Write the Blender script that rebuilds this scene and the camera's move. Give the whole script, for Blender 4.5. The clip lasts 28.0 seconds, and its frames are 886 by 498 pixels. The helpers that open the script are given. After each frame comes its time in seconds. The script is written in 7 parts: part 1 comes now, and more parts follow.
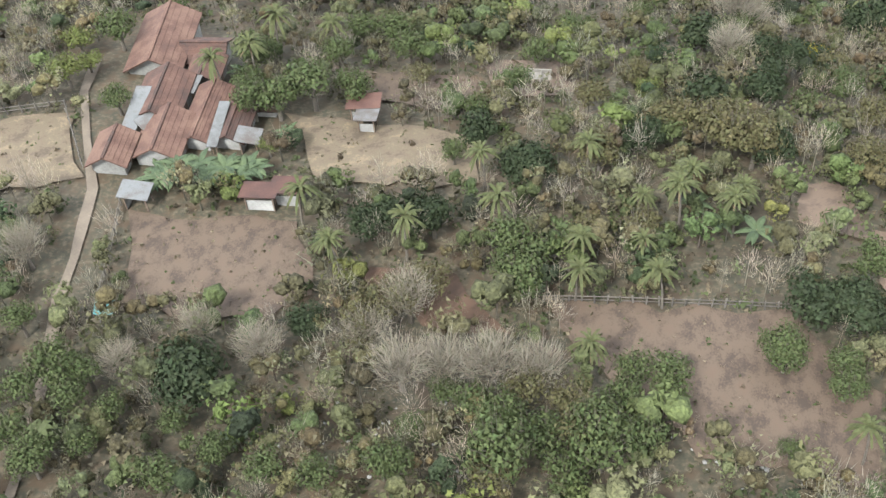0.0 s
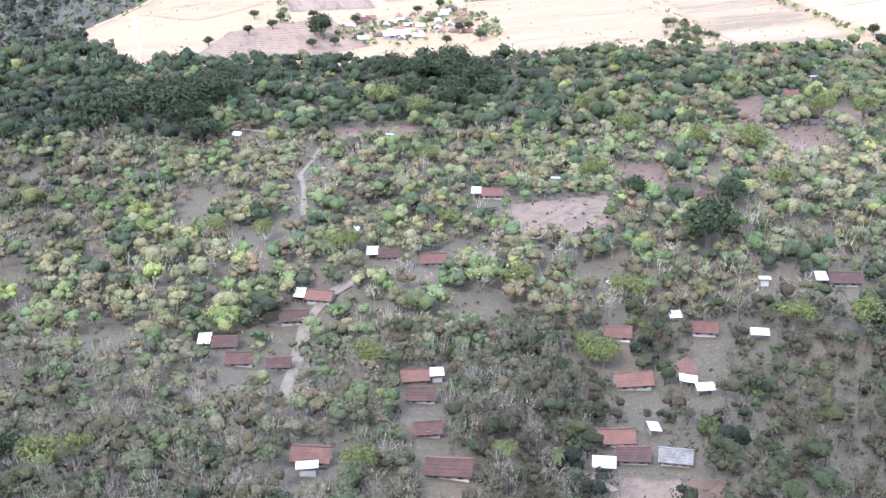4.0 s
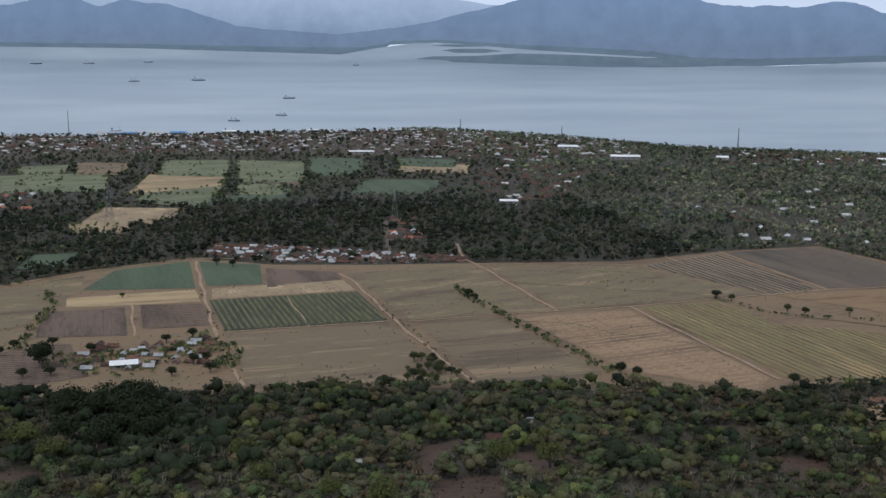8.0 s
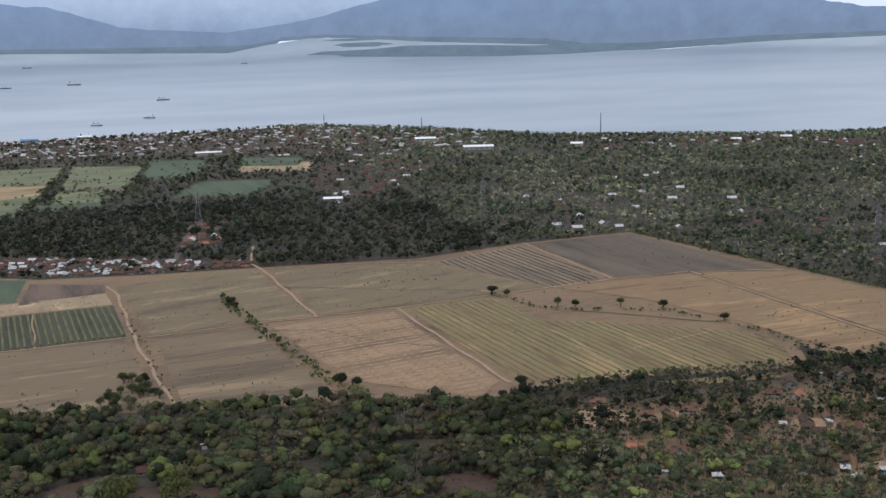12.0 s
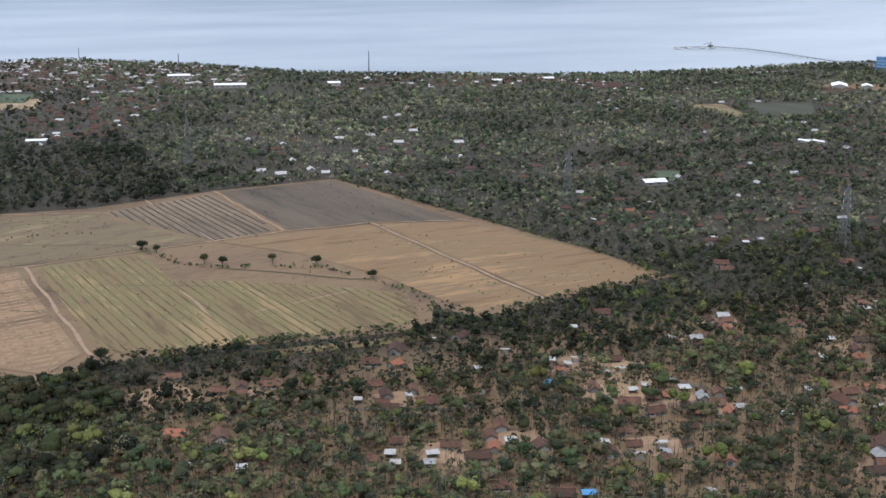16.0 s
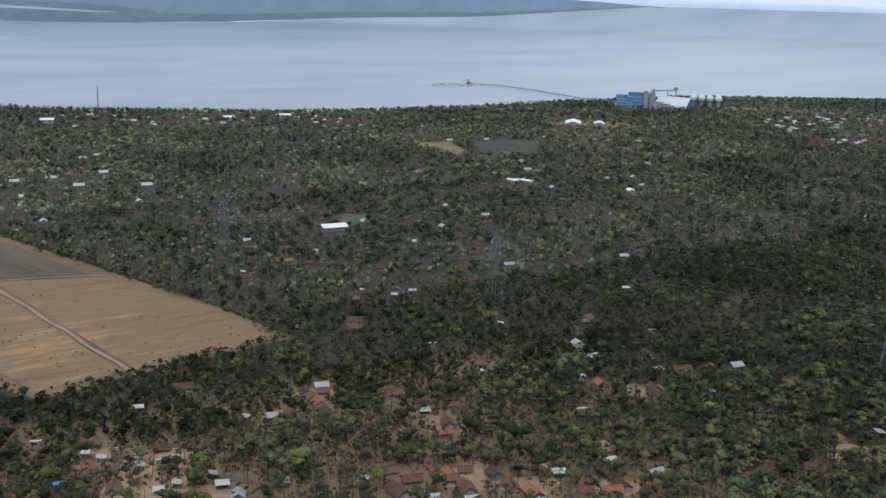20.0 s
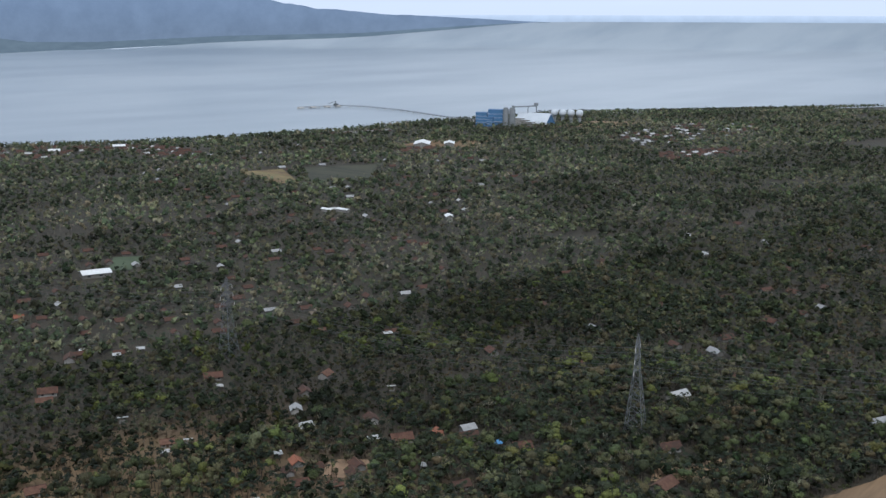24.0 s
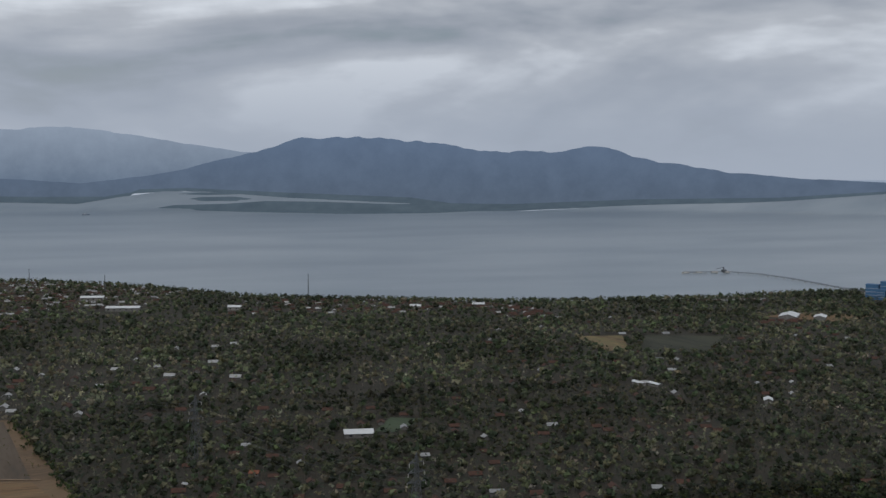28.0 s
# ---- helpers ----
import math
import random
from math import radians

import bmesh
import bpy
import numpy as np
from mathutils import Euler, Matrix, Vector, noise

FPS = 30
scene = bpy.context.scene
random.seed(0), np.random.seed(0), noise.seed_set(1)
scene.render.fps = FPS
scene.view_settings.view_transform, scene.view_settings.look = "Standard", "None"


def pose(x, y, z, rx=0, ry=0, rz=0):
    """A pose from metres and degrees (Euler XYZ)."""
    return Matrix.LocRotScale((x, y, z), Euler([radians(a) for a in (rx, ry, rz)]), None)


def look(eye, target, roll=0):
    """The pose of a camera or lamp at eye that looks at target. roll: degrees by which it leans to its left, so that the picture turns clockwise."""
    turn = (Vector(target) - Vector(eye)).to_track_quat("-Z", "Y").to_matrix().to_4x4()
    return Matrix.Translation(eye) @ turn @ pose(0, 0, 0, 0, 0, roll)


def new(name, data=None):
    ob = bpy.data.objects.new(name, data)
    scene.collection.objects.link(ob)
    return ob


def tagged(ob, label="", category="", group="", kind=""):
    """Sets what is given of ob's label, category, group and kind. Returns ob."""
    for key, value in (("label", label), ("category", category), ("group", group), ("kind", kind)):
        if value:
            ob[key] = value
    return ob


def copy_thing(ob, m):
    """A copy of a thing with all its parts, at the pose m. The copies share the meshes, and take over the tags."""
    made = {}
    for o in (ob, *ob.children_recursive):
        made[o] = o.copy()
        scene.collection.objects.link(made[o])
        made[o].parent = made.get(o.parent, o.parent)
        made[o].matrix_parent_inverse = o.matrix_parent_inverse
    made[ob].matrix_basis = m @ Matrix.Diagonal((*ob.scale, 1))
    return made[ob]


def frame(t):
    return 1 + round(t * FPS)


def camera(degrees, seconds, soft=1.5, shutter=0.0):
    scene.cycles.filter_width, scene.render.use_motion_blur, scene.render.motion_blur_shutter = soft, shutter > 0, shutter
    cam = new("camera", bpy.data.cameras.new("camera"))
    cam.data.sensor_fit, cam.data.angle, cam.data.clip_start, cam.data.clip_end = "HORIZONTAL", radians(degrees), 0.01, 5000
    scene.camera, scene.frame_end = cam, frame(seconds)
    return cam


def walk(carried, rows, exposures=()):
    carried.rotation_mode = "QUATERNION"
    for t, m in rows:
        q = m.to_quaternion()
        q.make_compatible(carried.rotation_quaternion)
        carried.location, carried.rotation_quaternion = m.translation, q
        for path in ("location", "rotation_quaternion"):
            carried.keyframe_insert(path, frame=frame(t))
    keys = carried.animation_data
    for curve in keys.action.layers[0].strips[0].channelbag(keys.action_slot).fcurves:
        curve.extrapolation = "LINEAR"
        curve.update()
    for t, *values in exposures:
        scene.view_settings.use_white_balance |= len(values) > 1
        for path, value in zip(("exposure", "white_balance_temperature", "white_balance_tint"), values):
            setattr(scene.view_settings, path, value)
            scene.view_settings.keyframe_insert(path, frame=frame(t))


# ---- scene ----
cam = camera(42.7, 28.0, 1.45)
METRES, EYE, TILT, LEAN, TURN = 850.0, 242.0, -2.0, 0.3, 0.0
ROWS = [
    (0.0, -0.00092, 0.00061, -0.00134, -3.9, -46.19, 3.75),
    (0.5, 0.01545, 0.00415, -0.00195, -3.76, -45.93, 2.49),
    (1.0, 0.03191, 0.00766, -0.00255, -4.68, -45.33, 1.07),
    (1.5, 0.04848, 0.01114, -0.00314, -5.21, -41.4, 1.19),
    (2.0, 0.06513, 0.01458, -0.00373, -7.09, -40.52, 1.52),
    (2.5, 0.08187, 0.018, -0.00431, -8.19, -35.14, 1.1),
    (3.0, 0.0987, 0.02137, -0.00488, -8.29, -31.11, 1.16),
    (3.5, 0.11561, 0.02472, -0.00544, -8.58, -27.58, 1.5),
    (4.0, 0.1326, 0.02803, -0.006, -8.44825, -25.371, 1.14925),
    (4.5, 0.14967, 0.03131, -0.00655, -7.973, -24.352, 0.225),
    (5.0, 0.16681, 0.03454, -0.00709, -7.62375, -23.737, -0.56925),
    (5.5, 0.18402, 0.03774, -0.00763, -7.87, -22.74, -0.53),
    (6.0, 0.2013, 0.0409, -0.00816, -8.79, -21.23, 0.46),
    (6.5, 0.21864, 0.04402, -0.00869, -10.92, -18.4, 0.84),
    (7.0, 0.23605, 0.0471, -0.0092, -11.67, -14.91, -0.04),
    (7.5, 0.25351, 0.05014, -0.00972, -12.01, -13.62, -0.5),
    (8.0, 0.27103, 0.05314, -0.01022, -11.12, -9.38, -0.56),
    (8.5, 0.28861, 0.0561, -0.01072, -10.59, -7.3, -0.56),
    (9.0, 0.30623, 0.05901, -0.01122, -10.93, -7.16, -0.38),
    (9.5, 0.3239, 0.06188, -0.01171, -11.96, -8.39, -0.47),
    (10.0, 0.34162, 0.06471, -0.01219, -12.95, -9.46, -0.1),
    (10.5, 0.35937, 0.06749, -0.01267, -14.12, -9.93, 0.53),
    (11.0, 0.37716, 0.07022, -0.01314, -14.79, -9.8, 0.52),
    (11.5, 0.39499, 0.07291, -0.01361, -14.84, -9.65, 1.04),
    (12.0, 0.41285, 0.07555, -0.01407, -15.13, -9.73, 1.5),
    (12.5, 0.43074, 0.07814, -0.01453, -15.69, -9.6, 1.42),
    (13.0, 0.44865, 0.08069, -0.01498, -18.25, -9.76, 0.73),
    (13.5, 0.46659, 0.08318, -0.01543, -21.19, -10.07, 0.39),
    (14.0, 0.48455, 0.08562, -0.01587, -22.9265, -10.25225, 0.162),
    (14.5, 0.50252, 0.08801, -0.01631, -23.548, -10.357, 0.042),
    (15.0, 0.5205, 0.09035, -0.01675, -23.5855, -10.68575, 0.006),
    (15.5, 0.5385, 0.09264, -0.01718, -23.57, -11.54, 0.03),
    (16.0, 0.55651, 0.09488, -0.01761, -23.59, -12.97, 0.11),
    (16.5, 0.57452, 0.09706, -0.01803, -24.78, -13.98, 1.4),
    (17.0, 0.59253, 0.09918, -0.01845, -25.98, -13.95, 2.0),
    (17.5, 0.61055, 0.10125, -0.01887, -26.68, -13.75, 1.49),
    (18.0, 0.62855, 0.10326, -0.01928, -26.67, -13.7, 1.18),
    (18.5, 0.64655, 0.10522, -0.01969, -22.58, -13.82, -0.04),
    (19.0, 0.66454, 0.10711, -0.02009, -23.29, -12.84, -0.59),
    (19.5, 0.68252, 0.10895, -0.0205, -28.84, -11.9, -1.12),
    (20.0, 0.70048, 0.11073, -0.0209, -33.41, -11.15, -0.75),
    (20.5, 0.71842, 0.11245, -0.02129, -35.41, -9.53, -0.67),
    (21.0, 0.73634, 0.11411, -0.02168, -36.25225, -7.73475, -0.40375),
    (21.5, 0.75424, 0.1157, -0.02207, -36.065, -5.995, 0.025),
    (22.0, 0.7721, 0.11723, -0.02246, -35.61775, -5.69525, 0.47375),
    (22.5, 0.78994, 0.1187, -0.02285, -35.68, -8.22, 0.8),
    (23.0, 0.80774, 0.1201, -0.02323, -36.38, -13.8, 0.98),
    (23.5, 0.82551, 0.12144, -0.02362, -37.12, -11.7, 1.09),
    (24.0, 0.84323, 0.12272, -0.02399, -38.05, -10.16, 0.9),
    (24.5, 0.86091, 0.12392, -0.02437, -37.96, -10.23, 0.7),
    (25.0, 0.87855, 0.12507, -0.02475, -33.58, -11.16, 0.1),
    (25.5, 0.89613, 0.12614, -0.02512, -26.04, -11.29, 1.3),
    (26.0, 0.91367, 0.12714, -0.02549, -22.69, -12.15, 1.25),
    (26.5, 0.93114, 0.12808, -0.02586, -19.3, -11.81, 1.73),
    (27.0, 0.94856, 0.12894, -0.02623, -16.78, -7.52, 0.23),
    (27.5, 0.96592, 0.12973, -0.0266, -15.83, -4.82, -0.11),
    (28.0, 0.98322, 0.13046, -0.02697, -16.5, -1.79, 0.1),
]
EXPOSURES = [(0.0, 2.88, 5800, 6), (1.0, 3.2, 5630, 8), (2.0, 3.3, 5400, 13), (3.0, 3.33, 5180, 17), (6.0, 2.1, 4960, 14), (7.0, 1.42, 5000, 14), (8.0, 0.28, 5500, 10), (9.0, -0.22, 5600, 8), (10.0, 0.28, 5700, 11), (11.0, 0.68, 5700, 13), (13.0, 0.48, 5600, 12), (16.0, 0.93, 5570, 12), (18.0, 1.13, 5520, 12), (19.0, 1.03, 5670, 10), (20.0, 0.53, 5500, 9), (23.0, 0.7, 5520, 12), (24.0, 0.48, 5500, 9), (25.0, 0.81, 5600, 9), (26.0, 0.82, 5640, 10), (27.0, 0.38, 5700, 10), (28.0, -0.52, 5800, 9)]
walk(cam, [(t, pose(0, 0, EYE, TILT, LEAN, TURN) @ pose(METRES * x, METRES * y, METRES * z, 90 + pitch, roll, yaw)) for t, x, y, z, yaw, pitch, roll in ROWS], EXPOSURES)

# ---- world and light ----
SUN_AZ, SUN_EL = 215.0, 52.0          # compass degrees from +y, and height
world = bpy.data.worlds.new("overcast_sky")
scene.world = world
world.use_nodes = True
wt = world.node_tree
wt.nodes.clear()


def nd(tree, kind, **props):
    n = tree.nodes.new(kind)
    for k, v in props.items():
        if k == "ins":
            for name, val in v.items():
                n.inputs[name].default_value = val
        elif k == "blend":
            n.blend_type = v
        elif k == "op":
            n.operation = v
        elif k == "dt":
            n.data_type = v
        elif k == "sky":
            n.sky_type = v
        elif k == "dims":
            n.noise_dimensions = v
        elif k == "attr":
            n.attribute_name = v
    return n


def ramp(tree, stops):
    n = tree.nodes.new("ShaderNodeValToRGB")
    els = n.color_ramp.elements
    while len(els) < len(stops):
        els.new(0.5)
    for e, (p, c) in zip(els, stops):
        e.position, e.color = p, (*c, 1)
    return n


def mixc(tree, a, b, f, blend="MIX"):
    n = tree.nodes.new("ShaderNodeMix")
    n.data_type, n.blend_type = "RGBA", blend
    for sock, v in ((n.inputs[0], f), (n.inputs[6], a), (n.inputs[7], b)):
        if isinstance(v, bpy.types.NodeSocket):
            tree.links.new(v, sock)
        elif isinstance(v, (tuple, list)):
            sock.default_value = (*v, 1)
        else:
            sock.default_value = v
    return n.outputs[2]


def math2(tree, op, a, b=0.0, clamp=False):
    n = tree.nodes.new("ShaderNodeMath")
    n.operation, n.use_clamp = op, clamp
    for sock, v in zip(n.inputs, (a, b)):
        if isinstance(v, bpy.types.NodeSocket):
            tree.links.new(v, sock)
        else:
            sock.default_value = v
    return n.outputs[0]


def build_sky():
    t = wt
    co = t.nodes.new("ShaderNodeTexCoord").outputs["Generated"]
    sep = t.nodes.new("ShaderNodeSeparateXYZ")
    t.links.new(co, sep.inputs[0])
    sky = t.nodes.new("ShaderNodeTexSky")
    sky.sky_type, sky.sun_disc = "NISHITA", False
    sky.sun_elevation, sky.sun_rotation = radians(SUN_EL), radians(SUN_AZ)
    sky.air_density, sky.dust_density = 1.4, 3.0
    blue = mixc(t, (0, 0, 0), sky.outputs[0], 0.09)
    # a flat cloud deck seen in perspective
    zz = math2(t, "MAXIMUM", sep.outputs[2], 0.0)
    den = math2(t, "ADD", zz, 0.34)
    u = math2(t, "DIVIDE", sep.outputs[0], den)
    v = math2(t, "DIVIDE", sep.outputs[1], den)
    comb = t.nodes.new("ShaderNodeCombineXYZ")
    t.links.new(u, comb.inputs[0])
    t.links.new(v, comb.inputs[1])
    big = nd(t, "ShaderNodeTexNoise", ins={"Scale": 2.3, "Detail": 7.0, "Roughness": 0.55, "Distortion": 0.25})
    t.links.new(comb.outputs[0], big.inputs["Vector"])
    fine = nd(t, "ShaderNodeTexNoise", ins={"Scale": 7.0, "Detail": 6.0, "Roughness": 0.6})
    t.links.new(comb.outputs[0], fine.inputs["Vector"])
    # heaped clouds in layers: bright where the heap ends above, dark below
    heap = []
    for rise in (0.0, 0.2):
        mp = t.nodes.new("ShaderNodeMapping")
        mp.inputs["Scale"].default_value = (2.4, 2.4, 8.0)
        mp.inputs["Location"].default_value = (1.7, 0.4, rise + 0.6)
        t.links.new(co, mp.inputs[0])
        h = nd(t, "ShaderNodeTexNoise", ins={"Scale": 1.0, "Detail": 5.0, "Roughness": 0.5, "Distortion": 0.3})
        t.links.new(mp.outputs[0], h.inputs["Vector"])
        heap.append(h.outputs[0])
    edge = math2(t, "MULTIPLY", math2(t, "SUBTRACT", heap[0], heap[1]), 0.85)
    f = math2(t, "ADD", math2(t, "MULTIPLY", big.outputs[0], 0.28), math2(t, "MULTIPLY", fine.outputs[0], 0.1))
    f = math2(t, "ADD", math2(t, "ADD", f, math2(t, "MULTIPLY", heap[0], 0.62)), edge)
    grey = ramp(t, [(0.34, (0.40, 0.415, 0.445)), (0.44, (0.5, 0.51, 0.53)), (0.54, (0.66, 0.655, 0.655)), (0.63, (0.97, 0.955, 0.935))])
    t.links.new(f, grey.inputs[0])
    cover = ramp(t, [(0.30, (0.35, 0.35, 0.35)), (0.42, (1, 1, 1))])
    t.links.new(f, cover.inputs[0])
    c = mixc(t, blue, grey.outputs[0], cover.outputs[0])
    # haze belt towards the horizon
    hz = ramp(t, [(0.0, (1, 1, 1)), (0.045, (0.75, 0.75, 0.75)), (0.13, (0, 0, 0))])
    t.links.new(math2(t, "ABSOLUTE", sep.outputs[2]), hz.inputs[0])
    c = mixc(t, c, (0.55, 0.575, 0.62), hz.outputs[0])
    bg = t.nodes.new("ShaderNodeBackground")
    t.links.new(c, bg.inputs[0])
    bg.inputs[1].default_value = 1.0
    out = t.nodes.new("ShaderNodeOutputWorld")
    t.links.new(bg.outputs[0], out.inputs[0])


build_sky()
sun = new("sun", bpy.data.lights.new("sun", "SUN"))
sun.data.energy, sun.data.angle, sun.data.color = 2.0, radians(12), (1.0, 0.95, 0.87)
_a, _e = radians(SUN_AZ), radians(SUN_EL)
sun.matrix_world = look((0, 0, 0), (-math.sin(_a) * math.cos(_e), -math.cos(_a) * math.cos(_e), -math.sin(_e)))

# ---- materials ----
MATS = {}


def surface(name, stops, scale=1.0, rough=0.85, bump=0.3, fine=12.0, metal=0.0, spec=0.3, stretch=(1, 1, 1), turn=0.0, jitter=0.0, fine_mix=0.35):
    """Two-scale noise over the colour stops, in metres; jitter varies it from object to object."""
    if name in MATS:
        return MATS[name]
    m = bpy.data.materials.new(name)
    m.use_nodes = True
    t = m.node_tree
    b = t.nodes["Principled BSDF"]
    b.inputs["Roughness"].default_value, b.inputs["Metallic"].default_value = rough, metal
    b.inputs["Specular IOR Level"].default_value = spec
    geo = t.nodes.new("ShaderNodeNewGeometry")
    mp = t.nodes.new("ShaderNodeMapping")
    mp.vector_type = "TEXTURE"
    mp.inputs["Scale"].default_value = stretch
    mp.inputs["Rotation"].default_value = (0, 0, radians(turn))
    t.links.new(geo.outputs["Position"], mp.inputs[0])
    n1 = nd(t, "ShaderNodeTexNoise", ins={"Scale": scale, "Detail": 6.0, "Roughness": 0.6})
    n2 = nd(t, "ShaderNodeTexNoise", ins={"Scale": scale * fine, "Detail": 3.0, "Roughness": 0.6})
    for n in (n1, n2):
        t.links.new(mp.outputs[0], n.inputs["Vector"])
    f = math2(t, "ADD", math2(t, "MULTIPLY", n1.outputs[0], 1 - fine_mix), math2(t, "MULTIPLY", n2.outputs[0], fine_mix))
    if jitter:
        info = t.nodes.new("ShaderNodeObjectInfo")
        f = math2(t, "ADD", f, math2(t, "MULTIPLY", math2(t, "SUBTRACT", info.outputs["Random"], 0.5), jitter))
    r = ramp(t, stops)
    t.links.new(f, r.inputs[0])
    t.links.new(r.outputs[0], b.inputs["Base Color"])
    if bump:
        bp = t.nodes.new("ShaderNodeBump")
        bp.inputs["Strength"].default_value, bp.inputs["Distance"].default_value = bump, 0.15
        t.links.new(f, bp.inputs["Height"])
        t.links.new(bp.outputs[0], b.inputs["Normal"])
    MATS[name] = m
    return m


def foliage(name, rough=0.75, spec=0.12, relief=False):
    """Leaves or twigs whose hue is kept tree by tree in the attribute 'tint'."""
    m = bpy.data.materials.new(name)
    m.use_nodes = True
    t = m.node_tree
    b = t.nodes["Principled BSDF"]
    b.inputs["Roughness"].default_value, b.inputs["Specular IOR Level"].default_value = rough, spec
    a = nd(t, "ShaderNodeAttribute", attr="tint")
    geo = t.nodes.new("ShaderNodeNewGeometry")
    n = nd(t, "ShaderNodeTexNoise", ins={"Scale": 1.6, "Detail": 3.0})
    t.links.new(geo.outputs["Position"], n.inputs["Vector"])
    v = math2(t, "ADD", math2(t, "MULTIPLY", n.outputs[0], 0.7), math2(t, "MULTIPLY", geo.outputs["Random Per Island"], 0.5))
    r = ramp(t, [(0.2, (0.82, 0.82, 0.82)), (0.6, (1, 1, 1)), (0.95, (1.16, 1.16, 1.12))])
    t.links.new(v, r.inputs[0])
    c = mixc(t, a.outputs["Color"], r.outputs[0], 1.0, "MULTIPLY")
    if relief:
        # leaf clumps, with the shade of the gaps between them painted darker
        v1 = nd(t, "ShaderNodeTexVoronoi", ins={"Scale": 1.9, "Randomness": 1.0})
        n3 = nd(t, "ShaderNodeTexNoise", ins={"Scale": 4.5, "Detail": 3.0, "Roughness": 0.6})
        for s in (v1, n3):
            t.links.new(geo.outputs["Position"], s.inputs["Vector"])
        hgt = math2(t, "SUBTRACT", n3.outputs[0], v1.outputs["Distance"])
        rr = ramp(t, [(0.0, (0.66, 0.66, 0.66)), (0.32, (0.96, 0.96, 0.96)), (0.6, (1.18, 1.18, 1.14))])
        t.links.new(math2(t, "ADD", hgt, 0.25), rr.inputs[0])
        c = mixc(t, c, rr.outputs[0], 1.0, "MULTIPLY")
        bp = t.nodes.new("ShaderNodeBump")
        bp.inputs["Strength"].default_value, bp.inputs["Distance"].default_value = 0.9, 0.35
        t.links.new(hgt, bp.inputs["Height"])
        t.links.new(bp.outputs[0], b.inputs["Normal"])
    t.links.new(c, b.inputs["Base Color"])
    tr = t.nodes.new("ShaderNodeBsdfTranslucent")
    t.links.new(c, tr.inputs[0])
    mx = t.nodes.new("ShaderNodeMixShader")
    mx.inputs[0].default_value = 0.1 if relief else 0.28
    t.links.new(b.outputs[0], mx.inputs[1])
    t.links.new(tr.outputs[0], mx.inputs[2])
    t.links.new(mx.outputs[0], t.nodes["Material Output"].inputs[0])
    return m


LEAF = foliage("leaf")
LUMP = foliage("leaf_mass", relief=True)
TWIG = foliage("twig", 0.9, 0.05)
BARK = surface("bark", [(0.3, (0.045, 0.037, 0.029)), (0.7, (0.09, 0.076, 0.06))], 1.5)
SOIL = surface("dry_soil", [(0.32, (0.06, 0.037, 0.018)), (0.42, (0.105, 0.065, 0.032)), (0.51, (0.15, 0.095, 0.048)), (0.60, (0.13, 0.09, 0.042)), (0.70, (0.08, 0.066, 0.028))], 0.035, fine=22.0, bump=0.5)
# farmstead tile, halved in colour for the cloud shade on the hill
TILE = surface("clay_tile", [(0.32, (0.015, 0.0095, 0.0075)), (0.44, (0.029, 0.015, 0.0105)), (0.54, (0.044, 0.021, 0.014)), (0.66, (0.066, 0.037, 0.025))], 0.55, rough=0.9, bump=0.4, jitter=0.22)
OLDTILE = surface("old_clay_tile", [(0.3, (0.036, 0.021, 0.015)), (0.5, (0.066, 0.032, 0.021)), (0.7, (0.105, 0.056, 0.036))], 0.5, rough=0.9, bump=0.4, jitter=0.35)
ORANGE = surface("new_clay_tile", [(0.3, (0.13, 0.05, 0.028)), (0.7, (0.23, 0.092, 0.052))], 0.5, rough=0.85, jitter=0.2)
# darker copy of old_clay_tile that carries the cloud shade over the hill
SHADED_TILE = surface("shaded_weathered_tile", [(0.3, (0.018, 0.0095, 0.0075)), (0.5, (0.036, 0.0155, 0.011)), (0.7, (0.056, 0.027, 0.018))], 0.6, rough=0.9, bump=0.4, jitter=0.35)
# rusted sheet, dimmed to stand for the cloud shade on the hill
SHADED_RUST = surface("shaded_rusted_sheet", [(0.3, (0.036, 0.033, 0.03)), (0.5, (0.07, 0.07, 0.068)), (0.7, (0.04, 0.031, 0.025))], 0.7, rough=0.6, bump=0.15, jitter=0.35)
BRIGHT = surface("bright_sheet_roof", [(0.3, (0.42, 0.42, 0.41)), (0.7, (0.58, 0.58, 0.57))], 0.3, rough=0.45, bump=0.1)
ZINC = surface("white_sheet_roof", [(0.3, (0.16, 0.158, 0.15)), (0.52, (0.31, 0.31, 0.3)), (0.7, (0.19, 0.165, 0.14))], 0.6, rough=0.5, bump=0.15, jitter=0.25)
GREYSHEET = surface("grey_sheet_roof", [(0.3, (0.13, 0.13, 0.13)), (0.7, (0.27, 0.265, 0.255))], 0.6, rough=0.55, jitter=0.2)
BLUESHEET = surface("blue_sheet", [(0.25, (0.035, 0.11, 0.23)), (0.75, (0.07, 0.20, 0.36))], 0.6, rough=0.5, jitter=0.15)
PLASTER = surface("plaster_wall", [(0.3, (0.09, 0.085, 0.076)), (0.55, (0.16, 0.152, 0.14)), (0.7, (0.24, 0.23, 0.21))], 0.6, rough=0.9, jitter=0.3)
DARKWOOD = surface("dark_wood", [(0.3, (0.05, 0.035, 0.025)), (0.7, (0.12, 0.085, 0.06))], 2.0)
CONCRETE = surface("concrete", [(0.3, (0.33, 0.31, 0.28)), (0.7, (0.50, 0.47, 0.43))], 0.5)
STEEL = surface("galvanised_steel", [(0.3, (0.085, 0.09, 0.095)), (0.7, (0.13, 0.135, 0.14))], 0.8, rough=0.65, metal=0.2, bump=0.05)
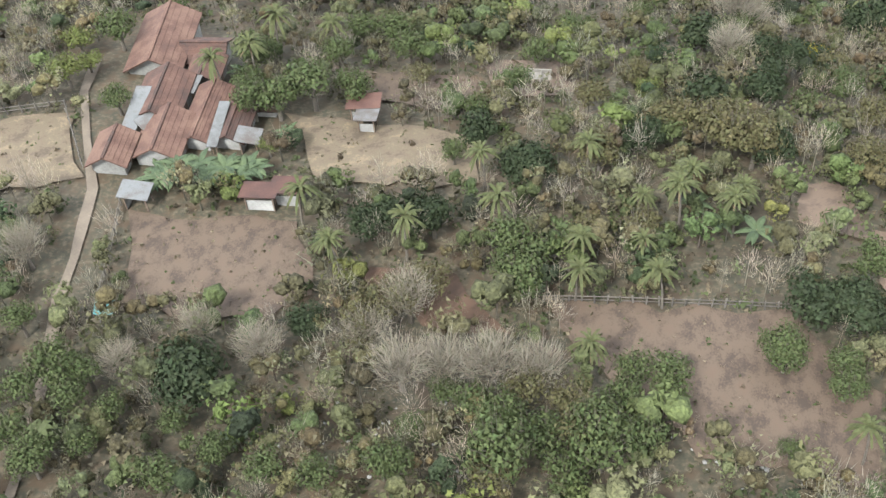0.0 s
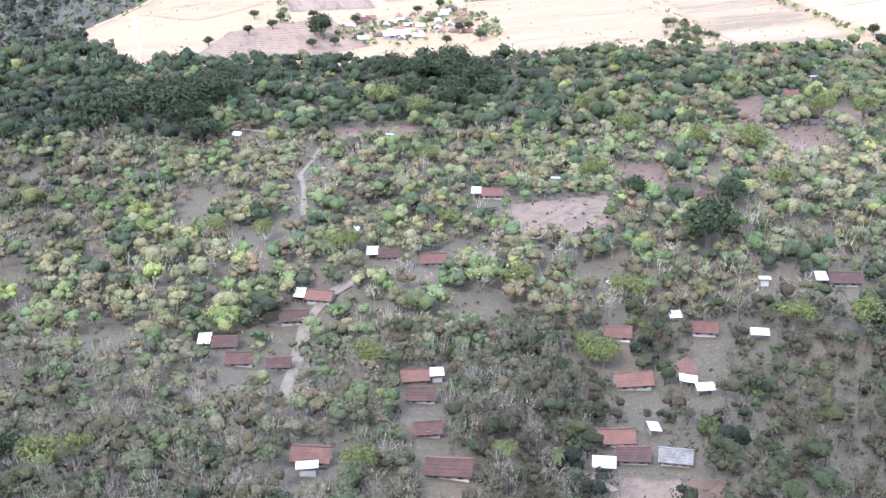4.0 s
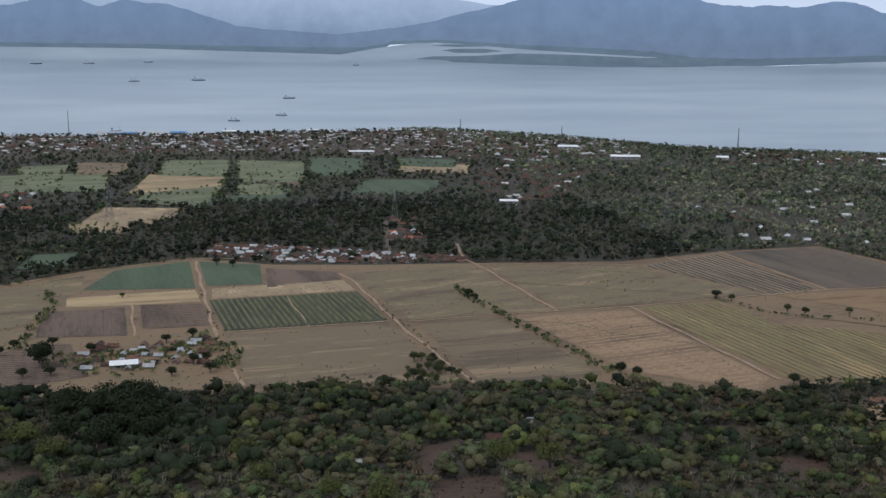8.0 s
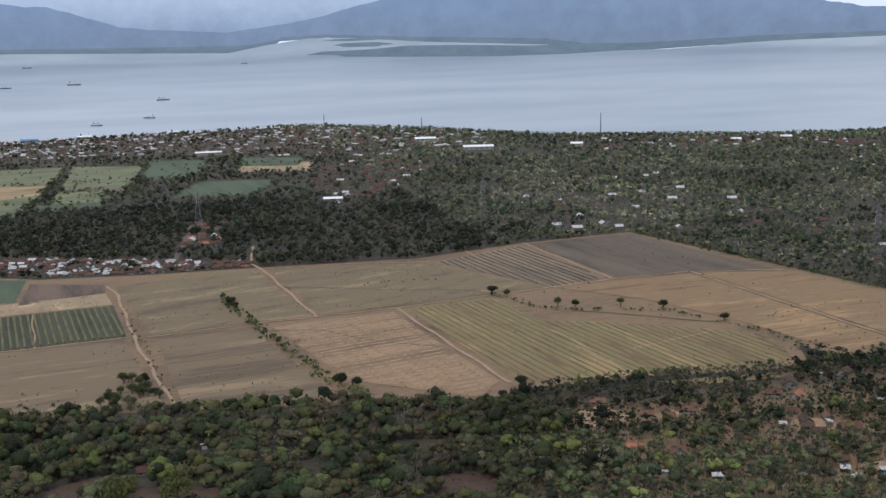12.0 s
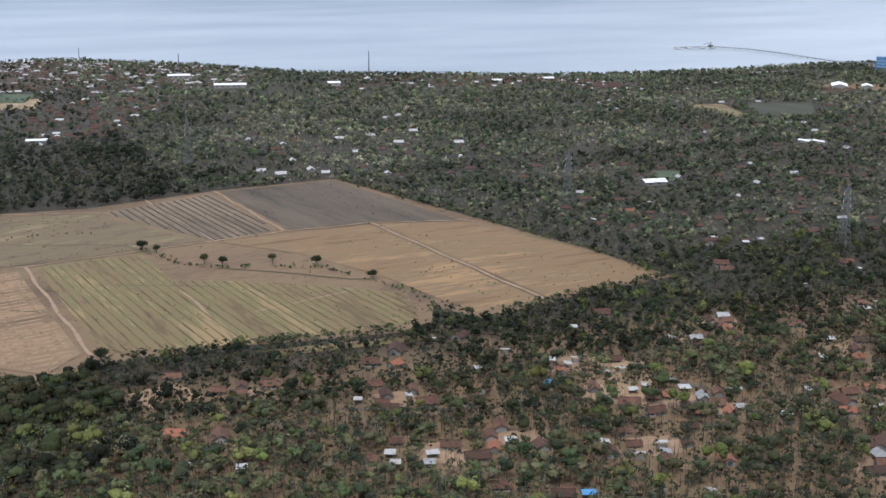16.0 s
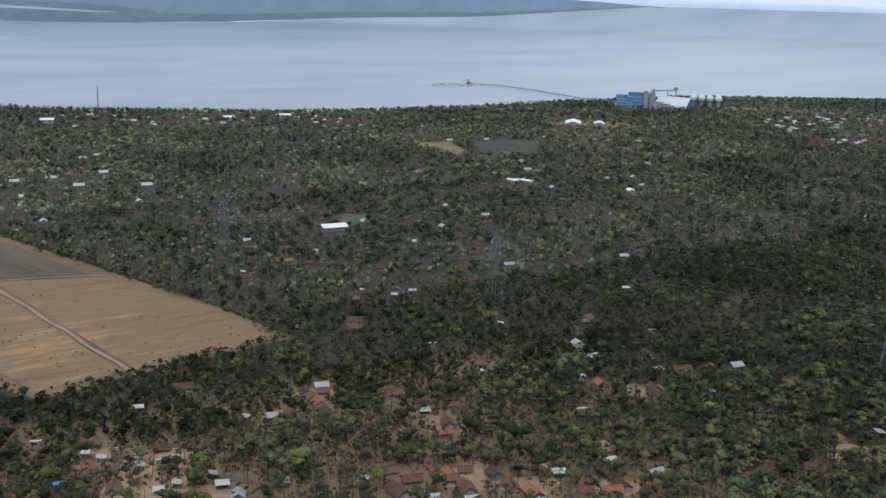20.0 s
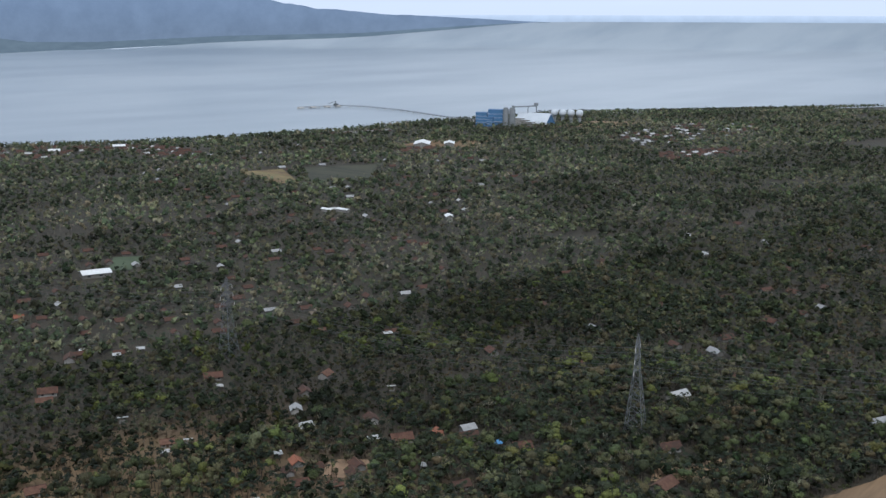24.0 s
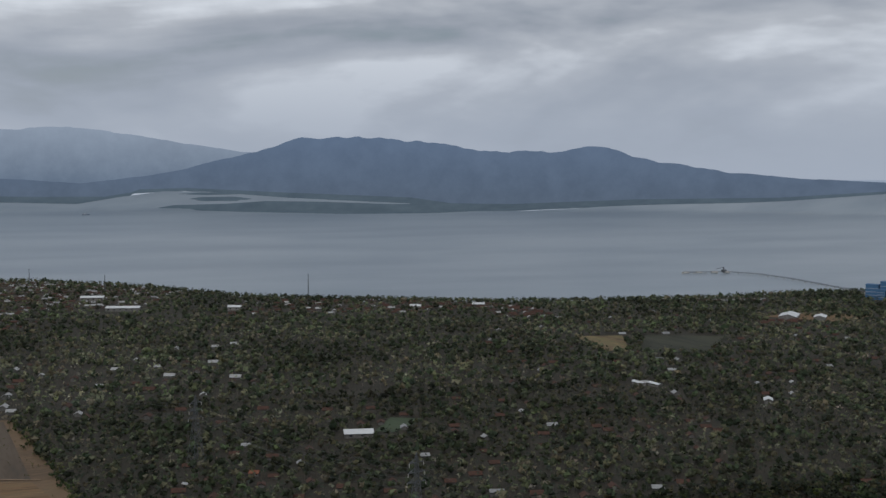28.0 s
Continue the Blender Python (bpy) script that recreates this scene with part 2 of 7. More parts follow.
WIRE = surface("wire", [(0.3, (0.05, 0.05, 0.05)), (0.7, (0.09, 0.09, 0.09))], 0.8, rough=0.6, bump=0.0)
GLASS = surface("dark_window", [(0.3, (0.015, 0.017, 0.02)), (0.7, (0.03, 0.035, 0.04))], 1.0, rough=0.15, bump=0.0, spec=0.5)
YARD = surface("trodden_earth", [(0.35, (0.11, 0.072, 0.043)), (0.5, (0.19, 0.122, 0.072)), (0.65, (0.26, 0.172, 0.105))], 0.12, fine=9.0)
# path colours halved for the hill's cloud shade
FOOTPATH = surface("foot_path", [(0.3, (0.05, 0.038, 0.027)), (0.7, (0.088, 0.069, 0.05))], 0.4, fine=10.0)
TRACK = surface("dirt_track", [(0.3, (0.15, 0.1, 0.062)), (0.7, (0.26, 0.18, 0.115))], 0.25, fine=10.0)
DUST = surface("pale_bare_earth", [(0.3, (0.170, 0.107, 0.058)), (0.7, (0.276, 0.189, 0.108))], 0.12, fine=14.0)

# ---- land forms ----
COAST_X = [-600, -192, 78, 478, 678, 905, 1057, 1271, 1433, 1600, 1817, 2006, 2392, 2742, 3400, 4400]
COAST_Y = [2420, 2390, 2370, 2430, 2460, 2270, 2060, 1960, 1880, 1850, 1840, 1870, 1840, 1660, 1400, 1000]
CX, CY = 560.0, 90.0                       # hub from which the far distance is laid out


def coast(x):
    return np.interp(x, COAST_X, COAST_Y)


def smooth(a, b, v):
    s = np.clip((v - a) / (b - a), 0, 1)
    return s * s * (3 - 2 * s)


def ground_z(x, y):
    """Height of the land: a hill that falls in two steps to a plain sloping to the sea."""
    x, y = np.asarray(x, float), np.asarray(y, float)
    w = 0.6 * x + y
    z = 8 + 62 * np.exp(-np.maximum(y, -400) / 1050)
    z = z + 30 / (1 + np.exp(np.clip((w - 590) / 70, -30, 30))) + 62 / (1 + np.exp(np.clip((w - 205) / 45, -30, 30)))
    rough = 1 - smooth(420, 640, w)
    z = z + rough * (1.1 * np.sin(x / 17 + 1.3 * np.sin(y / 23)) + 0.8 * np.sin(y / 13 + x / 31))
    d = coast(x) - y
    return np.where(d > 0, -1.5 + (z + 1.5) * smooth(-10, 420, d) ** 0.45, -1.5 + 0 * z)


def gz(x, y):
    return float(ground_z(x, y))


E_R = [0, 2700, 3100, 3500, 4000, 4400, 4600, 4760, 4850]
E_D = [0, -4.92, -4.05, -3.35, -2.75, -2.3, -2.05, -1.1, -0.46]
SEA_EYE = 232.0


def sea_z(r):
    """Level sea near by; the far strait is drawn in towards the eye along the lines of sight."""
    r = np.asarray(r, float)
    far = SEA_EYE + r * np.tan(np.radians(np.interp(r, E_R, E_D)))
    return np.where(r < 2700, 0.0, far)


def polar(az, r, z=None, lift=0.0):
    a = radians(az)
    return (CX + r * math.sin(a), CY + r * math.cos(a), float(sea_z(r)) + lift if z is None else z)


def drop_to_r(e):
    """Distance at which the sea is seen e degrees below the level."""
    return float(np.interp(e, E_D[1:], E_R[1:]))


def obj(name, verts, faces, mat, parent=None, label="", smooth_faces=False):
    me = bpy.data.meshes.new(name)
    me.from_pydata([tuple(v) for v in verts], [], faces)
    me.materials.append(mat)
    if smooth_faces:
        me.polygons.foreach_set("use_smooth", [True] * len(me.polygons))
    me.update()
    ob = new(name, me)
    if parent is not None:
        ob.parent = parent
    if label:
        ob["label"] = label
    return ob


def quads_object(name, Q, mat, tint=None, parent=None):
    """One mesh of loose three- or four-sided pieces: Q is (n, k, 3), tint (n, 3)."""
    Q = np.asarray(Q, np.float32)
    n, k = Q.shape[:2]
    me = bpy.data.meshes.new(name)
    me.vertices.add(n * k)
    me.vertices.foreach_set("co", Q.reshape(-1))
    me.loops.add(n * k)
    me.loops.foreach_set("vertex_index", np.arange(n * k, dtype=np.int32))
    me.polygons.add(n)
    me.polygons.foreach_set("loop_start", np.arange(0, n * k, k, dtype=np.int32))
    if tint is not None:
        at = me.attributes.new("tint", "FLOAT_COLOR", "POINT")
        c = np.ones((n, k, 4), np.float32)
        c[:, :, :3] = np.asarray(tint, np.float32)[:, None, :]
        at.data.foreach_set("color", c.reshape(-1))
    me.materials.append(mat)
    me.update(calc_edges=True)
    ob = new(name, me)
    if parent is not None:
        ob.parent = parent
    return ob


def grid_mesh(name, xs, ys, zf, mat):
    X, Y = np.meshgrid(xs, ys)
    Z = zf(X, Y)
    V = np.stack([X, Y, Z], -1).reshape(-1, 3)
    w = len(xs)
    i = (np.arange(len(ys) - 1)[:, None] * w + np.arange(w - 1)[None, :]).reshape(-1)
    F = np.stack([i, i + 1, i + 1 + w, i + w], -1)
    me = bpy.data.meshes.new(name)
    me.vertices.add(len(V))
    me.vertices.foreach_set("co", V.astype(np.float32).reshape(-1))
    me.loops.add(F.size)
    me.loops.foreach_set("vertex_index", F.astype(np.int32).reshape(-1))
    me.polygons.add(len(F))
    me.polygons.foreach_set("loop_start", np.arange(0, F.size, 4, dtype=np.int32))
    me.polygons.foreach_set("use_smooth", np.ones(len(F), bool))
    me.materials.append(mat)
    me.update(calc_edges=True)
    return new(name, me)


xs = np.concatenate([np.arange(-2600, -120, 60), np.arange(-120, 520, 8.0), np.arange(520, 1200, 20.0), np.arange(1200, 2600, 25.0), np.arange(2600, 4200, 80)])
ys = np.concatenate([np.arange(-2600, -40, 60), np.arange(-40, 640, 8.0), np.arange(640, 1200, 28.0), np.arange(1200, 2520, 20.0)])
ground = tagged(grid_mesh("ground", xs, ys, ground_z, SOIL), "dry reddish-brown hillside and plain falling to the sea", "ground", kind="structure")


def land_cover():
    """Soil under leaf litter and undergrowth, darkened to stand for tree and cloud shade; barer round hamlets and town.
    """
    me = ground.data
    co = np.empty(len(me.vertices) * 3, np.float32)
    me.vertices.foreach_get("co", co)
    co = co.reshape(-1, 3)
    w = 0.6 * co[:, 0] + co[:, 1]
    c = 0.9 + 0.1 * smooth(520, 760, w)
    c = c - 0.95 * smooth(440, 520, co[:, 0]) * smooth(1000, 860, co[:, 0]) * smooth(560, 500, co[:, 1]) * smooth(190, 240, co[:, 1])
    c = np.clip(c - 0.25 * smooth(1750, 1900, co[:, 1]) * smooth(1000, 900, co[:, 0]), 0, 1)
    at = me.attributes.new("cover", "FLOAT", "POINT")
    at.data.foreach_set("value", c.astype(np.float32))
    t = SOIL.node_tree
    b = t.nodes["Principled BSDF"]
    old = b.inputs["Base Color"].links[0].from_socket
    a = nd(t, "ShaderNodeAttribute", attr="cover")
    geo = t.nodes.new("ShaderNodeNewGeometry")
    n = nd(t, "ShaderNodeTexNoise", ins={"Scale": 0.045, "Detail": 7.0, "Roughness": 0.65})
    t.links.new(geo.outputs["Position"], n.inputs["Vector"])
    # litter tinted this dark carries the shade missing under the trees
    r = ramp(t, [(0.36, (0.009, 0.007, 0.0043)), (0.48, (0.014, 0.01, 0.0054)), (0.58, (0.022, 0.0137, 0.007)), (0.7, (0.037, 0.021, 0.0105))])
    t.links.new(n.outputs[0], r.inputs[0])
    # low scrub and dead grass in specks over the soil
    n2 = nd(t, "ShaderNodeTexNoise", ins={"Scale": 0.55, "Detail": 6.0, "Roughness": 0.72})
    t.links.new(geo.outputs["Position"], n2.inputs["Vector"])
    r2 = ramp(t, [(0.45, (0.92, 0.92, 0.92)), (0.53, (0.5, 0.5, 0.5)), (0.6, (0, 0, 0))])
    t.links.new(n2.outputs[0], r2.inputs[0])
    r3 = ramp(t, [(0.3, (0.013, 0.014, 0.008)), (0.5, (0.026, 0.023, 0.013)), (0.66, (0.062, 0.049, 0.03))])
    n3 = nd(t, "ShaderNodeTexNoise", ins={"Scale": 1.7, "Detail": 3.0, "Roughness": 0.6})
    t.links.new(geo.outputs["Position"], n3.inputs["Vector"])
    t.links.new(n3.outputs[0], r3.inputs[0])
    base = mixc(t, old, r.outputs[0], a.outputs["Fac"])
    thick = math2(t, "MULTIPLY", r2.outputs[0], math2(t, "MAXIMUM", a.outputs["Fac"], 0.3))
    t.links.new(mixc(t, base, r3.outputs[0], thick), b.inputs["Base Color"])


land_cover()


SHORE_LOW = [(-15, -1.45), (-8.1, -1.52), (0, -1.74), (2.8, -1.81), (4.2, -1.5), (4.6, -1.25), (7, -1.13), (12, -1.5), (18.5, -1.78), (19.5, -2.15), (23, -2.08), (29, -1.77), (35.5, -1.57), (40.8, -1.11), (43.5, -0.87), (44.6, -0.8)]
SEA_END = SHORE_LOW


def build_sea():
    m = bpy.data.materials.new("sea_water")
    m.use_nodes = True
    t = m.node_tree
    b = t.nodes["Principled BSDF"]
    b.inputs["Roughness"].default_value = 0.32
    b.inputs["IOR"].default_value = 1.33
    geo = t.nodes.new("ShaderNodeNewGeometry")
    mp = t.nodes.new("ShaderNodeMapping")
    mp.inputs["Scale"].default_value = (0.35, 1.0, 1.0)
    mp.inputs["Rotation"].default_value = (0, 0, radians(-14))
    t.links.new(geo.outputs["Position"], mp.inputs[0])
    n1 = nd(t, "ShaderNodeTexNoise", ins={"Scale": 0.0045, "Detail": 5.0, "Roughness": 0.55})
    n2 = nd(t, "ShaderNodeTexNoise", ins={"Scale": 0.12, "Detail": 4.0, "Roughness": 0.6})
    for n in (n1, n2):
        t.links.new(mp.outputs[0], n.inputs["Vector"])
    r = ramp(t, [(0.38, (0.172, 0.2, 0.23)), (0.5, (0.197, 0.226, 0.254)), (0.62, (0.222, 0.25, 0.276))])
    t.links.new(n1.outputs[0], r.inputs[0])
    t.links.new(r.outputs[0], b.inputs["Base Color"])
    bp = t.nodes.new("ShaderNodeBump")
    bp.inputs["Strength"].default_value, bp.inputs["Distance"].default_value = 0.25, 0.5
    t.links.new(n2.outputs[0], bp.inputs["Height"])
    t.links.new(bp.outputs[0], b.inputs["Normal"])
    rr = list(range(900, 2700, 150)) + list(range(2700, 4851, 50))
    V, F = [], []
    az = list(range(-40, 102, 2))
    for q in rr:
        for a in az:
            end = max(float(np.interp(a + da, [p[0] for p in SEA_END], [drop_to_r(p[1]) + 4 for p in SEA_END])) for da in (-0.3, 0, 0.3))
            V.append(polar(a, q if q < 4000 else 4000 + (q - 4000) * (end - 4000) / 850))
    for i in range(len(rr) - 1):
        for j in range(len(az) - 1):
            k = i * len(az) + j
            F.append((k, k + 1, k + 1 + len(az), k + len(az)))
    tagged(obj("water", V, F, m, smooth_faces=True), "grey-blue strait of calm sea under cloud", "sea", kind="structure")


build_sea()


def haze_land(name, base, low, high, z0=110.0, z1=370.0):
    """Far shore: woods seen through kilometres of air, a backdrop with haze, the sky's scattered light, painted in as
    glow, paler with height.
    """
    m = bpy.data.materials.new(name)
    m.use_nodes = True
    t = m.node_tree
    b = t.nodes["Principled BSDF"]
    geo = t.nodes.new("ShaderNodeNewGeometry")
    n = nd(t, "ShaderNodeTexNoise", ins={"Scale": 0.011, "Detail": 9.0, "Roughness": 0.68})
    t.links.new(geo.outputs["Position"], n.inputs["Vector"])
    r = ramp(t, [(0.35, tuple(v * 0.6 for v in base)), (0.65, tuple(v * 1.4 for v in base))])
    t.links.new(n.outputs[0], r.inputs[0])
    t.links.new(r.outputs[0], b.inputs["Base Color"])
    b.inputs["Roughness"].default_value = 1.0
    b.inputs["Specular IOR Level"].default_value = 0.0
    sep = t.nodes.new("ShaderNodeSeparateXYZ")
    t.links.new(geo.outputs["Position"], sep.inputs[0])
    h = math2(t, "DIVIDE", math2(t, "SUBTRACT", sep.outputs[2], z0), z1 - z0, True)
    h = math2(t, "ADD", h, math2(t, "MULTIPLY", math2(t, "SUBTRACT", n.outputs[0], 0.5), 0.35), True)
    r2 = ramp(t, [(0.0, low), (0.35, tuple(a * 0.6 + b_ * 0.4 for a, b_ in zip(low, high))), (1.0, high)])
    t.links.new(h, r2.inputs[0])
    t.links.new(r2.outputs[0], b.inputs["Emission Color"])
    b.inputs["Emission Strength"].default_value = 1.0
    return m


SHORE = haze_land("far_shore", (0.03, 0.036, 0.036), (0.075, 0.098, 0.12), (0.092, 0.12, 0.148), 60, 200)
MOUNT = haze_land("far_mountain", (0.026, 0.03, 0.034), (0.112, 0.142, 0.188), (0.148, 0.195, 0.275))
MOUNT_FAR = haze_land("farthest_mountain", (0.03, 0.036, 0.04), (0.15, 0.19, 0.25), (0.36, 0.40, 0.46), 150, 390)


def wall_band(name, low, high, r0, r1, mat, label, steps=6, wob=0.0, seed=1):
    """A slope from the line low to the line high, both (azimuth, elevation) as seen from the hub."""
    la, le = zip(*low)
    ha, he = zip(*high)
    az = np.arange(max(la[0], ha[0]), min(la[-1], ha[-1]) + 0.01, 0.2)
    V, F = [], []
    for k in range(steps + 1):
        s = k / steps
        for a in az:
            e0, e1 = np.interp(a, la, le), np.interp(a, ha, he)
            n = noise.fractal(Vector((a * 0.5, s * 2, seed)), 0.8, 2.0, 5) * wob * s * max(e1 - e0, 0)
            e = e0 + (e1 - e0) * s ** 1.35 + n
            base_r = drop_to_r(e0) if r0 is None else r0
            r = base_r + (r1 - base_r) * s ** 0.7
            V.append(polar(a, r, SEA_EYE + r * math.tan(radians(e))))
    w = len(az)
    for k in range(steps):
        for j in range(w - 1):
            i = k * w + j
            F.append((i, i + 1, i + 1 + w, i + w))
    return tagged(obj(name, V, F, mat, smooth_faces=True), label, "mountains", kind="structure")


SHORE_HIGH = [(-15, -1.22), (-8, -1.28), (0, -1.4), (3.2, -1.4), (4.4, -1.2), (4.8, -1.05), (7, -0.98), (12, -1.2), (18, -1.42), (20, -1.7), (23, -1.72), (29, -1.45), (35.5, -1.32), (40.8, -0.95), (43.5, -0.82), (44.6, -0.79)]
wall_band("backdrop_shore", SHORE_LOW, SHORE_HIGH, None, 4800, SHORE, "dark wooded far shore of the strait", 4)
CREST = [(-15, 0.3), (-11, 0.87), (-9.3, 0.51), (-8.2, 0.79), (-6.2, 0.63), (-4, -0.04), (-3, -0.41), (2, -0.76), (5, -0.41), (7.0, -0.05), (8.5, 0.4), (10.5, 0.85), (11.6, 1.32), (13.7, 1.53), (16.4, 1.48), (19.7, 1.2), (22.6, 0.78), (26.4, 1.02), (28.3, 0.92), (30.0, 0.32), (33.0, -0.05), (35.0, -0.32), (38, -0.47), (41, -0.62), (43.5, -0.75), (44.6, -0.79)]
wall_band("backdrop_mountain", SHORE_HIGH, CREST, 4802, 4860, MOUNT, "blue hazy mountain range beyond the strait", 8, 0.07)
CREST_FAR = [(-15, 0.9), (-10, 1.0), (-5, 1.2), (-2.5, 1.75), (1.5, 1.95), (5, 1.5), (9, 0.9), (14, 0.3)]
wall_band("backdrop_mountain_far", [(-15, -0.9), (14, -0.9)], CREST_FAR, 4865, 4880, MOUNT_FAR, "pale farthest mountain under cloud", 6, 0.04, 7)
# standing band whose glow is painted for the hazy sea at the horizon
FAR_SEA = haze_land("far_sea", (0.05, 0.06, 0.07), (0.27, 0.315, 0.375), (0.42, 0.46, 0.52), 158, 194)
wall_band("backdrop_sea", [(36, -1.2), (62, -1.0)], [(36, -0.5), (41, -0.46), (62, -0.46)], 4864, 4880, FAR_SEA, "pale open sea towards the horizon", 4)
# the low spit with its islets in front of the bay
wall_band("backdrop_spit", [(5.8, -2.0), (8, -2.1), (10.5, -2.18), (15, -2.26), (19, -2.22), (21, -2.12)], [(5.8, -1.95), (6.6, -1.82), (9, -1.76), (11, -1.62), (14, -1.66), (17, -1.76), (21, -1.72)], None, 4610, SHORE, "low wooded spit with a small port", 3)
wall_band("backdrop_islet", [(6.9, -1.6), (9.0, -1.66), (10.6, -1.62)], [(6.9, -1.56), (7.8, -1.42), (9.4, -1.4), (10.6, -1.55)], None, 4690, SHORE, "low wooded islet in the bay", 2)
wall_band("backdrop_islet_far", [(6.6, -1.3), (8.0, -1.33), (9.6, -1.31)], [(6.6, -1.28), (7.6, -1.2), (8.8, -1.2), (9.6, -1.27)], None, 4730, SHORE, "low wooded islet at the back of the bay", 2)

# ---- fields and tracks ----


def drape(name, poly, mat, lift, label, cat, step=12.0, group=""):
    bm = bmesh.new()
    bm.faces.new([bm.verts.new((x, y, 0)) for x, y in poly])
    px, py = [p[0] for p in poly], [p[1] for p in poly]
    for lo, hi, ax in ((min(px), max(px), 0), (min(py), max(py), 1)):
        v = lo + step
        while v < hi:
            co, no = Vector((0, 0, 0)), Vector((0, 0, 0))
            co[ax], no[ax] = v, 1
            bmesh.ops.bisect_plane(bm, geom=bm.verts[:] + bm.edges[:] + bm.faces[:], plane_co=co, plane_no=no)
            v += step
    for v in bm.verts:
        v.co.z = gz(v.co.x, v.co.y) + lift
    bmesh.ops.recalc_face_normals(bm, faces=bm.faces)
    if bm.faces[0].normal.z < 0:
        bmesh.ops.reverse_faces(bm, faces=bm.faces)
    me = bpy.data.meshes.new(name)
    bm.to_mesh(me)
    bm.free()
    me.materials.append(mat)
    return tagged(new(name, me), label, cat, group, "structure")


ROADS = []


def ribbon(name, pts, width, mat, lift, label, wob=0.0):
    P = []
    for (x0, y0), (x1, y1) in zip(pts[:-1], pts[1:]):
        n = max(2, int(math.hypot(x1 - x0, y1 - y0) / 8))
        for k in range(n):
            s = k / n
            o = wob * math.sin(0.15 * (x0 + (x1 - x0) * s) + 0.11 * (y0 + (y1 - y0) * s))
            P.append((x0 + (x1 - x0) * s + o, y0 + (y1 - y0) * s + o))
    P.append(pts[-1])
    ROADS.extend(P)
    V, F = [], []
    for i, (x, y) in enumerate(P):
        a, b = P[max(i - 1, 0)], P[min(i + 1, len(P) - 1)]
        dx, dy = b[0] - a[0], b[1] - a[1]
        l = math.hypot(dx, dy) or 1
        h = width * (0.5 + 0.12 * math.sin(i * 1.7))
        for s in (-1, 1):
            vx, vy = x - s * dy / l * h, y + s * dx / l * h
            V.append((vx, vy, gz(vx, vy) + lift))
    for i in range(len(P) - 1):
        F.append((2 * i, 2 * i + 2, 2 * i + 3, 2 * i + 1))
    ob = obj(name, V, F, mat)
    if ob.data.polygons[0].normal.z < 0:
        ob.data.flip_normals()
    return tagged(ob, label, "track", "farm tracks", "structure")


def field_mat(name, c, var=0.42, scale=0.05, turn=97.0, long=7.0, accent=None):
    """Worked soil or crop: streaks along the direction of the rows, with patches of another tone."""
    accent = accent or tuple(v * 1.3 for v in c)
    return surface(name, [(0.40, tuple(v * (1 - var) for v in c)), (0.47, c), (0.53, accent), (0.60, tuple(v * (1 + var) for v in c))], scale, fine=9.0, bump=0.35, stretch=(long, 1, 1), turn=turn, fine_mix=0.3)


F_DRY = surface("dry_field", [(0.38, (0.075, 0.048, 0.026)), (0.46, (0.106, 0.068, 0.036)), (0.53, (0.132, 0.084, 0.044)), (0.6, (0.1, 0.075, 0.036))], 0.016, fine=26.0, stretch=(3, 1, 1), turn=15)
F_DARK = field_mat("burnt_field", (0.055, 0.041, 0.027), accent=(0.066, 0.046, 0.029))
F_BURNT = field_mat("burnt_stubble", (0.1, 0.073, 0.044), accent=(0.12, 0.084, 0.05))
F_RED = field_mat("ploughed_red", (0.128, 0.083, 0.045), turn=15, accent=(0.15, 0.098, 0.053))
F_GOLD = field_mat("golden_stubble", (0.148, 0.088, 0.039), turn=5, accent=(0.118, 0.08, 0.039))
F_OLIVE = field_mat("olive_crop", (0.13, 0.089, 0.04), accent=(0.1, 0.086, 0.032))
F_GREEN = field_mat("green_crop", (0.037, 0.052, 0.026), 0.25, accent=(0.043, 0.057, 0.027))
F_DGREEN = field_mat("deep_green_crop", (0.027, 0.027, 0.014))
F_BROWN = field_mat("brown_plough", (0.066, 0.042, 0.028))
F_YELLOW = field_mat("ripe_field", (0.19, 0.135, 0.068), turn=5)
F_PALE = field_mat("pale_grass", (0.201, 0.141, 0.080), long=2.0, accent=(0.170, 0.128, 0.069))
F_TAN = field_mat("tan_stubble", (0.112, 0.077, 0.042), turn=10, accent=(0.095, 0.07, 0.037))
F_WEED = field_mat("weedy_fallow", (0.108, 0.075, 0.04), turn=20, long=3.0, accent=(0.092, 0.073, 0.034))
F_MEADOW = field_mat("rough_meadow", (0.078, 0.085, 0.04), 0.35, turn=12, long=3.0, accent=(0.092, 0.092, 0.045))
# hill plots: cloud shade is put into these low base colours
P_PALE = field_mat("dry_grass_plot", (0.062, 0.045, 0.028), 0.4, scale=0.5, long=1.2, turn=20, accent=(0.058, 0.045, 0.027))
P_TAN = field_mat("grey_brown_plot", (0.05, 0.034, 0.023), 0.3, scale=0.3, long=1.5, turn=30)
P_RED = field_mat("red_grass_plot", (0.036, 0.0235, 0.015), 0.35, scale=0.6, long=1.3, turn=75, accent=(0.048, 0.033, 0.021))
P_BROWN = field_mat("bare_soil_plot", (0.034, 0.0185, 0.0105), 0.3, scale=0.35, long=1.6, turn=40)

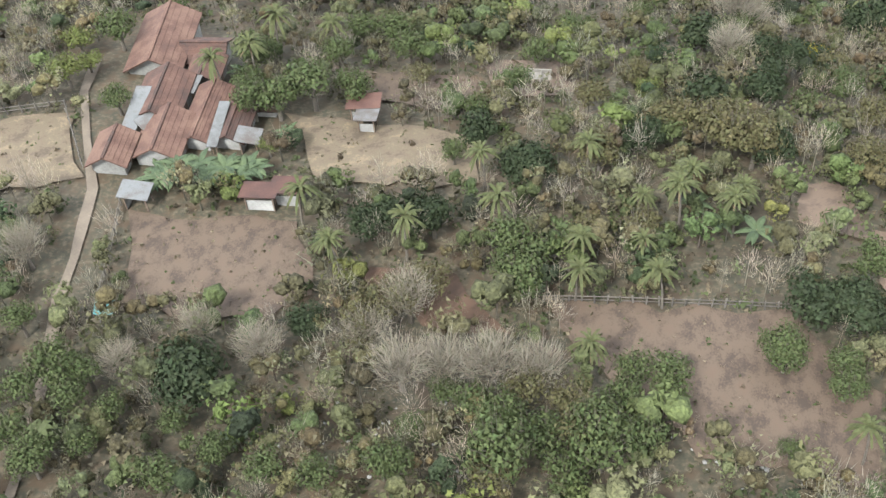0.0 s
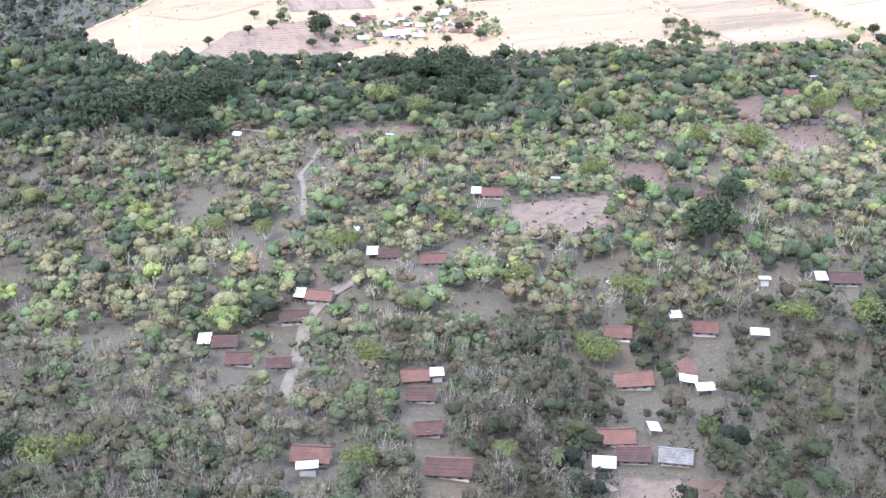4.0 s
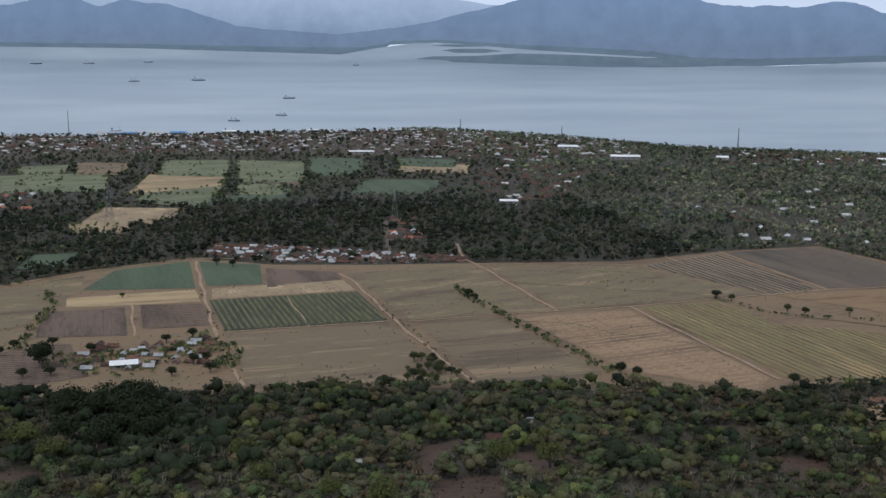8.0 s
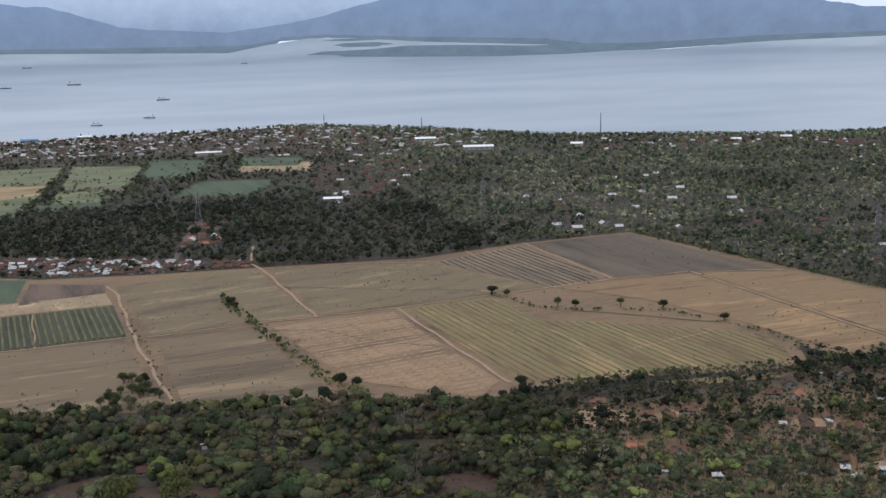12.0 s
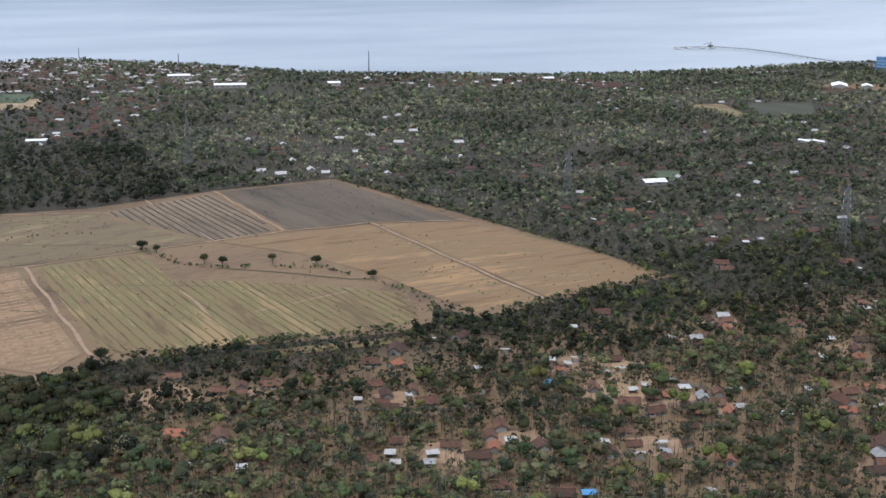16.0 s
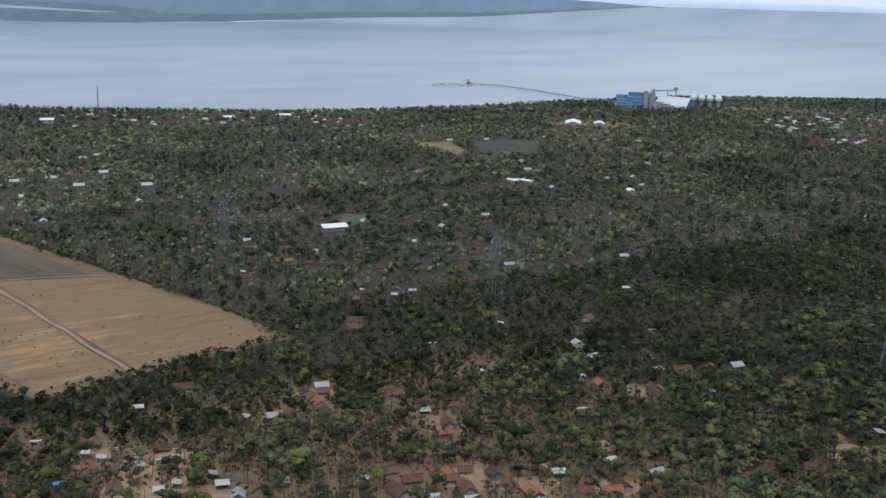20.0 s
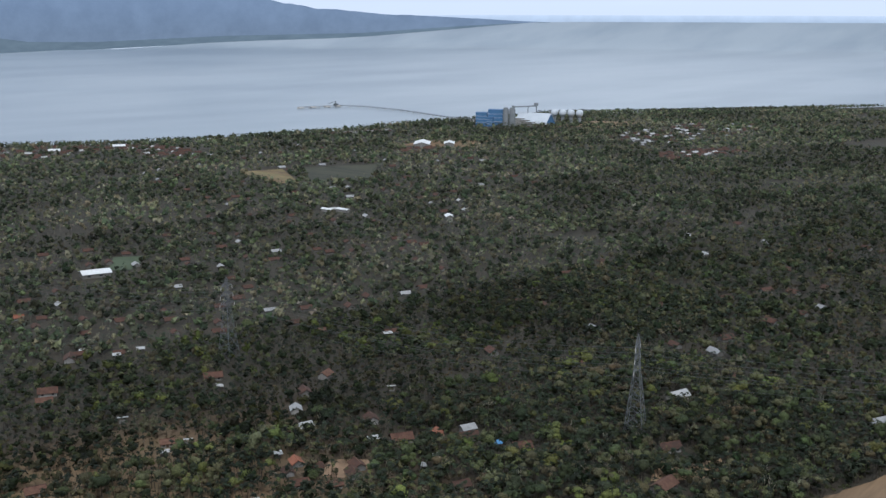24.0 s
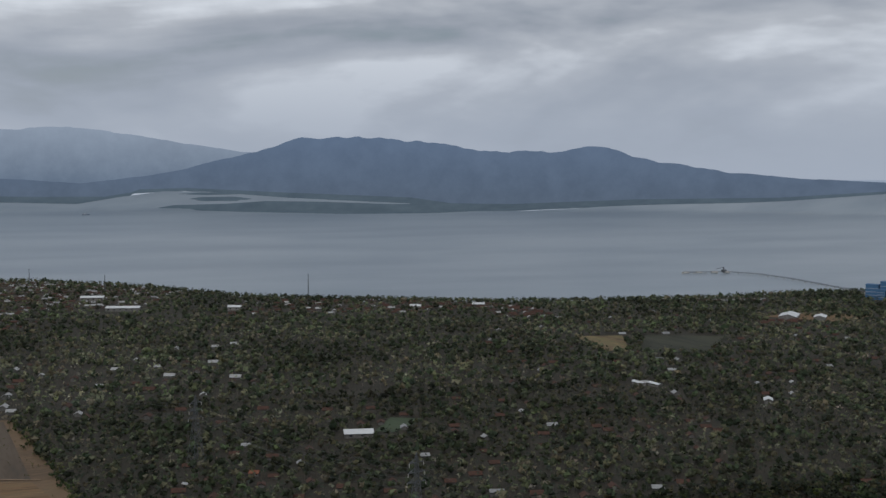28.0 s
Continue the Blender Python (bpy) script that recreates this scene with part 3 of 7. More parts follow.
PLAIN = [(-10, 700), (6, 735), (67, 912), (129, 962), (207, 1000), (270, 962), (342, 949), (436, 942), (560, 930), (665, 962), (765, 974), (797, 829), (829, 669), (838, 589), (756, 573), (705, 559), (691, 589), (674, 552), (630, 558), (590, 565), (527, 566), (500, 545), (430, 572), (359, 590), (293, 600), (210, 592), (152, 591), (100, 600), (40, 590)]
drape("field_plain", PLAIN, F_DRY, 0.15, "wide dry brown farm plain with stubble", "field")
FIELDS = [
    ("A", F_DGREEN, [(220, 833), (326, 846), (335, 752), (231, 737)], "dark green plantation in straight rows"),
    ("B", F_GREEN, [(129, 882), (146, 955), (203, 986), (210, 876)], "green crop field beside a track"),
    ("C", F_GREEN, [(211, 984), (260, 962), (259, 884), (218, 884)], "green crop field"),
    ("D", F_BROWN, [(264, 946), (319, 921), (320, 893), (262, 870)], "dark reddish ploughed field"),
    ("E", F_PALE, [(222, 872), (320, 889), (325, 850), (222, 837)], "pale fallow strip"),
    ("F", F_YELLOW, [(122, 855), (210, 871), (215, 828), (125, 824)], "ripe yellow field strip"),
    ("G", F_BROWN, [(112, 812), (164, 819), (172, 737), (118, 738)], "brown ploughed field"),
    ("H", F_BROWN, [(174, 824), (216, 822), (222, 757), (180, 753)], "dark brown ploughed field"),
    ("K", F_DARK, [(664, 956), (762, 966), (792, 779), (735, 799), (675, 799)], "burnt grey-brown field"),
    ("L", F_BURNT, [(568, 908), (655, 950), (667, 800), (623, 784)], "burnt field with dark furrows"),
    ("M", F_RED, [(422, 742), (500, 761), (517, 584), (500, 560), (446, 612)], "reddish ploughed field with furrows"),
    ("N", F_OLIVE, [(511, 761), (573, 769), (579, 700), (615, 680), (650, 655), (688, 618), (675, 567), (591, 566), (526, 580)], "olive green crop field in rows"),
    ("O", F_GOLD, [(624, 782), (730, 792), (747, 578), (706, 568), (690, 655), (664, 727)], "golden stubble field"),
    ("O", F_GOLD, [(737, 793), (793, 772), (825, 668), (832, 592), (753, 577)], "golden-brown stubble field"),
    ("J", F_WEED, [(22, 750), (70, 890), (125, 940), (128, 885), (118, 830), (105, 770), (60, 725)], "weedy olive fallow by the lane"),
    ("T", F_TAN, [(352, 742), (409, 752), (418, 690), (432, 610), (422, 585), (362, 600)], "tan stubble field above the wood"),
    ("U", F_TAN, [(242, 612), (230, 733), (333, 746), (341, 690), (353, 602), (300, 605)], "tan stubble field below the plantation"),
    ("V", F_WEED, [(432, 932), (449, 764), (412, 760), (350, 750), (334, 860), (325, 915)], "weedy fallow field"),
    ("W", F_WEED, [(442, 932), (560, 908), (616, 786), (580, 783), (508, 769), (456, 764)], "weedy fallow field with furrows"),
    ("Y", F_BROWN, [(80, 690), (140, 720), (160, 640), (110, 605), (60, 610)], "dark ploughed field by a farm hamlet"),
    ("P", F_YELLOW, [(121, 1421), (136, 1614), (237, 1589), (226, 1420)], "yellow rice field beyond the wood"),
    ("P", F_GREEN, [(133, 1394), (226, 1414), (220, 1314), (186, 1314)], "green rice field"),
    ("P", F_PALE, [(88, 1178), (105, 1316), (196, 1296), (168, 1193)], "pale fallow field among trees"),
    ("P", F_GREEN, [(236, 1343), (257, 1437), (319, 1447), (302, 1339)], "green rice field"),
    ("P", F_GREEN, [(382, 1387), (421, 1530), (524, 1505), (473, 1373)], "green rice field"),
    ("P", F_PALE, [(471, 1607), (500, 1710), (594, 1684), (570, 1576)], "tan fallow field"),
    ("P", F_GREEN, [(347, 1588), (362, 1727), (450, 1715), (422, 1593)], "green rice field"),
    ("P", F_BROWN, [(262, 1480), (275, 1600), (335, 1600), (330, 1460)], "brown field by the town"),
    ("P", F_MEADOW, [(-60, 1440), (-80, 1620), (80, 1640), (95, 1450)], "olive field by the town"),
    ("P", F_GREEN, [(68, 970), (74, 1035), (112, 1040), (108, 978)], "green field behind a tree belt"),
    ("P", F_MEADOW, [(255, 1781), (354, 1744), (336, 1507), (253, 1519)], "olive and brown plot by the town"),
    ("P", F_GREEN, [(365, 1810), (447, 1775), (423, 1597), (345, 1555)], "green plot by the town"),
    ("P", F_TAN, [(23, 1771), (108, 1758), (100, 1616), (40, 1625)], "brown fallow plot by the town"),
    ("P", F_MEADOW, [(-53, 1732), (20, 1742), (24, 1508), (-11, 1498)], "olive plot dotted with palms"),
    ("P", F_PALE, [(81, 1205), (144, 1182), (141, 1135), (89, 1145)], "pale fallow plot among palms"),
    ("P", F_GREEN, [(499, 1783), (589, 1748), (564, 1646), (490, 1672)], "green plot below the town"),
    ("P", F_MEADOW, [(249, 1501), (308, 1492), (301, 1394), (253, 1400)], "olive plot dotted with palms"),
    ("P", F_GREEN, [(235, 1392), (286, 1386), (267, 1336), (233, 1341)], "small green plot among trees"),
    ("P", F_MEADOW, [(151, 1786), (248, 1781), (237, 1572), (146, 1602)], "yellow-green plot by the town"),
    ("P", F_MEADOW, [(132, 1354), (207, 1298), (218, 1353), (238, 1485), (143, 1432)], "olive green plot among trees"),
    ("Q", F_GREEN, [(1030, 899), (1052, 887), (1021, 846), (1008, 854)], "small bright green grass plot"),
    ("Q", F_DGREEN, [(1428, 1287), (1513, 1249), (1420, 1135), (1360, 1165)], "dark green paddy among palms"),
    ("Q", F_OLIVE, [(1345, 1300), (1400, 1290), (1350, 1165), (1330, 1180)], "yellow-green strip beside the paddy"),
    ("R", P_PALE, [(-18, 105), (4, 99), (3, 89), (-15, 92)], "pale dry grass yard by the houses"),
    ("R", P_RED, [(-35, 89), (-17, 86), (-14, 77), (-19, 71), (-34, 75)], "reddish dry grass plot"),
    ("R", P_BROWN, [(-11, 78), (-1, 77), (4, 66), (-1, 66), (-10, 75)], "dark bare soil under trees"),
    ("R", P_RED, [(8, 69), (31, 65), (36, 55), (33, 46), (19, 50), (11, 61)], "reddish bare garden plot"),
    ("R", P_RED, [(-17, 118), (5, 112), (4, 104), (-5, 106)], "reddish bare yard"),
    ("R", P_PALE, [(-62, 104), (-44, 107), (-41, 95), (-60, 90)], "pale dry paddock"),
    ("R", P_PALE, [(77, 103), (81, 104.5), (90, 84), (86, 82)], "pale terrace strip between hedges"),
    ("R", P_PALE, [(84, 106), (89, 107), (101, 90), (96, 86)], "pale terrace strip between hedges"),
    ("R", P_PALE, [(92, 107), (98, 105), (106, 94), (103, 91)], "tan terrace strip between hedges"),
    ("R", P_TAN, [(37, 84), (41, 84), (41, 74), (35, 78)], "small pale plot"),
    ("R", P_TAN, [(42, 75), (49, 73), (47, 60), (39, 60)], "small pale plot with pits"),
    ("R", P_TAN, [(6, 118), (16, 116), (18, 106), (8, 107)], "pale bare clearing"),
    ("R", P_TAN, [(180, 350), (214, 353), (207, 321), (176, 321)], "pale walled field on the hill"),
    ("R", P_BROWN, [(224, 387), (244, 387), (233, 350), (221, 359)], "brown ploughed plot by a compound"),
    ("R", P_BROWN, [(128, 448), (163, 459), (165, 432), (131, 427)], "brown ploughed plot"),
    ("R", P_TAN, [(169, 188), (179, 185), (172, 168), (164, 173)], "pale bare plot"),
    ("R", P_BROWN, [(181, 185), (187, 184), (169, 143), (163, 142)], "dark ploughed strip"),
    ("R", P_TAN, [(49, 151), (57, 154), (58, 149), (52, 146)], "small pale clearing"),
    ("R", P_BROWN, [(306, 438), (335, 446), (323, 398), (297, 392)], "bare red-brown plot on the lower hill"),
    ("R", P_BROWN, [(311, 492), (331, 500), (311, 450), (297, 446)], "bare red-brown plot on the lower hill"),
    ("R", P_BROWN, [(298, 331), (314, 307), (306, 276), (290, 295)], "dark bare plot between hill trees"),
    ("R", P_BROWN, [(340, 483), (372, 470), (368, 446), (338, 448)], "bare red-brown plot on the lower hill"),
    ("R", P_BROWN, [(455, 463), (475, 452), (463, 426), (444, 429)], "bare red-brown plot at the wood's edge"),
    ("S", F_RED, [(835, 468), (847, 461), (834, 437), (821, 441)], "red bare earth pit"),
    ("S", DUST, [(722, 487), (742, 465), (711, 422), (692, 441)], "bare earth yards of a hamlet"),
    ("S", F_RED, [(829, 475), (843, 461), (828, 441), (819, 450)], "bare red earth plot beside a lane"),
    ("S", DUST, [(1019, 364), (1039, 349), (1025, 335), (1003, 351)], "bare earth clearing below a pylon"),
    ("R", F_RED, [(912, 304), (957, 305), (1028, 304), (1110, 296), (1075, 215), (915, 235)], "dry reddish-brown field at the wood's edge"),
    ("S", F_PALE, [(873, 397), (885, 382), (878, 373), (864, 388)], "pale clearing"),
    ("S", DUST, [(528, 520), (548, 528), (556, 505), (534, 495)], "bare reddish clearing by the field"),
    ("S", F_OLIVE, [(590, 555), (672, 546), (672, 538), (600, 543)], "strip of green weeds at the field's edge"),
]
CLEAR = [PLAIN] + [f[2] for f in FIELDS if f[0] != "S"]
FIELD_OBS = []


def ragged(poly, amp, step, seed):
    """The outline broken into short uneven pieces, as grass and soil meet."""
    r, out = random.Random(seed), []
    for (x0, y0), (x1, y1) in zip(poly, poly[1:] + poly[:1]):
        n = max(1, int(math.hypot(x1 - x0, y1 - y0) / step))
        for k in range(n):
            u = k / n
            out.append((x0 + (x1 - x0) * u + r.uniform(-amp, amp), y0 + (y1 - y0) * u + r.uniform(-amp, amp)))
    return out


for k, (code, mt, poly, lab) in enumerate(FIELDS):
    if code == "R":
        poly = ragged(poly, 0.85, 2.6, k)
    FIELD_OBS.append(drape("field_" + code.lower(), poly, mt, (0.35 if code not in "P" else 0.3 + 0.012 * k) if code not in "RS" else 0.12 + 0.003 * k, lab, "field", 12.0 if code not in "R" else 3.0, "fields"))

TRACKS = [
    ([(436, 936), (452, 760)], 3.5), ([(347, 746), (411, 757), (505, 765), (581, 779), (669, 795), (733, 797), (797, 777)], 3.2),
    ([(505, 765), (521, 579)], 3.4), ([(604, 945), (623, 783)], 3.0), ([(660, 960), (671, 797)], 3.0), ([(733, 797), (750, 570)], 3.4),
    ([(579, 675), (587, 566)], 2.6), ([(328, 880), (340, 740), (358, 596)], 3.2), ([(605, 617), (661, 635)], 2.4), ([(208, 985), (224, 737), (239, 610)], 3.6),
    ([(320, 916), (328, 880)], 2.6), ([(231, 737), (335, 750)], 3.0), ([(274, 838), (283, 744)], 2.0), ([(168, 825), (176, 735)], 2.6),
    ([(0, 720), (67, 905), (129, 958), (205, 1000), (300, 975)], 4.0), ([(20, 745), (40, 590)], 3.0), ([(436, 936), (430, 960), (440, 1040)], 4.0), ([(566, 911), (500, 930), (436, 938)], 2.4),
]
for pts, w in TRACKS:
    ribbon("road_track", pts, w * 0.55, TRACK, 0.5, "pale dirt farm track", 0.6)
PATHS = [
    ([(107, 225), (107, 237), (111, 272), (119, 287), (127, 294), (136, 298)], 3.2), ([(114, 350), (114, 367), (114, 392), (122, 423)], 1.8), ([(160, 300), (168, 315), (181, 351)], 2.6),
    ([(130, 118), (132, 128), (134, 140), (139, 153)], 1.5), ([(140, 190), (160, 192), (166, 183)], 1.6), ([(-43, 118), (-43, 111), (-39, 93), (-40, 82), (-41, 76), (-40, 55), (-40, 40)], 1.1),
    ([(735, 445), (745, 425), (722, 415)], 3.0), ([(1019, 372), (1040, 340), (1050, 320)], 2.5), ([(820, 420), (870, 392), (930, 360), (1000, 350)], 2.4), ([(600, 470), (640, 450), (690, 440)], 2.2),
    ([(395, 1180), (380, 1060), (372, 1000)], 5.0), ([(60, 470), (91, 455), (130, 430)], 2.0),
]
DITCH = surface("ditch_weeds", [(0.35, (0.035, 0.034, 0.018)), (0.65, (0.07, 0.066, 0.034))], 0.4, fine=8.0)
for pts, w in (([(446, 862), (494, 831), (530, 815), (566, 797), (578, 766)], 1.6), ([(608, 715), (659, 669), (680, 655)], 1.4), ([(416, 737), (450, 722), (464, 696), (483, 677), (508, 663)], 1.3), ([(545, 700), (575, 690), (600, 672)], 1.2), ([(462, 905), (500, 892), (556, 880)], 1.2)):
    ribbon("ground_ditch", pts, w, DITCH, 0.45, "weed-grown ditch across the dry fields", 1.6)
for pts, w in PATHS:
    ribbon("road_path", pts, w, FOOTPATH, 0.28, "worn pale dirt path", 0.5)


def rows_on(parent, poly, angle, gap, width, height, mat, label, inset=3.0):
    """Straight crop rows or ridges clipped to a field, each a low prism of its own."""
    ca, sa = math.cos(radians(angle)), math.sin(radians(angle))
    R = [(x * ca + y * sa, -x * sa + y * ca) for x, y in poly]
    lo, hi = min(v for _, v in R), max(v for _, v in R)
    v = lo + gap
    while v < hi - gap * 0.5:
        xs_ = []
        for (u0, v0), (u1, v1) in zip(R, R[1:] + R[:1]):
            if (v0 - v) * (v1 - v) < 0:
                xs_.append(u0 + (u1 - u0) * (v - v0) / (v1 - v0))
        xs_.sort()
        for a, b in zip(xs_[::2], xs_[1::2]):
            a, b = a + inset, b - inset
            if b - a < 6:
                continue
            n = max(2, int((b - a) / 15))
            V, F = [], []
            for k in range(n + 1):
                u = a + (b - a) * k / n
                hh = height * random.uniform(0.75, 1.15)
                for dv, dz in ((-width / 2, 0), (-width / 4, hh), (width / 4, hh), (width / 2, 0)):
                    X, Y = u * ca - (v + dv) * sa, u * sa + (v + dv) * ca
                    V.append((X, Y, gz(X, Y) + 0.3 + dz))
            for k in range(n):
                for q in range(3):
                    i = k * 4 + q
                    F.append((i, i + 4, i + 5, i + 1))
            F.append((3, 2, 1, 0))
            F.append((n * 4, n * 4 + 1, n * 4 + 2, n * 4 + 3))
            obj("crop_row", V, F, mat, parent)
        v += gap * random.uniform(0.9, 1.1)


ROW_GREEN = field_mat("row_leaves", (0.066, 0.066, 0.024), 0.4, scale=0.5)
ROW_DARK = field_mat("row_dark", (0.034, 0.027, 0.018), 0.3, scale=0.3)
ROW_OLIVE = field_mat("row_olive", (0.082, 0.062, 0.026), 0.35, scale=0.3)
ROW_RED = field_mat("row_red", (0.165, 0.106, 0.06), 0.3, scale=0.3)
ROW_BROWN = field_mat("row_brown", (0.07, 0.047, 0.029), 0.3, scale=0.3)
BY = {}
for fo, fd in zip(FIELD_OBS, FIELDS):
    BY.setdefault(fd[0], []).append((fo, fd[2]))
for code, ang, gap, wid, hgt, mt in (("A", 97, 4.2, 1.7, 0.9, ROW_GREEN), ("G", 95, 5, 1.6, 0.3, ROW_BROWN), ("H", 5, 5, 1.6, 0.3, ROW_BROWN), ("L", 97, 5.5, 1.7, 0.4, ROW_DARK), ("M", 15, 6.5, 1.8, 0.3, ROW_RED), ("N", 97, 5.0, 1.3, 0.4, ROW_OLIVE), ("Y", 5, 5, 1.6, 0.3, ROW_BROWN)):
    for fo, poly in BY[code]:
        rows_on(fo, poly, ang, gap, wid, hgt, mt, "")

# ---- houses ----
HOUSES = []                       # (x, y, keep-clear radius)


def prism_wall(L, W, H, G):
    """Walls of a gabled house: length L along x, width W, eaves H, gable rise G; open at the roof."""
    a, b = L / 2, W / 2
    V = [(-a, -b, -1.2), (a, -b, -1.2), (a, b, -1.2), (-a, b, -1.2), (-a, -b, H), (a, -b, H), (a, b, H), (-a, b, H), (-a, 0, H + G), (a, 0, H + G)]
    return V, [(0, 1, 5, 4), (2, 3, 7, 6), (1, 2, 6, 9, 5), (3, 0, 4, 8, 7), (3, 2, 1, 0)]


def roof_slabs(L, W, H, G, over=0.6, th=0.14, n=5):
    """Two pitched slabs with thickness that overhang walls and gables; the tile courses are shallow steps."""
    a, b, k = L / 2 + over, W / 2 + over, G / (W / 2)
    half = []
    for i in range(n):
        y0, y1 = b * i / n, b * (i + 1) / n
        half += [(y0, H + G - k * y0 + th), (y1, H + G - k * y1 + th + 0.05)]
    top = [(-y, z) for y, z in reversed(half)] + half[1:]
    under = [(b, H + G - k * b), (0, H + G), (-b, H + G - k * b)]
    out = top + under
    m = len(out)
    V = [(-a, y, z) for y, z in out] + [(a, y, z) for y, z in out]
    F = [(i, (i + 1) % m, (i + 1) % m + m, i + m) for i in range(m)]
    mid = len(top) // 2
    F = [tuple(reversed(f)) for f in F]
    for o, fl in ((0, False), (m, True)):
        for i in range(mid):
            q = (o + i, o + i + 1, o + m - 2 if i == mid - 1 else o + m - 1, o + m - 1) if i == mid - 1 else (o + i, o + i + 1, o + m - 1)
            F.append(tuple(reversed(q)) if fl else q)
        for i in range(mid, len(top) - 1):
            q = (o + i, o + i + 1, o + len(top), o + m - 2) if i == mid else (o + i, o + i + 1, o + len(top))
            F.append(tuple(reversed(q)) if fl else q)
    return V, F


def shed_roof(L, W, H, G, th=0.1, over=0.4):
    a, b = L / 2 + over, W / 2 + over
    V = [(-a, -b, H), (a, -b, H), (a, b, H + G), (-a, b, H + G), (-a, -b, H + th), (a, -b, H + th), (a, b, H + G + th), (-a, b, H + G + th)]
    return V, [(4, 5, 6, 7), (3, 2, 1, 0), (0, 1, 5, 4), (1, 2, 6, 5), (2, 3, 7, 6), (3, 0, 4, 7)]


def box(x0, x1, y0, y1, z0, z1):
    V = [(x0, y0, z0), (x1, y0, z0), (x1, y1, z0), (x0, y1, z0), (x0, y0, z1), (x1, y0, z1), (x1, y1, z1), (x0, y1, z1)]
    return V, [(3, 2, 1, 0), (4, 5, 6, 7), (0, 1, 5, 4), (1, 2, 6, 5), (2, 3, 7, 6), (3, 0, 4, 7)]


def join(*parts):
    V, F = [], []
    for v, f in parts:
        o = len(V)
        V += list(v)
        F += [tuple(i + o for i in q) for q in f]
    return V, F


def ridge_cap(L, H, G):
    return box(-L / 2 - 0.6, L / 2 + 0.6, -0.16, 0.16, H + G + 0.08, H + G + 0.26)


MESHES = {}


def shared(key, make, mat):
    if key not in MESHES:
        v, f = make()
        me = bpy.data.meshes.new(key[0])
        me.from_pydata([tuple(q) for q in v], [], f)
        me.materials.append(mat)
        me.update()
        MESHES[key] = me
    return MESHES[key]


def part_of(name, key, make, mat, parent, label=""):
    ob = new(name, shared((name,) + key, make, mat))
    ob.parent = parent
    if label:
        ob["label"] = label
    return ob


ROOFS = {"r": (OLDTILE, "weathered red tile roof"), "c": (TILE, "patched red tile roof"), "o": (ORANGE, "bright orange tile roof"), "w": (ZINC, "white metal sheet roof"), "h": (BRIGHT, "bright white metal sheet roof"), "g": (GREYSHEET, "grey sheet roof"), "b": (BLUESHEET, "blue sheet roof"), "t": (GREYSHEET, "old brown sheet roof"), "d": (SHADED_TILE, "weathered tile roof darkened for shade"), "s": (SHADED_RUST, "rusted sheet roof darkened for shade")}


def house(x, y, size, colour, turn, full=True, group="village houses", where="among trees"):
    """A low rural house: gabled walls, roof with overhang, ridge, door and windows."""
    L, W, H, G = size
    mat, rl = ROOFS[colour]
    h = new("house")
    zs = [gz(x + dx, y + dy) for dx in (-L / 2, 0, L / 2) for dy in (-W / 2, 0, W / 2)]
    h.matrix_basis = pose(x, y, sum(zs) / len(zs), 0, 0, turn)
    key = (L, W, H, G)
    part_of("wall", key, lambda: prism_wall(L, W, H, G), PLASTER, h)
    part_of("roof", key + (colour,), lambda: roof_slabs(L, W, H, G), mat, h)
    if full:
        part_of("ridge_cap", key + (colour,), lambda: ridge_cap(L, H, G), mat, h)
        part_of("door", key, lambda: box(-0.5, 0.5, -W / 2 - 0.06, -W / 2 + 0.02, -0.2, 2.0), DARKWOOD, h)
        for s in (-1, 1):
            part_of("window", key + (s,), lambda: box(s * L * 0.3 - 0.5, s * L * 0.3 + 0.5, -W / 2 - 0.05, -W / 2 + 0.02, 0.8, 1.8), GLASS, h)
            part_of("rear_window", key + (s,), lambda: box(s * L * 0.28 - 0.5, s * L * 0.28 + 0.5, W / 2 - 0.02, W / 2 + 0.05, 0.8, 1.8), GLASS, h)
    tagged(h, "low house with a %s %s" % (rl, where), "house", group)
    HOUSES.append((x, y, max(L, W) * 0.62 + 0.6))
    return h


def lean_to(x, y, L, W, colour, turn, where="beside a house", H=2.0):
    """An open shed with a single-pitch sheet roof on posts and a half wall."""
    mat, rl = ROOFS[colour]
    h = new("shed")
    h.matrix_basis = pose(x, y, gz(x, y), 0, 0, turn)
    key = (L, W, H)
    part_of("roof", key + ("s", colour), lambda: shed_roof(L, W, H, 0.5), mat, h)
    for sx in (-1, 1):
        for sy in (-1, 1):
            part_of("post", key + (sx, sy), lambda: box(sx * L * 0.45 - 0.07, sx * L * 0.45 + 0.07, sy * W * 0.45 - 0.07, sy * W * 0.45 + 0.07, -1.0, H + (0.45 if sy > 0 else 0.05)), DARKWOOD, h)
    part_of("back_wall", key, lambda: box(-L * 0.45, L * 0.45, W * 0.42, W * 0.45 - 0.075, -1.0, H * 0.8), PLASTER, h)
    tagged(h, "open shed with a %s %s" % (rl, where), "shed", "sheds")
    HOUSES.append((x, y, max(L, W) * 0.6 + 0.4))
    return h


rng = random.Random(11)
SIZES = [(7.5, 5.0, 2.3, 1.6), (6.5, 4.6, 2.2, 1.5), (9.0, 5.6, 2.4, 1.8), (5.5, 4.2, 2.1, 1.3)]

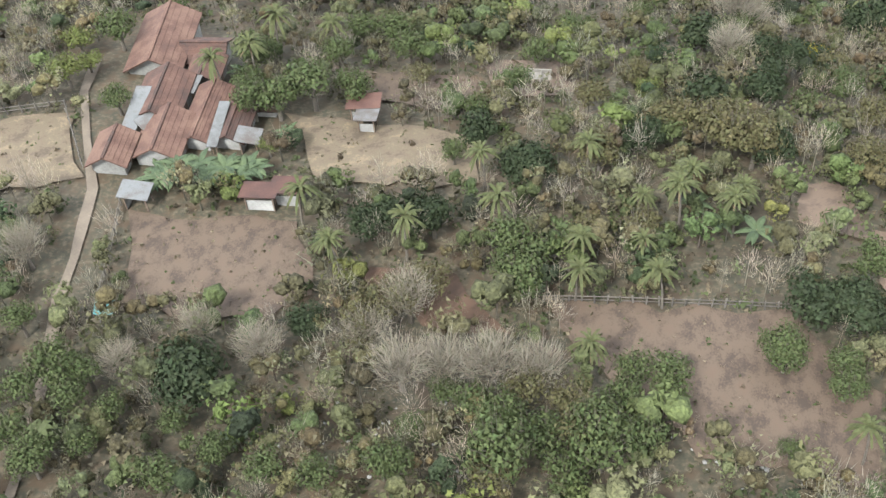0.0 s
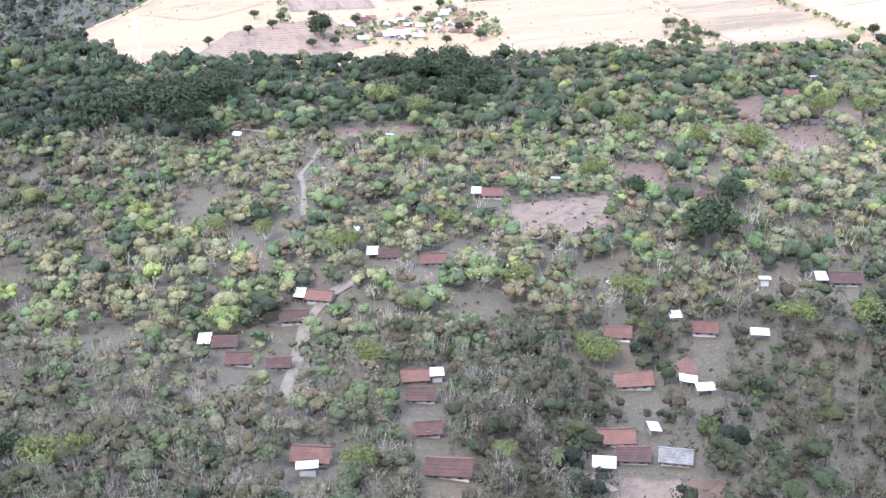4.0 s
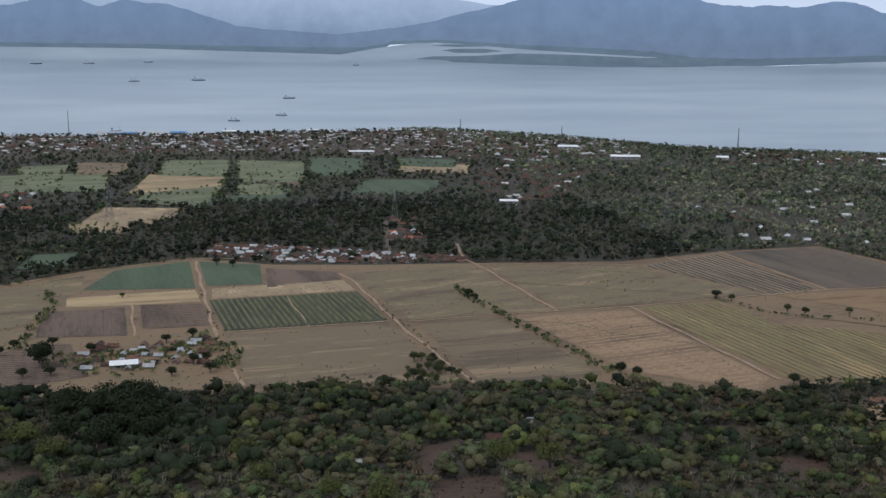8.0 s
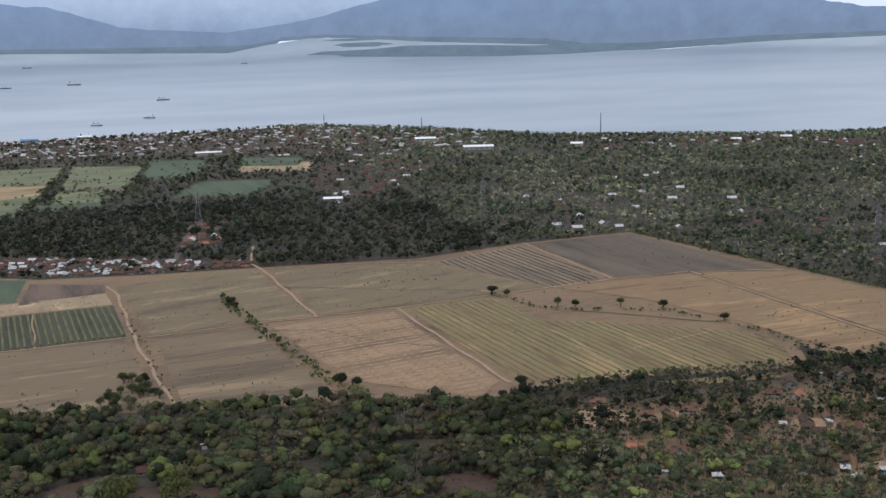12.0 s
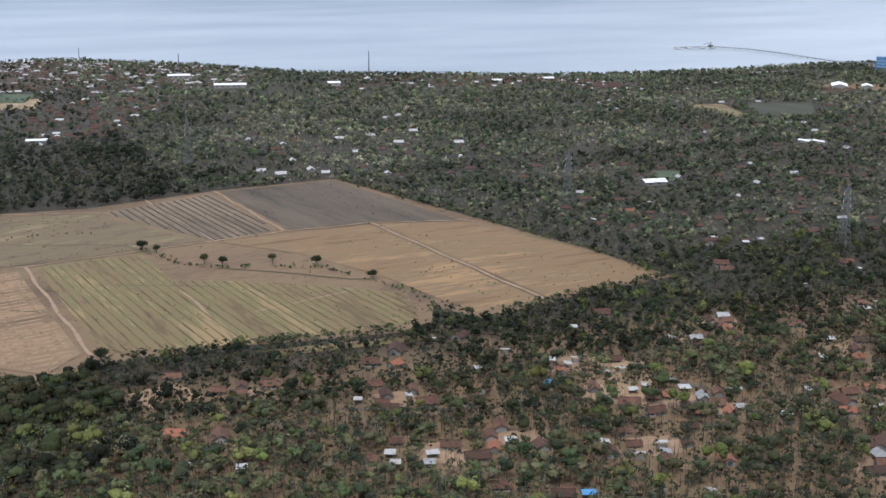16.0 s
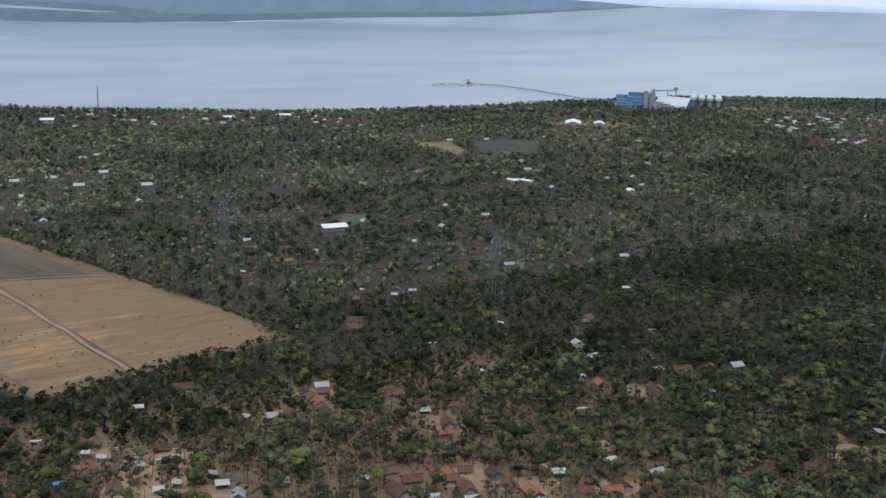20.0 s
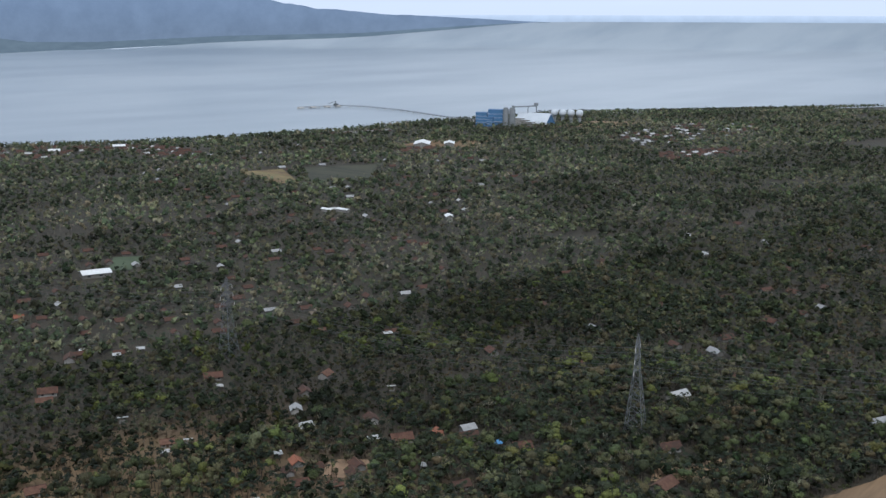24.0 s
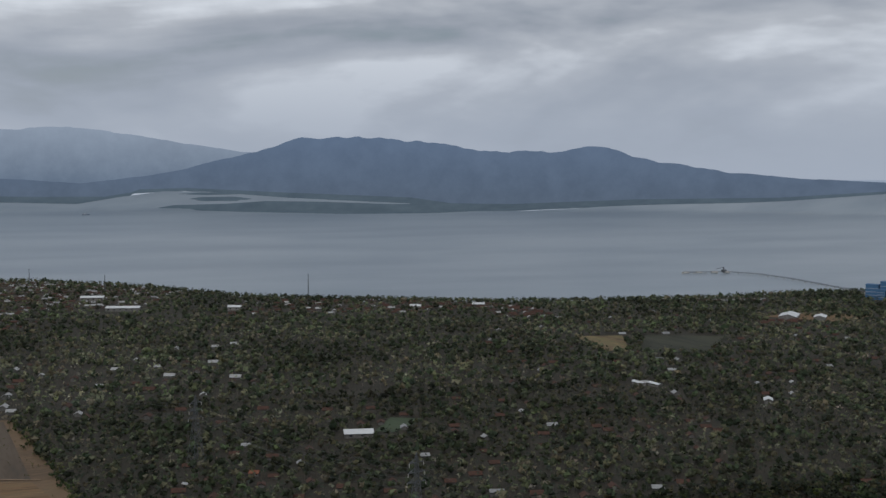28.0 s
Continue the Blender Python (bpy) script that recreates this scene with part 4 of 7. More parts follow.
# hill farmstead
COMPOUND = [(-34.5, 120, (13, 7.5, 2.6, 2.4), "c", 82), (-29, 118, (6, 5, 2.3, 1.6), "c", 170), (-28.5, 113.5, (5, 4, 2.2, 1.3), "c", 80), (-33, 107, (9, 6, 2.4, 2.0), "c", 80), (-32, 99.5, (8, 5.5, 2.3, 1.8), "c", 80), (-27.6, 103.5, (11, 3.8, 2.2, 1.2), "c", 78), (-24.0, 102.5, (9, 3.6, 2.2, 1.2), "c", 78), (-37.5, 97.5, (5.5, 4.4, 2.2, 1.5), "c", 80), (-21, 106, (3.5, 2.6, 2.0, 0.9), "c", 170)]
for x, y, s, c, t in COMPOUND:
    s = (s[0] * 0.84, s[1] * 0.86, s[2] * 0.85, s[3] * 0.72)
    house(x, y, s, c, t, True, "hill farmstead", "in a hill farmstead")
for x, y, L, W, c, t in ((-30.5, 109.5, 2.6, 2.6, "s", 75), (-35.6, 104, 1.1, 7, "s", -10), (-22.2, 98.5, 1.9, 2.1, "s", 80), (-34.0, 90, 2.0, 2.6, "s", 80), (-20.5, 89, 3.4, 2.2, "d", 170), (-9, 104.5, 3.4, 2.6, "d", 175), (-8.7, 101.5, 2.0, 2.0, "s", 170), (-33.5, 102.5, 3.2, 0.9, "s", 40), (-25.8, 100.8, 0.5, 6.5, "s", -10), (-17.5, 89.5, 3.0, 2.4, "d", 170)):
    lean_to(x, y, L, W, c, t, "in a hill farmstead")

HILL_A = [(135, 235, "m"), (135, 223, "r"), (134, 206, "r"), (136, 190, "r"), (111, 195, "r"), (110, 189, "w"), (109, 275, "r"), (116, 284, "m"), (92, 263, "m"), (96, 252, "r"), (105, 249, "r"), (128, 331, "w"), (137, 311, "m"), (149, 306, "r"), (176, 359, "m"), (201, 373, "w"), (238, 352, "r"), (243, 343, "m")]
HILL_B = [(195, 282, "w"), (184, 230, "r"), (198, 233, "m"), (199, 224, "w"), (204, 259, "w"), (209, 252, "r"), (187, 252, "r"), (172, 203, "r"), (173, 195, "r"), (166, 191, "w"), (181, 206, "g"), (181, 193, "t"), (144, 147, "r"), (138, 127, "m"), (131, 126, "w")]
HILL_C = [(233, 553, "w"), (368, 526, "w"), (280, 462, "w"), (370, 574, "r"), (344, 499, "r"), (407, 528, "w"), (102, 500, "r"), (120, 483, "r"), (91, 444, "w"), (256, 273, "m"), (221, 246, "w"), (279, 230, "m"), (235, 276, "w"), (174, 670, "w"), (191, 661, "w"), (334, 303, "r"), (344, 302, "m"), (318, 290, "w"), (149, 432, "w"), (160, 699, "r"), (183, 697, "w"), (219, 717, "r"), (205, 690, "w"), (150, 680, "r")]
for lst, grp in ((HILL_A, "hill houses"), (HILL_B, "hill houses"), (HILL_C, "hill foot houses")):
    for x, y, c in lst:
        t = rng.choice((-12, -8, 80, 170)) + rng.uniform(-8, 8)
        if c == "m":
            s = tuple(v * 0.82 for v in rng.choice(SIZES[:3]))
            house(x, y, s, "d", t, True, grp, "with a pale annexe")
            a = radians(t)
            lean_to(x - math.cos(a) * (s[0] / 2 + 2.2), y - math.sin(a) * (s[0] / 2 + 2.2), 2.4, 3.4, "g", t, "against a tiled house")
        elif c in "wg":
            lean_to(x, y, rng.uniform(2.4, 3.8), rng.uniform(1.6, 2.4), "g", t, "beside trees")
        else:
            house(x, y, tuple(v * 0.85 for v in rng.choice(SIZES)), "d" if c == "r" else "s", t, True, grp)

EAST_A = [(548, 531, "r"), (537, 465, "o"), (551, 456, "r"), (569, 500, "r"), (630, 515, "r"), (609, 472, "w"), (617, 466, "r"), (629, 468, "w"), (633, 459, "r"), (667, 534, "w"), (668, 487, "w"), (686, 459, "b"), (699, 470, "o"), (723, 462, "w"), (760, 539, "r"), (809, 503, "r"), (785, 485, "r"), (690, 505, "w"), (713, 482, "w"), (713, 437, "w"), (723, 427, "o"), (704, 426, "r"), (708, 414, "r"), (644, 409, "w"), (652, 401, "r"), (627, 401, "r")]
EAST_B = [(614, 409, "w"), (599, 406, "w"), (623, 375, "r"), (645, 357, "b"), (691, 385, "w"), (678, 379, "w"), (684, 371, "r"), (750, 390, "w"), (787, 382, "w"), (801, 383, "r"), (818, 368, "o"), (765, 319, "w"), (746, 323, "r"), (749, 339, "r"), (787, 411, "r"), (776, 408, "w"), (534, 433, "w"), (551, 423, "w"), (735, 523, "w"), (671, 386, "r"), (681, 342, "w"), (638, 361, "r")]
EAST_C = [(871, 585, "r"), (890, 500, "r"), (1055, 581, "r"), (908, 429, "r"), (887, 425, "w"), (916, 459, "w"), (841, 355, "o"), (939, 333, "o"), (950, 413, "w"), (983, 427, "r"), (940, 553, "w"), (925, 636, "w"), (874, 736, "w"), (914, 753, "o"), (985, 413, "b"), (953, 449, "w"), (962, 443, "r"), (945, 570, "r"), (960, 417, "w"), (949, 390, "r"), (991, 405, "r"), (1029, 610, "r")]
EAST_D = [(915, 655, "w"), (939, 639, "w"), (905, 647, "r"), (884, 489, "w"), (897, 496, "w"), (833, 484, "r"), (1087, 371, "r"), (1031, 367, "r"), (877, 598, "r"), (998, 500, "w"), (1087, 474, "r"), (888, 539, "w"), (1031, 668, "b"), (993, 470, "r"), (1052, 579, "w")]
for lst in (EAST_A, EAST_B, EAST_C, EAST_D):
    for x, y, c in lst:
        t = rng.choice((-20, -15, 72, 160)) + rng.uniform(-8, 8)
        if c in "wb":
            lean_to(x, y, rng.uniform(2.6, 4.2), rng.uniform(1.9, 2.6), c, t, "in a wooded hamlet", 2.1)
        else:
            house(x, y, tuple(v * 0.88 for v in rng.choice(SIZES)), c, t, True, "hamlet houses", "in a wooded hamlet")
YARDS = [(623, 471, 10), (572, 504, 8), (651, 413, 11), (707, 480, 14), (712, 437, 12), (692, 387, 12), (724, 425, 14), (805, 504, 10), (783, 488, 9), (747, 338, 12), (810, 391, 11), (770, 321, 11), (618, 412, 12), (736, 408, 11), (828, 448, 12), (929, 435, 10), (943, 338, 12), (823, 376, 10), (845, 357, 10), (816, 399, 8)]
for cx, cy, r in YARDS:
    for k in range(7):
        x, y = cx + rng.gauss(0, r * 0.95), cy + rng.gauss(0, r * 0.75)
        if 0.6 * x + y < 700 or any(math.hypot(x - a, y - b) < 6.2 for a, b, _ in HOUSES):
            continue
        t = rng.choice((-20, 70)) + rng.uniform(-8, 8)
        if rng.random() < 0.28:
            lean_to(x, y, rng.uniform(3.0, 4.6), rng.uniform(2.2, 3.2), rng.choice("wg"), t, "in a wooded hamlet", 2.1)
        else:
            house(x, y, tuple(v * 0.82 for v in rng.choice(SIZES[:2] + SIZES[3:])), rng.choice("rrrrrrrrrrto"), t, True, "hamlet houses", "in a wooded hamlet")
for k in range(40):
    x, y = rng.uniform(560, 1120), rng.uniform(330, 540)
    if 0.6 * x + y < 720 or any(math.hypot(x - a, y - b) < 9 for a, b, _ in HOUSES):
        continue
    house(x, y, rng.choice(SIZES[1:]), rng.choice("rrrrrrrrtwo"), rng.uniform(-30, 90), False, "hamlet houses", "half hidden by palms")


def inside(X, Y, poly):
    """Which of the points lie in a polygon."""
    X, Y = np.asarray(X, float), np.asarray(Y, float)
    hit = np.zeros(X.shape, bool)
    for (x0, y0), (x1, y1) in zip(poly, poly[1:] + poly[:1]):
        if y0 == y1:
            continue
        hit ^= ((y0 > Y) != (y1 > Y)) & (X < (x1 - x0) * (Y - y0) / (y1 - y0) + x0)
    return hit


# the roadside village behind the fields, the towns by the sea and scattered far houses
BANK = {}


def far_house(x, y, size, colour, turn):
    """Adds a far house to the joined rest."""
    m = pose(x, y, gz(x, y), 0, 0, turn)
    L, W, H, G = size
    for key, (v, f) in (("wall", prism_wall(L, W, H, G)), (colour, roof_slabs(L, W, H, G, n=1))):
        V, F = BANK.setdefault(key, ([], []))
        o = len(V)
        V += [m @ Vector(q) for q in v]
        F += [tuple(i + o for i in q) for q in f]
    HOUSES.append((x, y, max(L, W) * 0.62 + 0.6))


def village(poly, n, palette, group, where, gap, big=1.0, single=False):
    px, py = [p[0] for p in poly], [p[1] for p in poly]
    got = []
    for _ in range(n * 30):
        if len(got) >= n:
            break
        x, y = rng.uniform(min(px), max(px)), rng.uniform(min(py), max(py))
        if not inside([x], [y], poly)[0] or any(min(q[0] for q in p) < x < max(q[0] for q in p) and min(q[1] for q in p) < y < max(q[1] for q in p) and inside([x], [y], p)[0] for p in CLEAR[1:]) or any(abs(x - a) < gap and abs(y - b) < gap for a, b in got):
            continue
        got.append((x, y))
        L, W, H, G = rng.choice(SIZES[:3])
        size, c, t = (L * big, W * big, H * big, G * big), rng.choice(palette), rng.choice((-10, 80)) + rng.uniform(-6, 6)
        if single:
            house(x, y, size, c, t, False, group, where)
        else:
            far_house(x, y, size, c, t)


village([(213, 1010), (225, 1060), (300, 1035), (372, 1000), (432, 966), (425, 946), (345, 955), (275, 968)], 90, "wgtrrrrrrr", "roadside village", "in a roadside village", 4.3, 0.62, True)
village([(213, 1010), (225, 1060), (300, 1035), (372, 1000), (432, 966), (425, 946), (345, 955), (275, 968)], 150, "wgtrrrrrrr", "", "", 4.3, 0.6)
village([(140, 650), (150, 715), (228, 715), (222, 655)], 34, "rrrrttg", "farm hamlet", "on the farm plain", 7, 0.62, True)
village([(380, 1060), (400, 1190), (430, 1180), (415, 1050)], 14, "rrow", "roadside village", "along a lane", 9, 1.0, True)
TOWN = [(-180, 1900), (-190, 2330), (80, 2330), (470, 2370), (680, 2380), (880, 2190), (960, 2040), (900, 1800), (700, 1680), (560, 1760), (420, 1900), (240, 1880)]
village(TOWN, 1250, "rrrrrrggww", "seaside town", "in a seaside town", 6.5, 0.9)
village([(540, 1250), (620, 1300), (760, 1620), (640, 1660), (560, 1540)], 120, "rrrrrrw", "seaside town", "at the edge of town", 9, 0.9)
village([(980, 1640), (1050, 1900), (1250, 1850), (1400, 1760), (1390, 1640), (1200, 1580)], 170, "rrrrrw", "shore village", "by the shore", 10, 0.95)
village([(-120, 960), (-110, 1150), (40, 1160), (10, 980)], 28, "rrwg", "wood village", "half hidden in a wood", 10)
village([(-150, 1240), (-130, 1420), (20, 1430), (30, 1250)], 30, "rrwo", "wood village", "half hidden in a wood", 11, 1.2)
village([(850, 640), (880, 900), (1120, 980), (1250, 830), (1150, 600)], 70, "rrrrrrrt", "wood houses", "half hidden in a palm wood", 14, 0.75)
village([(1150, 1000), (1250, 1400), (1500, 1600), (1700, 1300), (1500, 900), (1250, 880)], 80, "rrrrrtwg", "wood houses", "half hidden in a palm wood", 16, 0.85)
village([(1900, 1150), (1950, 1300), (2250, 1350), (2300, 1200)], 80, "rrrwg", "shore village", "near the coast", 12, 1.0)
village([(1120, 400), (1150, 640), (1500, 700), (1450, 480)], 30, "rrrrtg", "wood houses", "half hidden in a palm wood", 14, 0.8)
village([(700, 1000), (720, 1250), (980, 1350), (980, 950), (850, 930)], 40, "rrrw", "wood houses", "in a dark wood", 14)


village([(1610, 1335), (1625, 1362), (1668, 1352), (1655, 1325)], 9, "rrr", "", "", 7, 1.2)
village([(1700, 1680), (1715, 1712), (1830, 1680), (1815, 1640)], 40, "rrrgw", "", "", 6, 1.0)
village([(1330, 1480), (1345, 1690), (1420, 1690), (1400, 1490)], 70, "rrrrw", "", "", 7, 0.95)
village([(1800, 1030), (1830, 1090), (1960, 1080), (1940, 1020)], 45, "rrrrw", "", "", 7, 0.95)


town = tagged(new("distant_houses"), "far houses of the seaside town and wooded villages", "houses", kind="stuff")
for key, (V, F) in BANK.items():
    far = obj("walls" if key == "wall" else "roofs", V, F, PLASTER if key == "wall" else ROOFS[key][0], town)
    far["kind"] = "stuff"


def hall(x, y, L, W, H, G, colour, turn, label):
    h = house(x, y, (L, W, H, G), "h" if colour == "w" else colour, turn, False, "large halls", "among palms")
    h["label"] = label
    h["category"] = "warehouse"
    for k in range(int(L // 8)):
        u = -L / 2 + 4 + k * 8
        part_of("window", (L, W, H, k), lambda: box(u - 1, u + 1, -W / 2 - 0.08, -W / 2 + 0.02, H * 0.4, H * 0.75), GLASS, h)


hall(994, 842, 19, 12, 3.2, 1.8, "w", -8, "long hall with a bright white sheet roof beside a green plot")
hall(855, 1732, 46, 16, 5, 2.0, "w", -12, "long warehouse with a bright white roof in the town")
hall(812, 1895, 34, 16, 5, 2.0, "w", -10, "white roofed warehouse near the shore")
hall(1004, 1700, 18, 12, 5, 2.0, "w", -15, "white roofed hall in a seaside village")
hall(1682, 1384, 40, 22, 5, 3, "w", 50, "large shed with a white roof in a clearing")
hall(1712, 1360, 26, 14, 5, 2, "w", 50, "smaller shed with a white roof in a clearing")
hall(1323, 869, 11, 6, 3, 1.2, "w", 60, "white roofed farm shed among palms")
hall(1276, 966, 14, 4, 2.6, 0.9, "w", 100, "white roofed poultry shed in a wood")
hall(1266, 976, 14, 4, 2.6, 0.9, "w", 100, "white roofed poultry shed in a wood")
hall(1354, 1676, 17, 11, 5, 2.0, "w", -20, "white roofed hall by the shore")
hall(1253, 1655, 15, 10, 5, 2.0, "w", -20, "white roofed hall by the shore")
hall(1031, 668, 7, 4, 2.6, 1.0, "g", -10, "small hall with a grey sheet roof in a wood")
hall(176, 658, 14, 7, 3, 1.4, "w", 5, "white hall in a farm hamlet")
hall(454, 1857, 40, 10, 4, 1.4, "w", -5, "long low white roofed terrace")
hall(552, 1284, 20, 9, 4, 1.4, "w", -10, "white roofed hall at a wood's edge")

# ---- trees ----
NP = np.random.RandomState(5)


def unit(n):
    v = NP.normal(size=(n, 3))
    return v / np.linalg.norm(v, axis=1, keepdims=True)


def leaf_clumps(C, N, S):
    """Small three-cornered leaf clumps at C facing N with reach S."""
    n = len(C)
    a = np.cross(N, unit(n))
    a /= np.linalg.norm(a, axis=1, keepdims=True) + 1e-9
    b = np.cross(N, a)
    S = np.asarray(S)[:, None]
    out = []
    for k in range(3):
        w = (2.094 * k + NP.uniform(-0.4, 0.4, n))[:, None]
        out.append(C + (a * np.cos(w) + b * np.sin(w)) * S * NP.uniform(0.75, 1.4, (n, 1)))
    return np.stack(out, 1)


def crowns(P, R, H, K, size, lobes=5, hollow=0.72):
    """Crowns of loose leaf clumps: P crown centres, R half-widths, H half-heights; each made of a few lobes."""
    n = len(P)
    Lc = unit(n * lobes).reshape(n, lobes, 3) * NP.uniform(0.38, 0.66, (n, lobes, 1))
    Lc[:, :, 2] = np.abs(Lc[:, :, 2]) * 0.9 - 0.12
    Lr = NP.uniform(0.36, 0.58, (n, lobes))
    pick = NP.randint(0, lobes, (n, K))
    rows_ = np.arange(n)[:, None]
    d = unit(n * K).reshape(n, K, 3)
    d[:, :, 2] = d[:, :, 2] * 0.75 + 0.2
    rad = (hollow + (1.08 - hollow) * NP.uniform(0, 1, (n, K))) * Lr[rows_, pick]
    q = Lc[rows_, pick] + d * rad[:, :, None]
    sc = np.stack([R, R, H], -1)[:, None, :]
    C = (P[:, None, :] + q * sc).reshape(-1, 3)
    N = d.reshape(-1, 3) + unit(n * K) * 0.35
    N /= np.linalg.norm(N, axis=1, keepdims=True)
    S = (np.repeat(R, K) * size) * NP.uniform(0.6, 1.35, n * K)
    return leaf_clumps(C, N, S)


ICO_V = np.array([(0, 0, -1), (0.7236, -0.5257, -0.4472), (-0.2764, -0.8506, -0.4472), (-0.8944, 0, -0.4472), (-0.2764, 0.8506, -0.4472), (0.7236, 0.5257, -0.4472), (0.2764, -0.8506, 0.4472), (-0.7236, -0.5257, 0.4472), (-0.7236, 0.5257, 0.4472), (0.2764, 0.8506, 0.4472), (0.8944, 0, 0.4472), (0, 0, 1)])
ICO_F = np.array([(0, 1, 2), (1, 0, 5), (0, 2, 3), (0, 3, 4), (0, 4, 5), (1, 5, 10), (2, 1, 6), (3, 2, 7), (4, 3, 8), (5, 4, 9), (1, 10, 6), (2, 6, 7), (3, 7, 8), (4, 8, 9), (5, 9, 10), (6, 10, 11), (7, 6, 11), (8, 7, 11), (9, 8, 11), (10, 9, 11)])


def finer(V, F):
    """Splits each triangle of a ball in four."""
    V, cache, out = [tuple(v) for v in V], {}, []

    def mid(a, b):
        k = (min(a, b), max(a, b))
        if k not in cache:
            m = (np.array(V[a]) + np.array(V[b])) / 2
            V.append(tuple(m / np.linalg.norm(m)))
            cache[k] = len(V) - 1
        return cache[k]

    for a, b, c in F:
        ab, bc, ca = mid(a, b), mid(b, c), mid(c, a)
        out += [(a, ab, ca), (b, bc, ab), (c, ca, bc), (ab, bc, ca)]
    return np.array(V), np.array(out)


ICO2_V, ICO2_F = finer(ICO_V, ICO_F)


def crown_lobes(P, R, H, lobes):
    """Centres and half-axes of the leafy lobes that make up each crown."""
    n = len(P)
    c = unit(n * lobes).reshape(n, lobes, 3) * NP.uniform(0.3, 0.62, (n, lobes, 1))
    c[:, :, 2] = np.abs(c[:, :, 2]) * 0.95 - 0.15
    r = NP.uniform(0.3, 0.58, (n, lobes, 1)) * np.array([1, 1, 0.85])
    if lobes == 1:
        c, r = c * 0.2, r * 1.6
    sc = np.stack([R, R, H], -1)[:, None, :]
    return (P[:, None, :] + c * sc).reshape(-1, 3), (r * sc).reshape(-1, 3)


OCT_V = np.array([(0, 0, -0.8), (1, 0, 0), (0.31, 0.95, -0.1), (-0.81, 0.59, 0.1), (-0.81, -0.59, -0.1), (0.31, -0.95, 0.1), (0.1, 0.05, 1)])
OCT_F = np.array([(6, 1, 2), (6, 2, 3), (6, 3, 4), (6, 4, 5), (6, 5, 1), (0, 2, 1), (0, 3, 2), (0, 4, 3), (0, 5, 4), (0, 1, 5)])


def lobes_object(name, C, R, mat, tint, parent=None, fine=False, far=False):
    """Uneven rounded leaf masses, one per centre, in one mesh."""
    BV, BF = (ICO2_V, ICO2_F) if fine else (OCT_V, OCT_F) if far else (ICO_V, ICO_F)
    n, k = len(C), len(BV)
    jit = NP.uniform(0.72, 1.22, (n, k, 1))
    ang = NP.uniform(0, 6.28, n)
    ca, sa = np.cos(ang)[:, None], np.sin(ang)[:, None]
    B = np.stack([BV[:, 0] * ca - BV[:, 1] * sa, BV[:, 0] * sa + BV[:, 1] * ca, np.broadcast_to(BV[:, 2], (n, k))], -1)
    V = C[:, None, :] + B * jit * R[:, None, :]
    F = (BF[None] + (np.arange(n) * k)[:, None, None]).reshape(-1, 3)
    me = bpy.data.meshes.new(name)
    me.vertices.add(n * k)
    me.vertices.foreach_set("co", V.astype(np.float32).reshape(-1))
    me.loops.add(F.size)
    me.loops.foreach_set("vertex_index", F.astype(np.int32).reshape(-1))
    me.polygons.add(len(F))
    me.polygons.foreach_set("loop_start", np.arange(0, F.size, 3, dtype=np.int32))
    me.polygons.foreach_set("use_smooth", np.ones(len(F), bool))
    at = me.attributes.new("tint", "FLOAT_COLOR", "POINT")
    c = np.ones((n, k, 4), np.float32)
    c[:, :, :3] = np.asarray(tint, np.float32)[:, None, :]
    at.data.foreach_set("color", c.reshape(-1))
    me.materials.append(mat)
    me.update(calc_edges=True)
    ob = new(name, me)
    if parent is not None:
        ob.parent = parent
    return ob


def stems(P0, P1, r0):
    """Thin tapered stems as two crossed blades each, ending in a point above the crown's middle."""
    n = len(P0)
    d = P1 - P0
    a = np.cross(d, unit(n))
    a /= np.linalg.norm(a, axis=1, keepdims=True) + 1e-9
    b = np.cross(d, a)
    b /= np.linalg.norm(b, axis=1, keepdims=True) + 1e-9
    r0 = np.asarray(r0)[:, None]
    return np.concatenate([np.stack([P0 - s * r0, P0 + s * r0, P1 + d * 0.6], 1) for s in (a, b)])


def bare_twigs(P, R, H, K, thick):
    """Leafless crowns: a fuzz of fine branches that rise and spread from the stem."""
    n = len(P)
    d = unit(n * K).reshape(n, K, 3)
    d[:, :, 2] = d[:, :, 2] * 0.8 + 0.15
    r = NP.uniform(0, 1, (n, K, 1)) ** 0.55 * 0.85
    sc = np.stack([R, R, H], -1)[:, None, :]
    A = P[:, None, :] + d * r * sc
    up = d * 0.45 + unit(n * K).reshape(n, K, 3) * 0.38 + np.array([0, 0, 0.55])
    L = NP.uniform(0.22, 0.5, (n, K, 1))
    B = (A + up * L * sc).reshape(-1, 3)
    A = (A - up * L * 0.6 * sc).reshape(-1, 3)
    t = (np.repeat(thick, K) * NP.uniform(0.5, 1.3, n * K))[:, None]
    a = np.cross(B - A, unit(n * K))
    a /= np.linalg.norm(a, axis=1, keepdims=True) + 1e-9
    return np.stack([A - a * t, A + a * t, B], 1)


